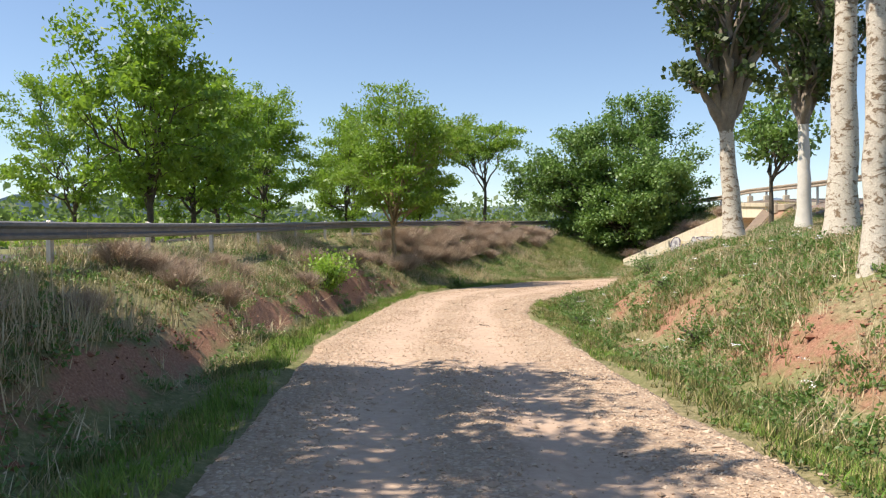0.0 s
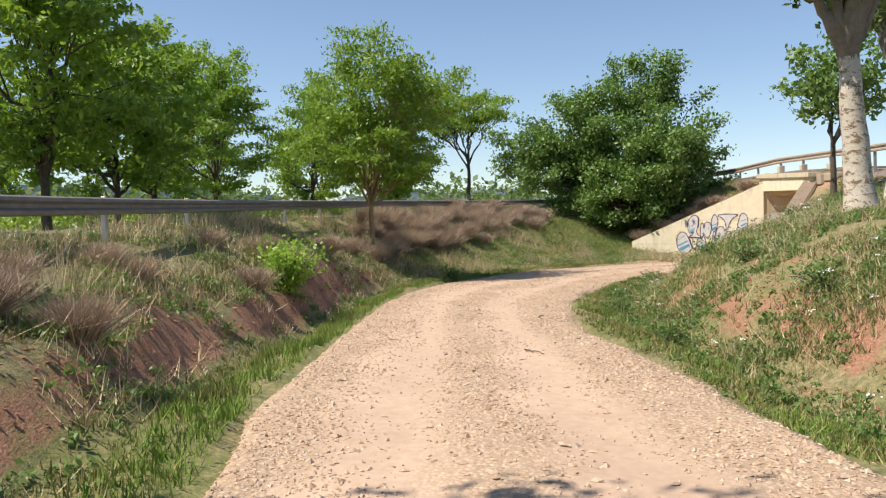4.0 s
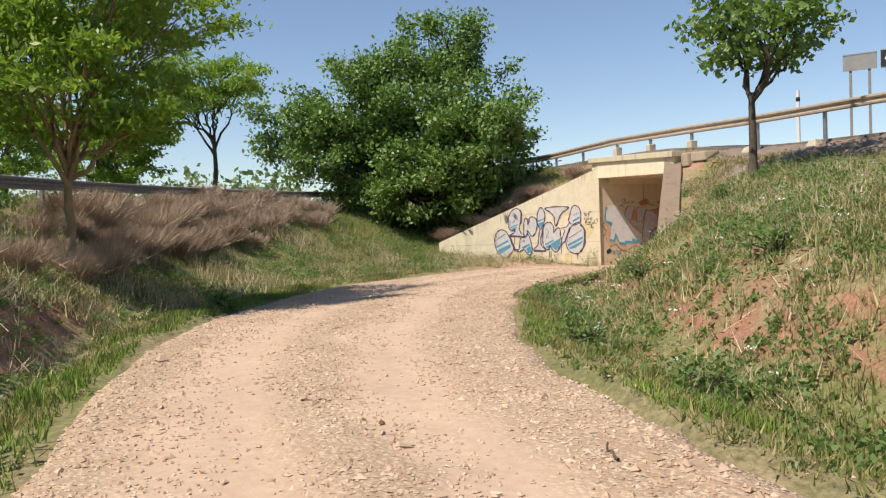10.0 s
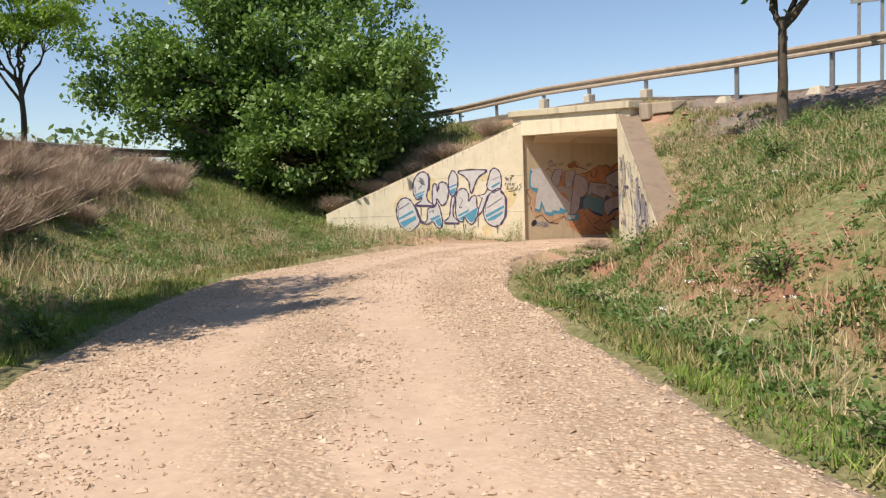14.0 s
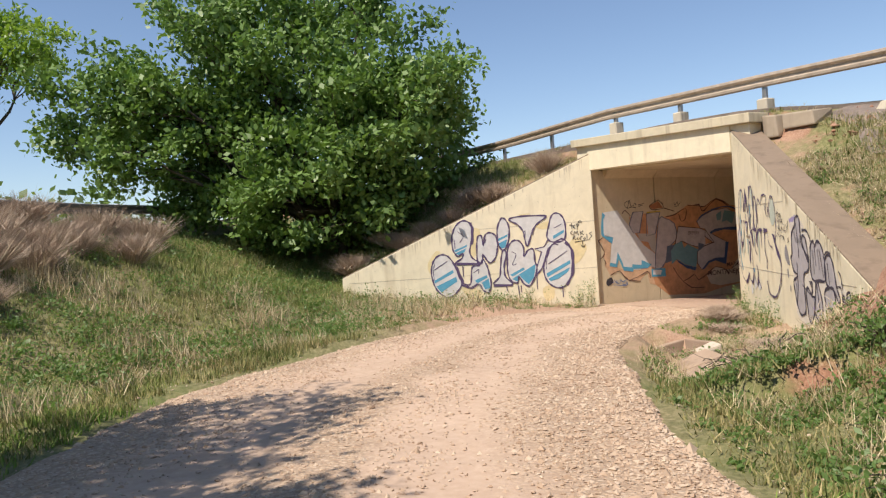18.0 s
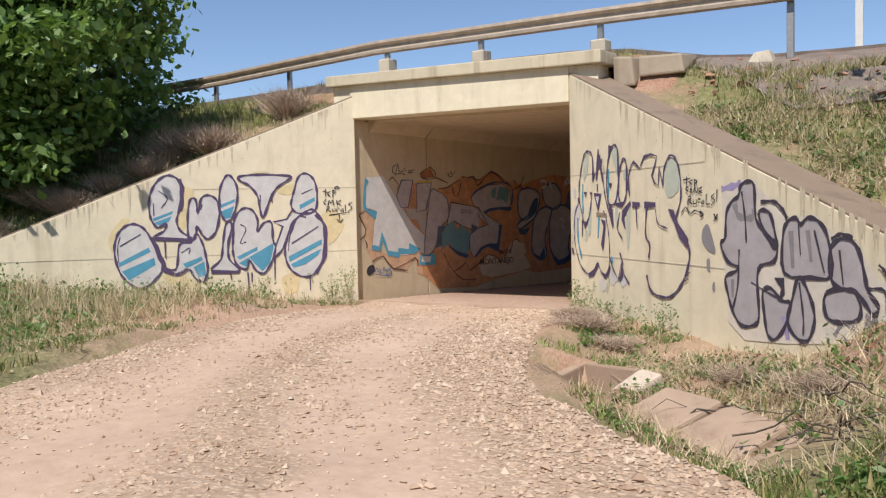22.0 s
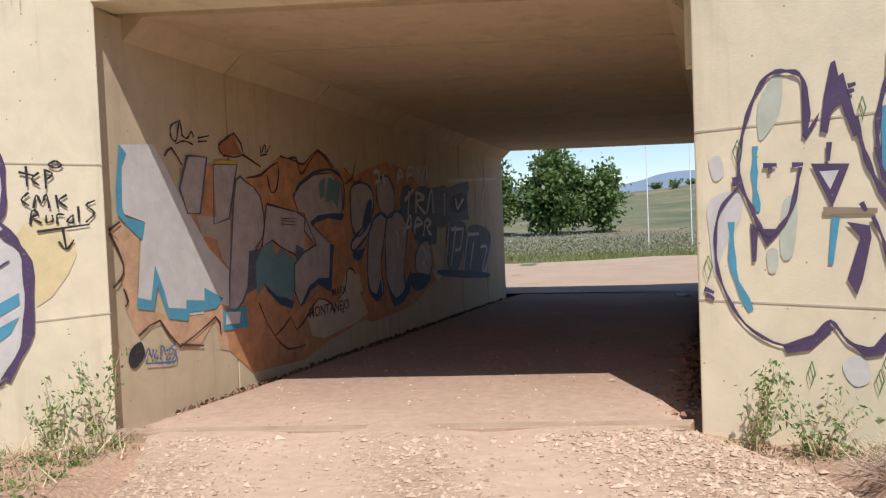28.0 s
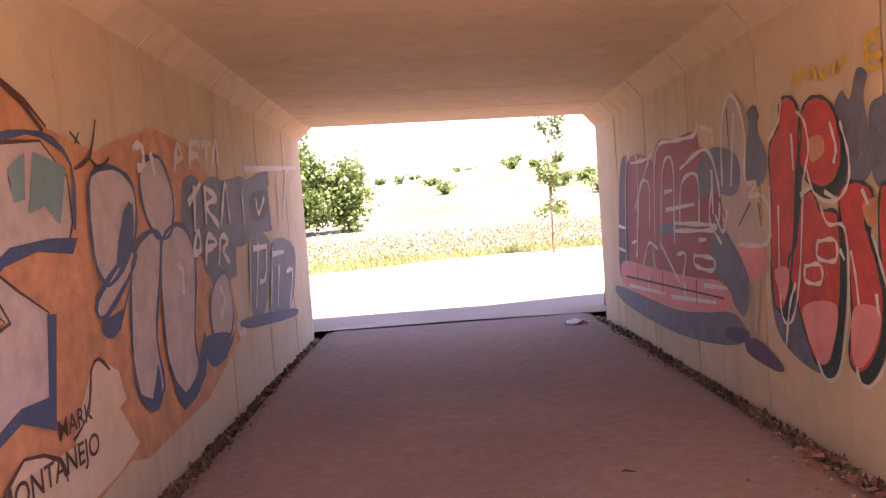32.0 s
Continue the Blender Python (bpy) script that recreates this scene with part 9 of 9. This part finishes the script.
line(g, TR, [(8.28, 1.56), (7.96, 1.58)], P_white, 0.05, 3)
line(g, TR, [(8.27, 1.35), (7.21, 1.42)], P_white, 0.05, 3)
line(g, TR, [(7.65, 1.81), (6.8, 1.97), (6.49, 1.61), (6.51, 1.26)], P_white, 0.05, 3)
line(g, TR, [(7.76, 1.17), (7.61, 1.65), (7.09, 1.71), (7.1, 1.19)], P_white, 0.05, 3)
line(g, TR, [(7.96, 1.2), (6.73, 1.21), (6.74, 1.16), (7.96, 1.11)], P_white, 0.05, 3)
line(g, TR, [(9.97, 0.87), (9.67, 0.9), (9.77, 0.68)], P_white, 0.05, 3)
line(g, TR, [(9.44, 0.59), (9.1, 0.91), (8.69, 0.86)], P_white, 0.05, 3)
line(g, TR, [(8.58, 0.94), (7.88, 0.52)], P_white, 0.05, 3)
line(g, TR, [(7.93, 0.84), (7.61, 0.86), (7.73, 0.6)], P_white, 0.05, 3)
line(g, TR, [(7.33, 0.87), (6.75, 0.87), (6.77, 0.75), (7.28, 0.76), (7.33, 0.87)], P_white, 0.05, 3)
line(g, TR, [(7.13, 1.04), (6.91, 1.06)], P_white, 0.05, 3)
line(g, TR, [(7.06, 0.57), (6.39, 0.61)], P_white, 0.05, 3)
line(g, TR, [(10.29, 0.24), (8.47, 0.32)], P_white, 0.05, 3)
line(g, TR, [(8.24, 0.31), (6.72, 0.43)], P_white, 0.05, 3)
line(g, TR, [(9.19, 0.48), (9.22, 0.32)], P_white, 0.05, 3)
line(g, TR, [(7.68, 0.54), (7.71, 0.37)], P_white, 0.05, 3)
line(g, TR, [(6.65, 1.76), (6.67, 1.32)], P_white, 0.05, 3)
line(g, TR, [(10.74, 0.75), (10.34, 0.73)], P_white, 0.05, 3)
line(g, TR, [(10.7, 1.09), (10.25, 1.07)], P_white, 0.05, 3)
line(g, TR, [(8.88, 1.97), (9.71, 1.35)], P_white, 0.05, 3)
line(g, TR, [(6.93, 2.21), (6.59, 2.13), (6.61, 2.01)], P_white, 0.05, 3)
line(g, TR, [(10.43, 0.36), (6.48, 0.5)], P_ink, 0.03, 4)
line(g, TR, [(9.74, 0.57), (9.8, 0.33)], P_ink, 0.03, 4)
line(g, TR, [(8.53, 0.59), (8.59, 0.31)], P_ink, 0.03, 4)
line(g, TR, [(7.28, 0.61), (7.31, 0.33)], P_ink, 0.03, 4)
line(g, TR, [(9.92, 1.9), (10.12, 0.54)], P_ink, 0.03, 4)
fill(g, TR, [(6.62, 1.59), (6.34, 2.17), (6.14, 2.39), (5.85, 2.31), (5.76, 2.07), (5.75, 1.57), (5.41, 1.14), (5.5, 1.04), (5.79, 1.03), (6.05, 1.06), (6.49, 0.99), (6.72, 1.26)], P_cream, 1)
line(g, TR, [(6.39, 1.59), (6.34, 2.15), (6.14, 2.4), (5.93, 2.33), (5.79, 2.02), (5.83, 1.63), (5.6, 1.61), (5.76, 1.48), (5.52, 1.5), (5.36, 1.37), (5.44, 1.09), (6.05, 1.05)], P_white, 0.045, 3)
line(g, TR, [(6.67, 1.6), (6.78, 1.26), (6.48, 1.03)], P_white, 0.045, 3)
line(g, TR, [(6.02, 2.24), (6.17, 1.58)], P_white, 0.045, 3)
line(g, TR, [(6.62, 1.32), (6.43, 1.15), (6.28, 1.37)], P_white, 0.045, 3)
line(g, TR, [(6.18, 2.31), (6.17, 1.95)], P_ink, 0.025, 3)
line(g, TR, [(5.74, 1.43), (6.03, 1.22)], P_ink, 0.025, 3)
line(g, TR, [(5.57, 1.43), (5.53, 1.23)], P_ink, 0.025, 3)
line(g, TR, [(6.49, 1.48), (6.36, 1.29)], P_ink, 0.025, 3)
fill(g, TR, [(5.82, 1.68), (5.71, 2.09), (5.74, 2.21), (5.58, 2.26), (5.48, 2.16), (5.55, 2.06), (5.39, 1.85), (5.41, 1.66), (5.61, 1.57)], P_slate, 1)
fill(g, TR, [(6.08, 1.01), (5.53, 1.05), (5.51, 0.85), (5.84, 0.72), (6.09, 0.8)], P_pink, 2)
line(g, TR, [(6.06, 0.8), (5.99, 0.32)], P_cream, 0.06, 2)
line(g, TR, [(5.63, 0.79), (5.78, 0.17)], P_cream, 0.06, 2)
line(g, TR, [(5.84, 0.72), (5.88, 0.2)], P_cream, 0.06, 2)
fill(g, TR, [(6.45, 0.22), (5.96, 0.28), (5.97, 0.16), (6.44, 0.11)], P_purple, 3)
fill(g, TR, [(5.97, 0.19), (5.63, 0.22), (5.23, 0.08), (5.39, 0.02), (5.95, 0.06)], P_purple, 3)
g = thing("graffiti", "faded yellow spray lettering high on the tunnel wall", "graffiti")
line(g, TR, [(4.8, 2.42), (4.78, 2.31), (4.65, 2.4)], P_ochre, 0.05, 3)
line(g, TR, [(4.6, 2.31), (4.52, 2.4), (4.46, 2.3)], P_ochre, 0.05, 3)
line(g, TR, [(4.4, 2.38), (4.37, 2.29), (4.28, 2.37)], P_ochre, 0.05, 3)
line(g, TR, [(4.21, 2.38), (4.23, 2.29)], P_ochre, 0.05, 3)
line(g, TR, [(4.1, 2.41), (4.16, 2.31), (4.06, 2.39)], P_ochre, 0.05, 3)
line(g, TR, [(3.66, 2.48), (3.82, 2.45), (3.79, 2.34), (3.64, 2.33)], P_ochre, 0.05, 3)
line(g, TR, [(3.56, 2.33), (3.49, 2.48), (3.41, 2.33)], P_ochre, 0.05, 3)
line(g, TR, [(3.32, 2.47), (3.33, 2.33)], P_ochre, 0.05, 3)
line(g, TR, [(3.13, 2.46), (3.11, 2.33)], P_ochre, 0.05, 3)
g = thing("graffiti", "spray-painted words low on the tunnel wall", "graffiti")
lettering(g, TL, "MARK", 4.38, 0.40, 0.17, P_brown, True, 4, 0.03)
lettering(g, TL, "MONTANEJO", 3.7, 0.18, 0.2, P_brown, True, 4, 0.0)
g = thing("graffiti", "faded yellow spray lettering reading carl", "graffiti")
lettering(g, TR, "CARL-EL", 3.85, 2.24, 0.3, P_ochre, False)

# ---- signs, posts, drain and litter ----
def sign_board(name, label, centre, ways, width, height, base_z, back, chevrons):
    """A board on two slim posts; ways: the angle of its width, in degrees."""
    ob = thing(name, label, "road sign", at=(centre[0], centre[1], base_z), turn=ways, group="road signs")
    z = centre[2] - base_z
    for x in (-width * 0.28, width * 0.28):
        part("post", bm_box(x - 0.04, 0.012, -0.4, x + 0.04, 0.06, z + height / 2 - 0.05, 0.004), M_steel, ob)
    board = part("board", bm_box(-width / 2, -0.012, z - height / 2, width / 2, 0.01, z + height / 2, 0.006), back, ob)
    rim = bmesh.new()
    for x0, x1, z0, z1 in ((-width / 2, width / 2, height / 2 - 0.025, height / 2 + 0.012), (-width / 2, width / 2, -height / 2 - 0.012, -height / 2 + 0.025)):
        bm_box(x0, -0.02, z + z0, x1, 0.016, z + z1, 0.0, rim)
    part("edge", rim, M_grey, board)
    for k in range(chevrons):
        x = -width / 2 + width * (k + 0.28) / chevrons
        w, h, s = width / chevrons * 0.42, height * 0.40, width / chevrons * 0.34
        bm = bmesh.new()
        for a, b in ((0, 1), (0, -1)):
            q = [(x, z), (x + w, z), (x + w + s, z + b * h), (x + s, z + b * h)]
            f = bm.faces.new([bm.verts.new((p[0], -0.016, p[1])) for p in q])
        part("chevron", bm, M_white, board, "white chevron")
    return ob


sign_board("bend_sign", "black bend sign with white chevrons beside the upper road", (12.8, 3.3, 6.2), 40, 1.15, 0.55, 3.95, M_black, 3)
sign_board("grey_sign", "plain grey back of a road sign on steel posts", (11.5, 3.0, 6.3), 40, 0.95, 0.5, 3.98, M_grey, 0)
for x, y in ((9.2, 2.66),):
    dp = thing("delineator", "white roadside marker post with a black band", "marker post", at=(x, y, float(deck_z(x))))
    part("post", bm_prism([(-0.06, -0.03, -0.3), (0.06, -0.03, -0.3), (0.06, 0.03, -0.3), (-0.06, 0.03, -0.3)], [(-0.06, -0.03, 1.74), (0.06, -0.03, 1.82), (0.06, 0.03, 1.82), (-0.06, 0.03, 1.74)], 0.008), M_white, dp)
    part("band", bm_box(-0.064, -0.034, 1.42, 0.064, 0.034, 1.56), M_black, dp)
slab = thing("concrete_slab", "broken pinkish concrete slab beside the cornice", "slab", at=(6.0, 0.55, 3.95))
rs = np.random.default_rng(300)
for x0, x1, top, deep in ((-0.08, 0.28, 0.06, 0.45), (0.3, 1.05, 0.04, 0.3)):
    j = rs.uniform(-0.05, 0.05, 6)
    k = 0.45 * x0
    part("block", bm_prism([(x0, -0.3 + k + j[0], -deep), (x1, -0.25 + k + j[1], -deep), (x1 - 0.05, 0.4 + k, -deep), (x0, 0.4 + k, -deep)], [(x0, -0.3 + k + j[2], top), (x1 - 0.06, -0.22 + k + j[3], top - 0.03), (x1, 0.4 + k + j[4], top + 0.02), (x0, 0.4 + k, top + 0.02)], 0.035), M_rough, slab)
for x in (7.95, 10.75):
    y = float(rail_y(x)) + 0.05
    pad = thing("post_footing", "small tapered concrete footing of a guardrail post", "footing", at=(x, y, land_at(x, y)), group="footings")
    part("pad", bm_prism([(-0.36, -0.3, -0.3), (0.3, -0.3, -0.3), (0.3, 0.3, -0.3), (-0.36, 0.3, -0.3)], [(-0.12, -0.12, 0.16), (0.12, -0.1, 0.18), (0.12, 0.12, 0.18), (-0.12, 0.12, 0.16)], 0.03), M_coping, pad)
x, y, r = scatter(5200, 6.9, 40, -0.6, 3.2, lambda x, y, r: (y > 0.0 - 0.4 * smooth(8, 10, x)) & (y < rail_y(x) + 0.9) & (x > 7.2), 153)
stuff("verge_stones", "grey-brown stones on the slope below the verge", "gravel", *stones(x, y, land(x, y) + 0.03, r.lognormal(-3.6, 0.5, len(x)), r), M_clod)

# the drain inlet in the ditch
drain = thing("drain_inlet", "open concrete drain inlet half buried in the ditch", "drain", at=INLET, turn=-10)
M_apron = concrete_mat("earth_covered_concrete", (0.40, 0.29, 0.205), (0.24, 0.16, 0.11), 1.4)
M_inlet = concrete_mat("dusty_inlet_concrete", (0.36, 0.26, 0.185), (0.30, 0.20, 0.14), 1.2)
M_cheek = concrete_mat("pale_inlet_concrete", (0.56, 0.47, 0.37), (0.42, 0.32, 0.23), 1.2)
part("back_wall", bm_prism([(-0.46, 0.42, -0.7), (0.34, 0.42, -0.7), (0.34, 0.54, -0.7), (-0.46, 0.54, -0.7)], [(-0.45, 0.42, 0.09), (0.34, 0.42, 0.11), (0.33, 0.55, 0.10), (-0.44, 0.53, 0.07)], 0.025), M_inlet, drain)
part("side_wall", bm_prism([(-0.46, -0.5, -0.7), (-0.36, -0.5, -0.7), (-0.36, 0.415, -0.7), (-0.46, 0.415, -0.7)], [(-0.47, -0.5, -0.06), (-0.37, -0.5, -0.08), (-0.35, 0.415, 0.08), (-0.45, 0.415, 0.09)], 0.025), M_inlet, drain)
part("cheek_wall", bm_prism([(0.24, -0.75, -0.7), (0.5, -0.75, -0.7), (0.68, 0.5, -0.7), (0.345, 0.5, -0.7)], [(0.28, -0.72, -0.24), (0.46, -0.72, -0.26), (0.64, 0.46, 0.10), (0.35, 0.48, 0.12)], 0.035), M_cheek, drain, "pale sloping cheek wall of the inlet")
part("front_wall", bm_box(-0.355, -0.5, -0.7, 0.25, -0.4, -0.3, 0.02), M_inlet, drain)
part("floor_slab", bm_box(-0.355, -0.395, -0.6, 0.335, 0.415, -0.5, 0.02), M_inlet, drain)
apron = thing("drain_apron", "cracked dusty concrete apron running along the ditch", "apron", at=(8.75, -5.22, -0.42), turn=-30)
for x0, x1, w0, w1, lift in ((0.0, 0.72, 0.3, 0.38, 0.0), (0.75, 1.5, 0.38, 0.34, -0.02), (1.54, 2.2, 0.34, 0.26, -0.05)):
    part("slab", bm_prism([(x0, -w0, -0.3), (x1, -w1, -0.3), (x1, w1, -0.3), (x0, w0, -0.3)], [(x0, -w0, lift - 0.06), (x1, -w1, lift - 0.08), (x1 - 0.03, w1, lift + 0.16), (x0 + 0.02, w0, lift + 0.17)], 0.03), M_apron, apron)
rt = np.random.default_rng(330)
for k in range(16):
    l, px, py = rt.uniform(0.35, 0.9), rt.uniform(9.1, 11.6), rt.uniform(-0.5, 0.7)
    py = -5.2 - (px - 9.1) * 0.62 + py
    v, f = tube(limb((-l / 2, 0, 0), (l / 2, 0, rt.uniform(0, 0.16)), 7, np.array([0, 0.05, 0.06]), rt, 0.06), np.linspace(0.009, 0.003, 7), 5)
    tw = tagged(new("twig", mesh_of("twig", v, f, M_bark, False)), "dead grey branch lying over the drain apron", "twig", "dead branches in the ditch")
    tw.matrix_world = pose(px, py, max(land_at(px, py), -0.45) + 0.06, 0, 0, rt.uniform(0, 360))

# small stones along the tunnel walls
r = np.random.default_rng(310)
n = 1500
y = r.uniform(-0.3, 12.8, n)
gap = np.abs(r.normal(0, 0.4, n)) + 0.03
x = np.where(r.integers(0, 2, n) == 0, np.clip(y, 0, 20) * 0.1896 + gap + 0.05, 5.15 + np.clip(y, 0, 20) * 0.183 - gap)
xp, yp = r.uniform(0.4, 5.2, 700), r.uniform(-0.4, 4.5, 700)
xp = xp + 0.187 * np.clip(yp, 0, 9)
stuff("pebbles", "small pale pebbles scattered over the packed floor", "gravel", *stones(xp, yp, floor_z(xp, yp) + 0.018, r.lognormal(-4.5, 0.45, 700), r), M_stone)
yb = r.uniform(0.3, 4.5, 160)
xb = 5.1 + yb * 0.183 - np.abs(r.normal(0, 0.28, 160))
stuff("edge_stones", "fist-sized stones lying along the tunnel wall", "rubble", *stones(xb, yb, floor_z(xb, yb) + 0.0, r.lognormal(-3.1, 0.35, 160), r), M_clod)
stuff("rubble", "small stones and rubble along the tunnel walls", "rubble", *stones(x, y, floor_z(x, y) - 0.03, r.lognormal(-4.0, 0.5, n), r), M_stone)
bag = bmesh.new()
bmesh.ops.create_grid(bag, x_segments=10, y_segments=7, size=0.5)
for v in bag.verts:
    v.co = Vector((v.co.x * 0.34, v.co.y * 0.24, 0.03 + 0.05 * noise.noise(v.co * 6) + 0.03 * math.cos(v.co.x * 3)))
bmesh.ops.solidify(bag, geom=list(bag.faces), thickness=0.004)
litter = solid("plastic_bag", bag, M_white, "crumpled white plastic bag on the tunnel floor", "litter", kind="", soft=True)
litter.matrix_world = pose(6.6, 11.2, float(floor_z(6.6, 11.2)) + 0.01, 0, 0, 30)
for k, (x, y, l, a) in enumerate(((31.5, -15.2, 0.5, 30), (26.6, -14.6, 0.42, 160), (30.2, -14.4, 0.35, 80), (3.0, 2.4, 0.4, 20), (4.4, 4.6, 0.5, 140), (24.0, -16.2, 0.3, 60))):
    rk = np.random.default_rng(320 + k)
    v, f = tube(limb((-l / 2, 0, 0), (l / 2, 0, 0), 7, np.array([0, 0.03, 0]), rk), np.linspace(0.012, 0.005, 7), 5)
    tw = tagged(new("twig", mesh_of("twig", v, f, M_bark, False)), "broken dry twig lying on the track", "twig", "twigs")
    tw.matrix_world = pose(x, y, float(road_z(x)) + 0.02 if y < 0 else float(floor_z(x, y)) - 0.01, 0, 0, a)
# the concrete sill across the mouth
solid("sill", bm_prism([(0.1, -0.1, -0.6), (5.1, -0.1, -0.6), (5.15, 0.06, -0.6), (0.1, 0.06, -0.6)], [(0.1, -0.1, -0.358), (5.1, -0.1, -0.270), (5.15, 0.06, -0.268), (0.1, 0.06, -0.356)], 0.01), M_apron, "dusty concrete sill across the underpass mouth", "sill")
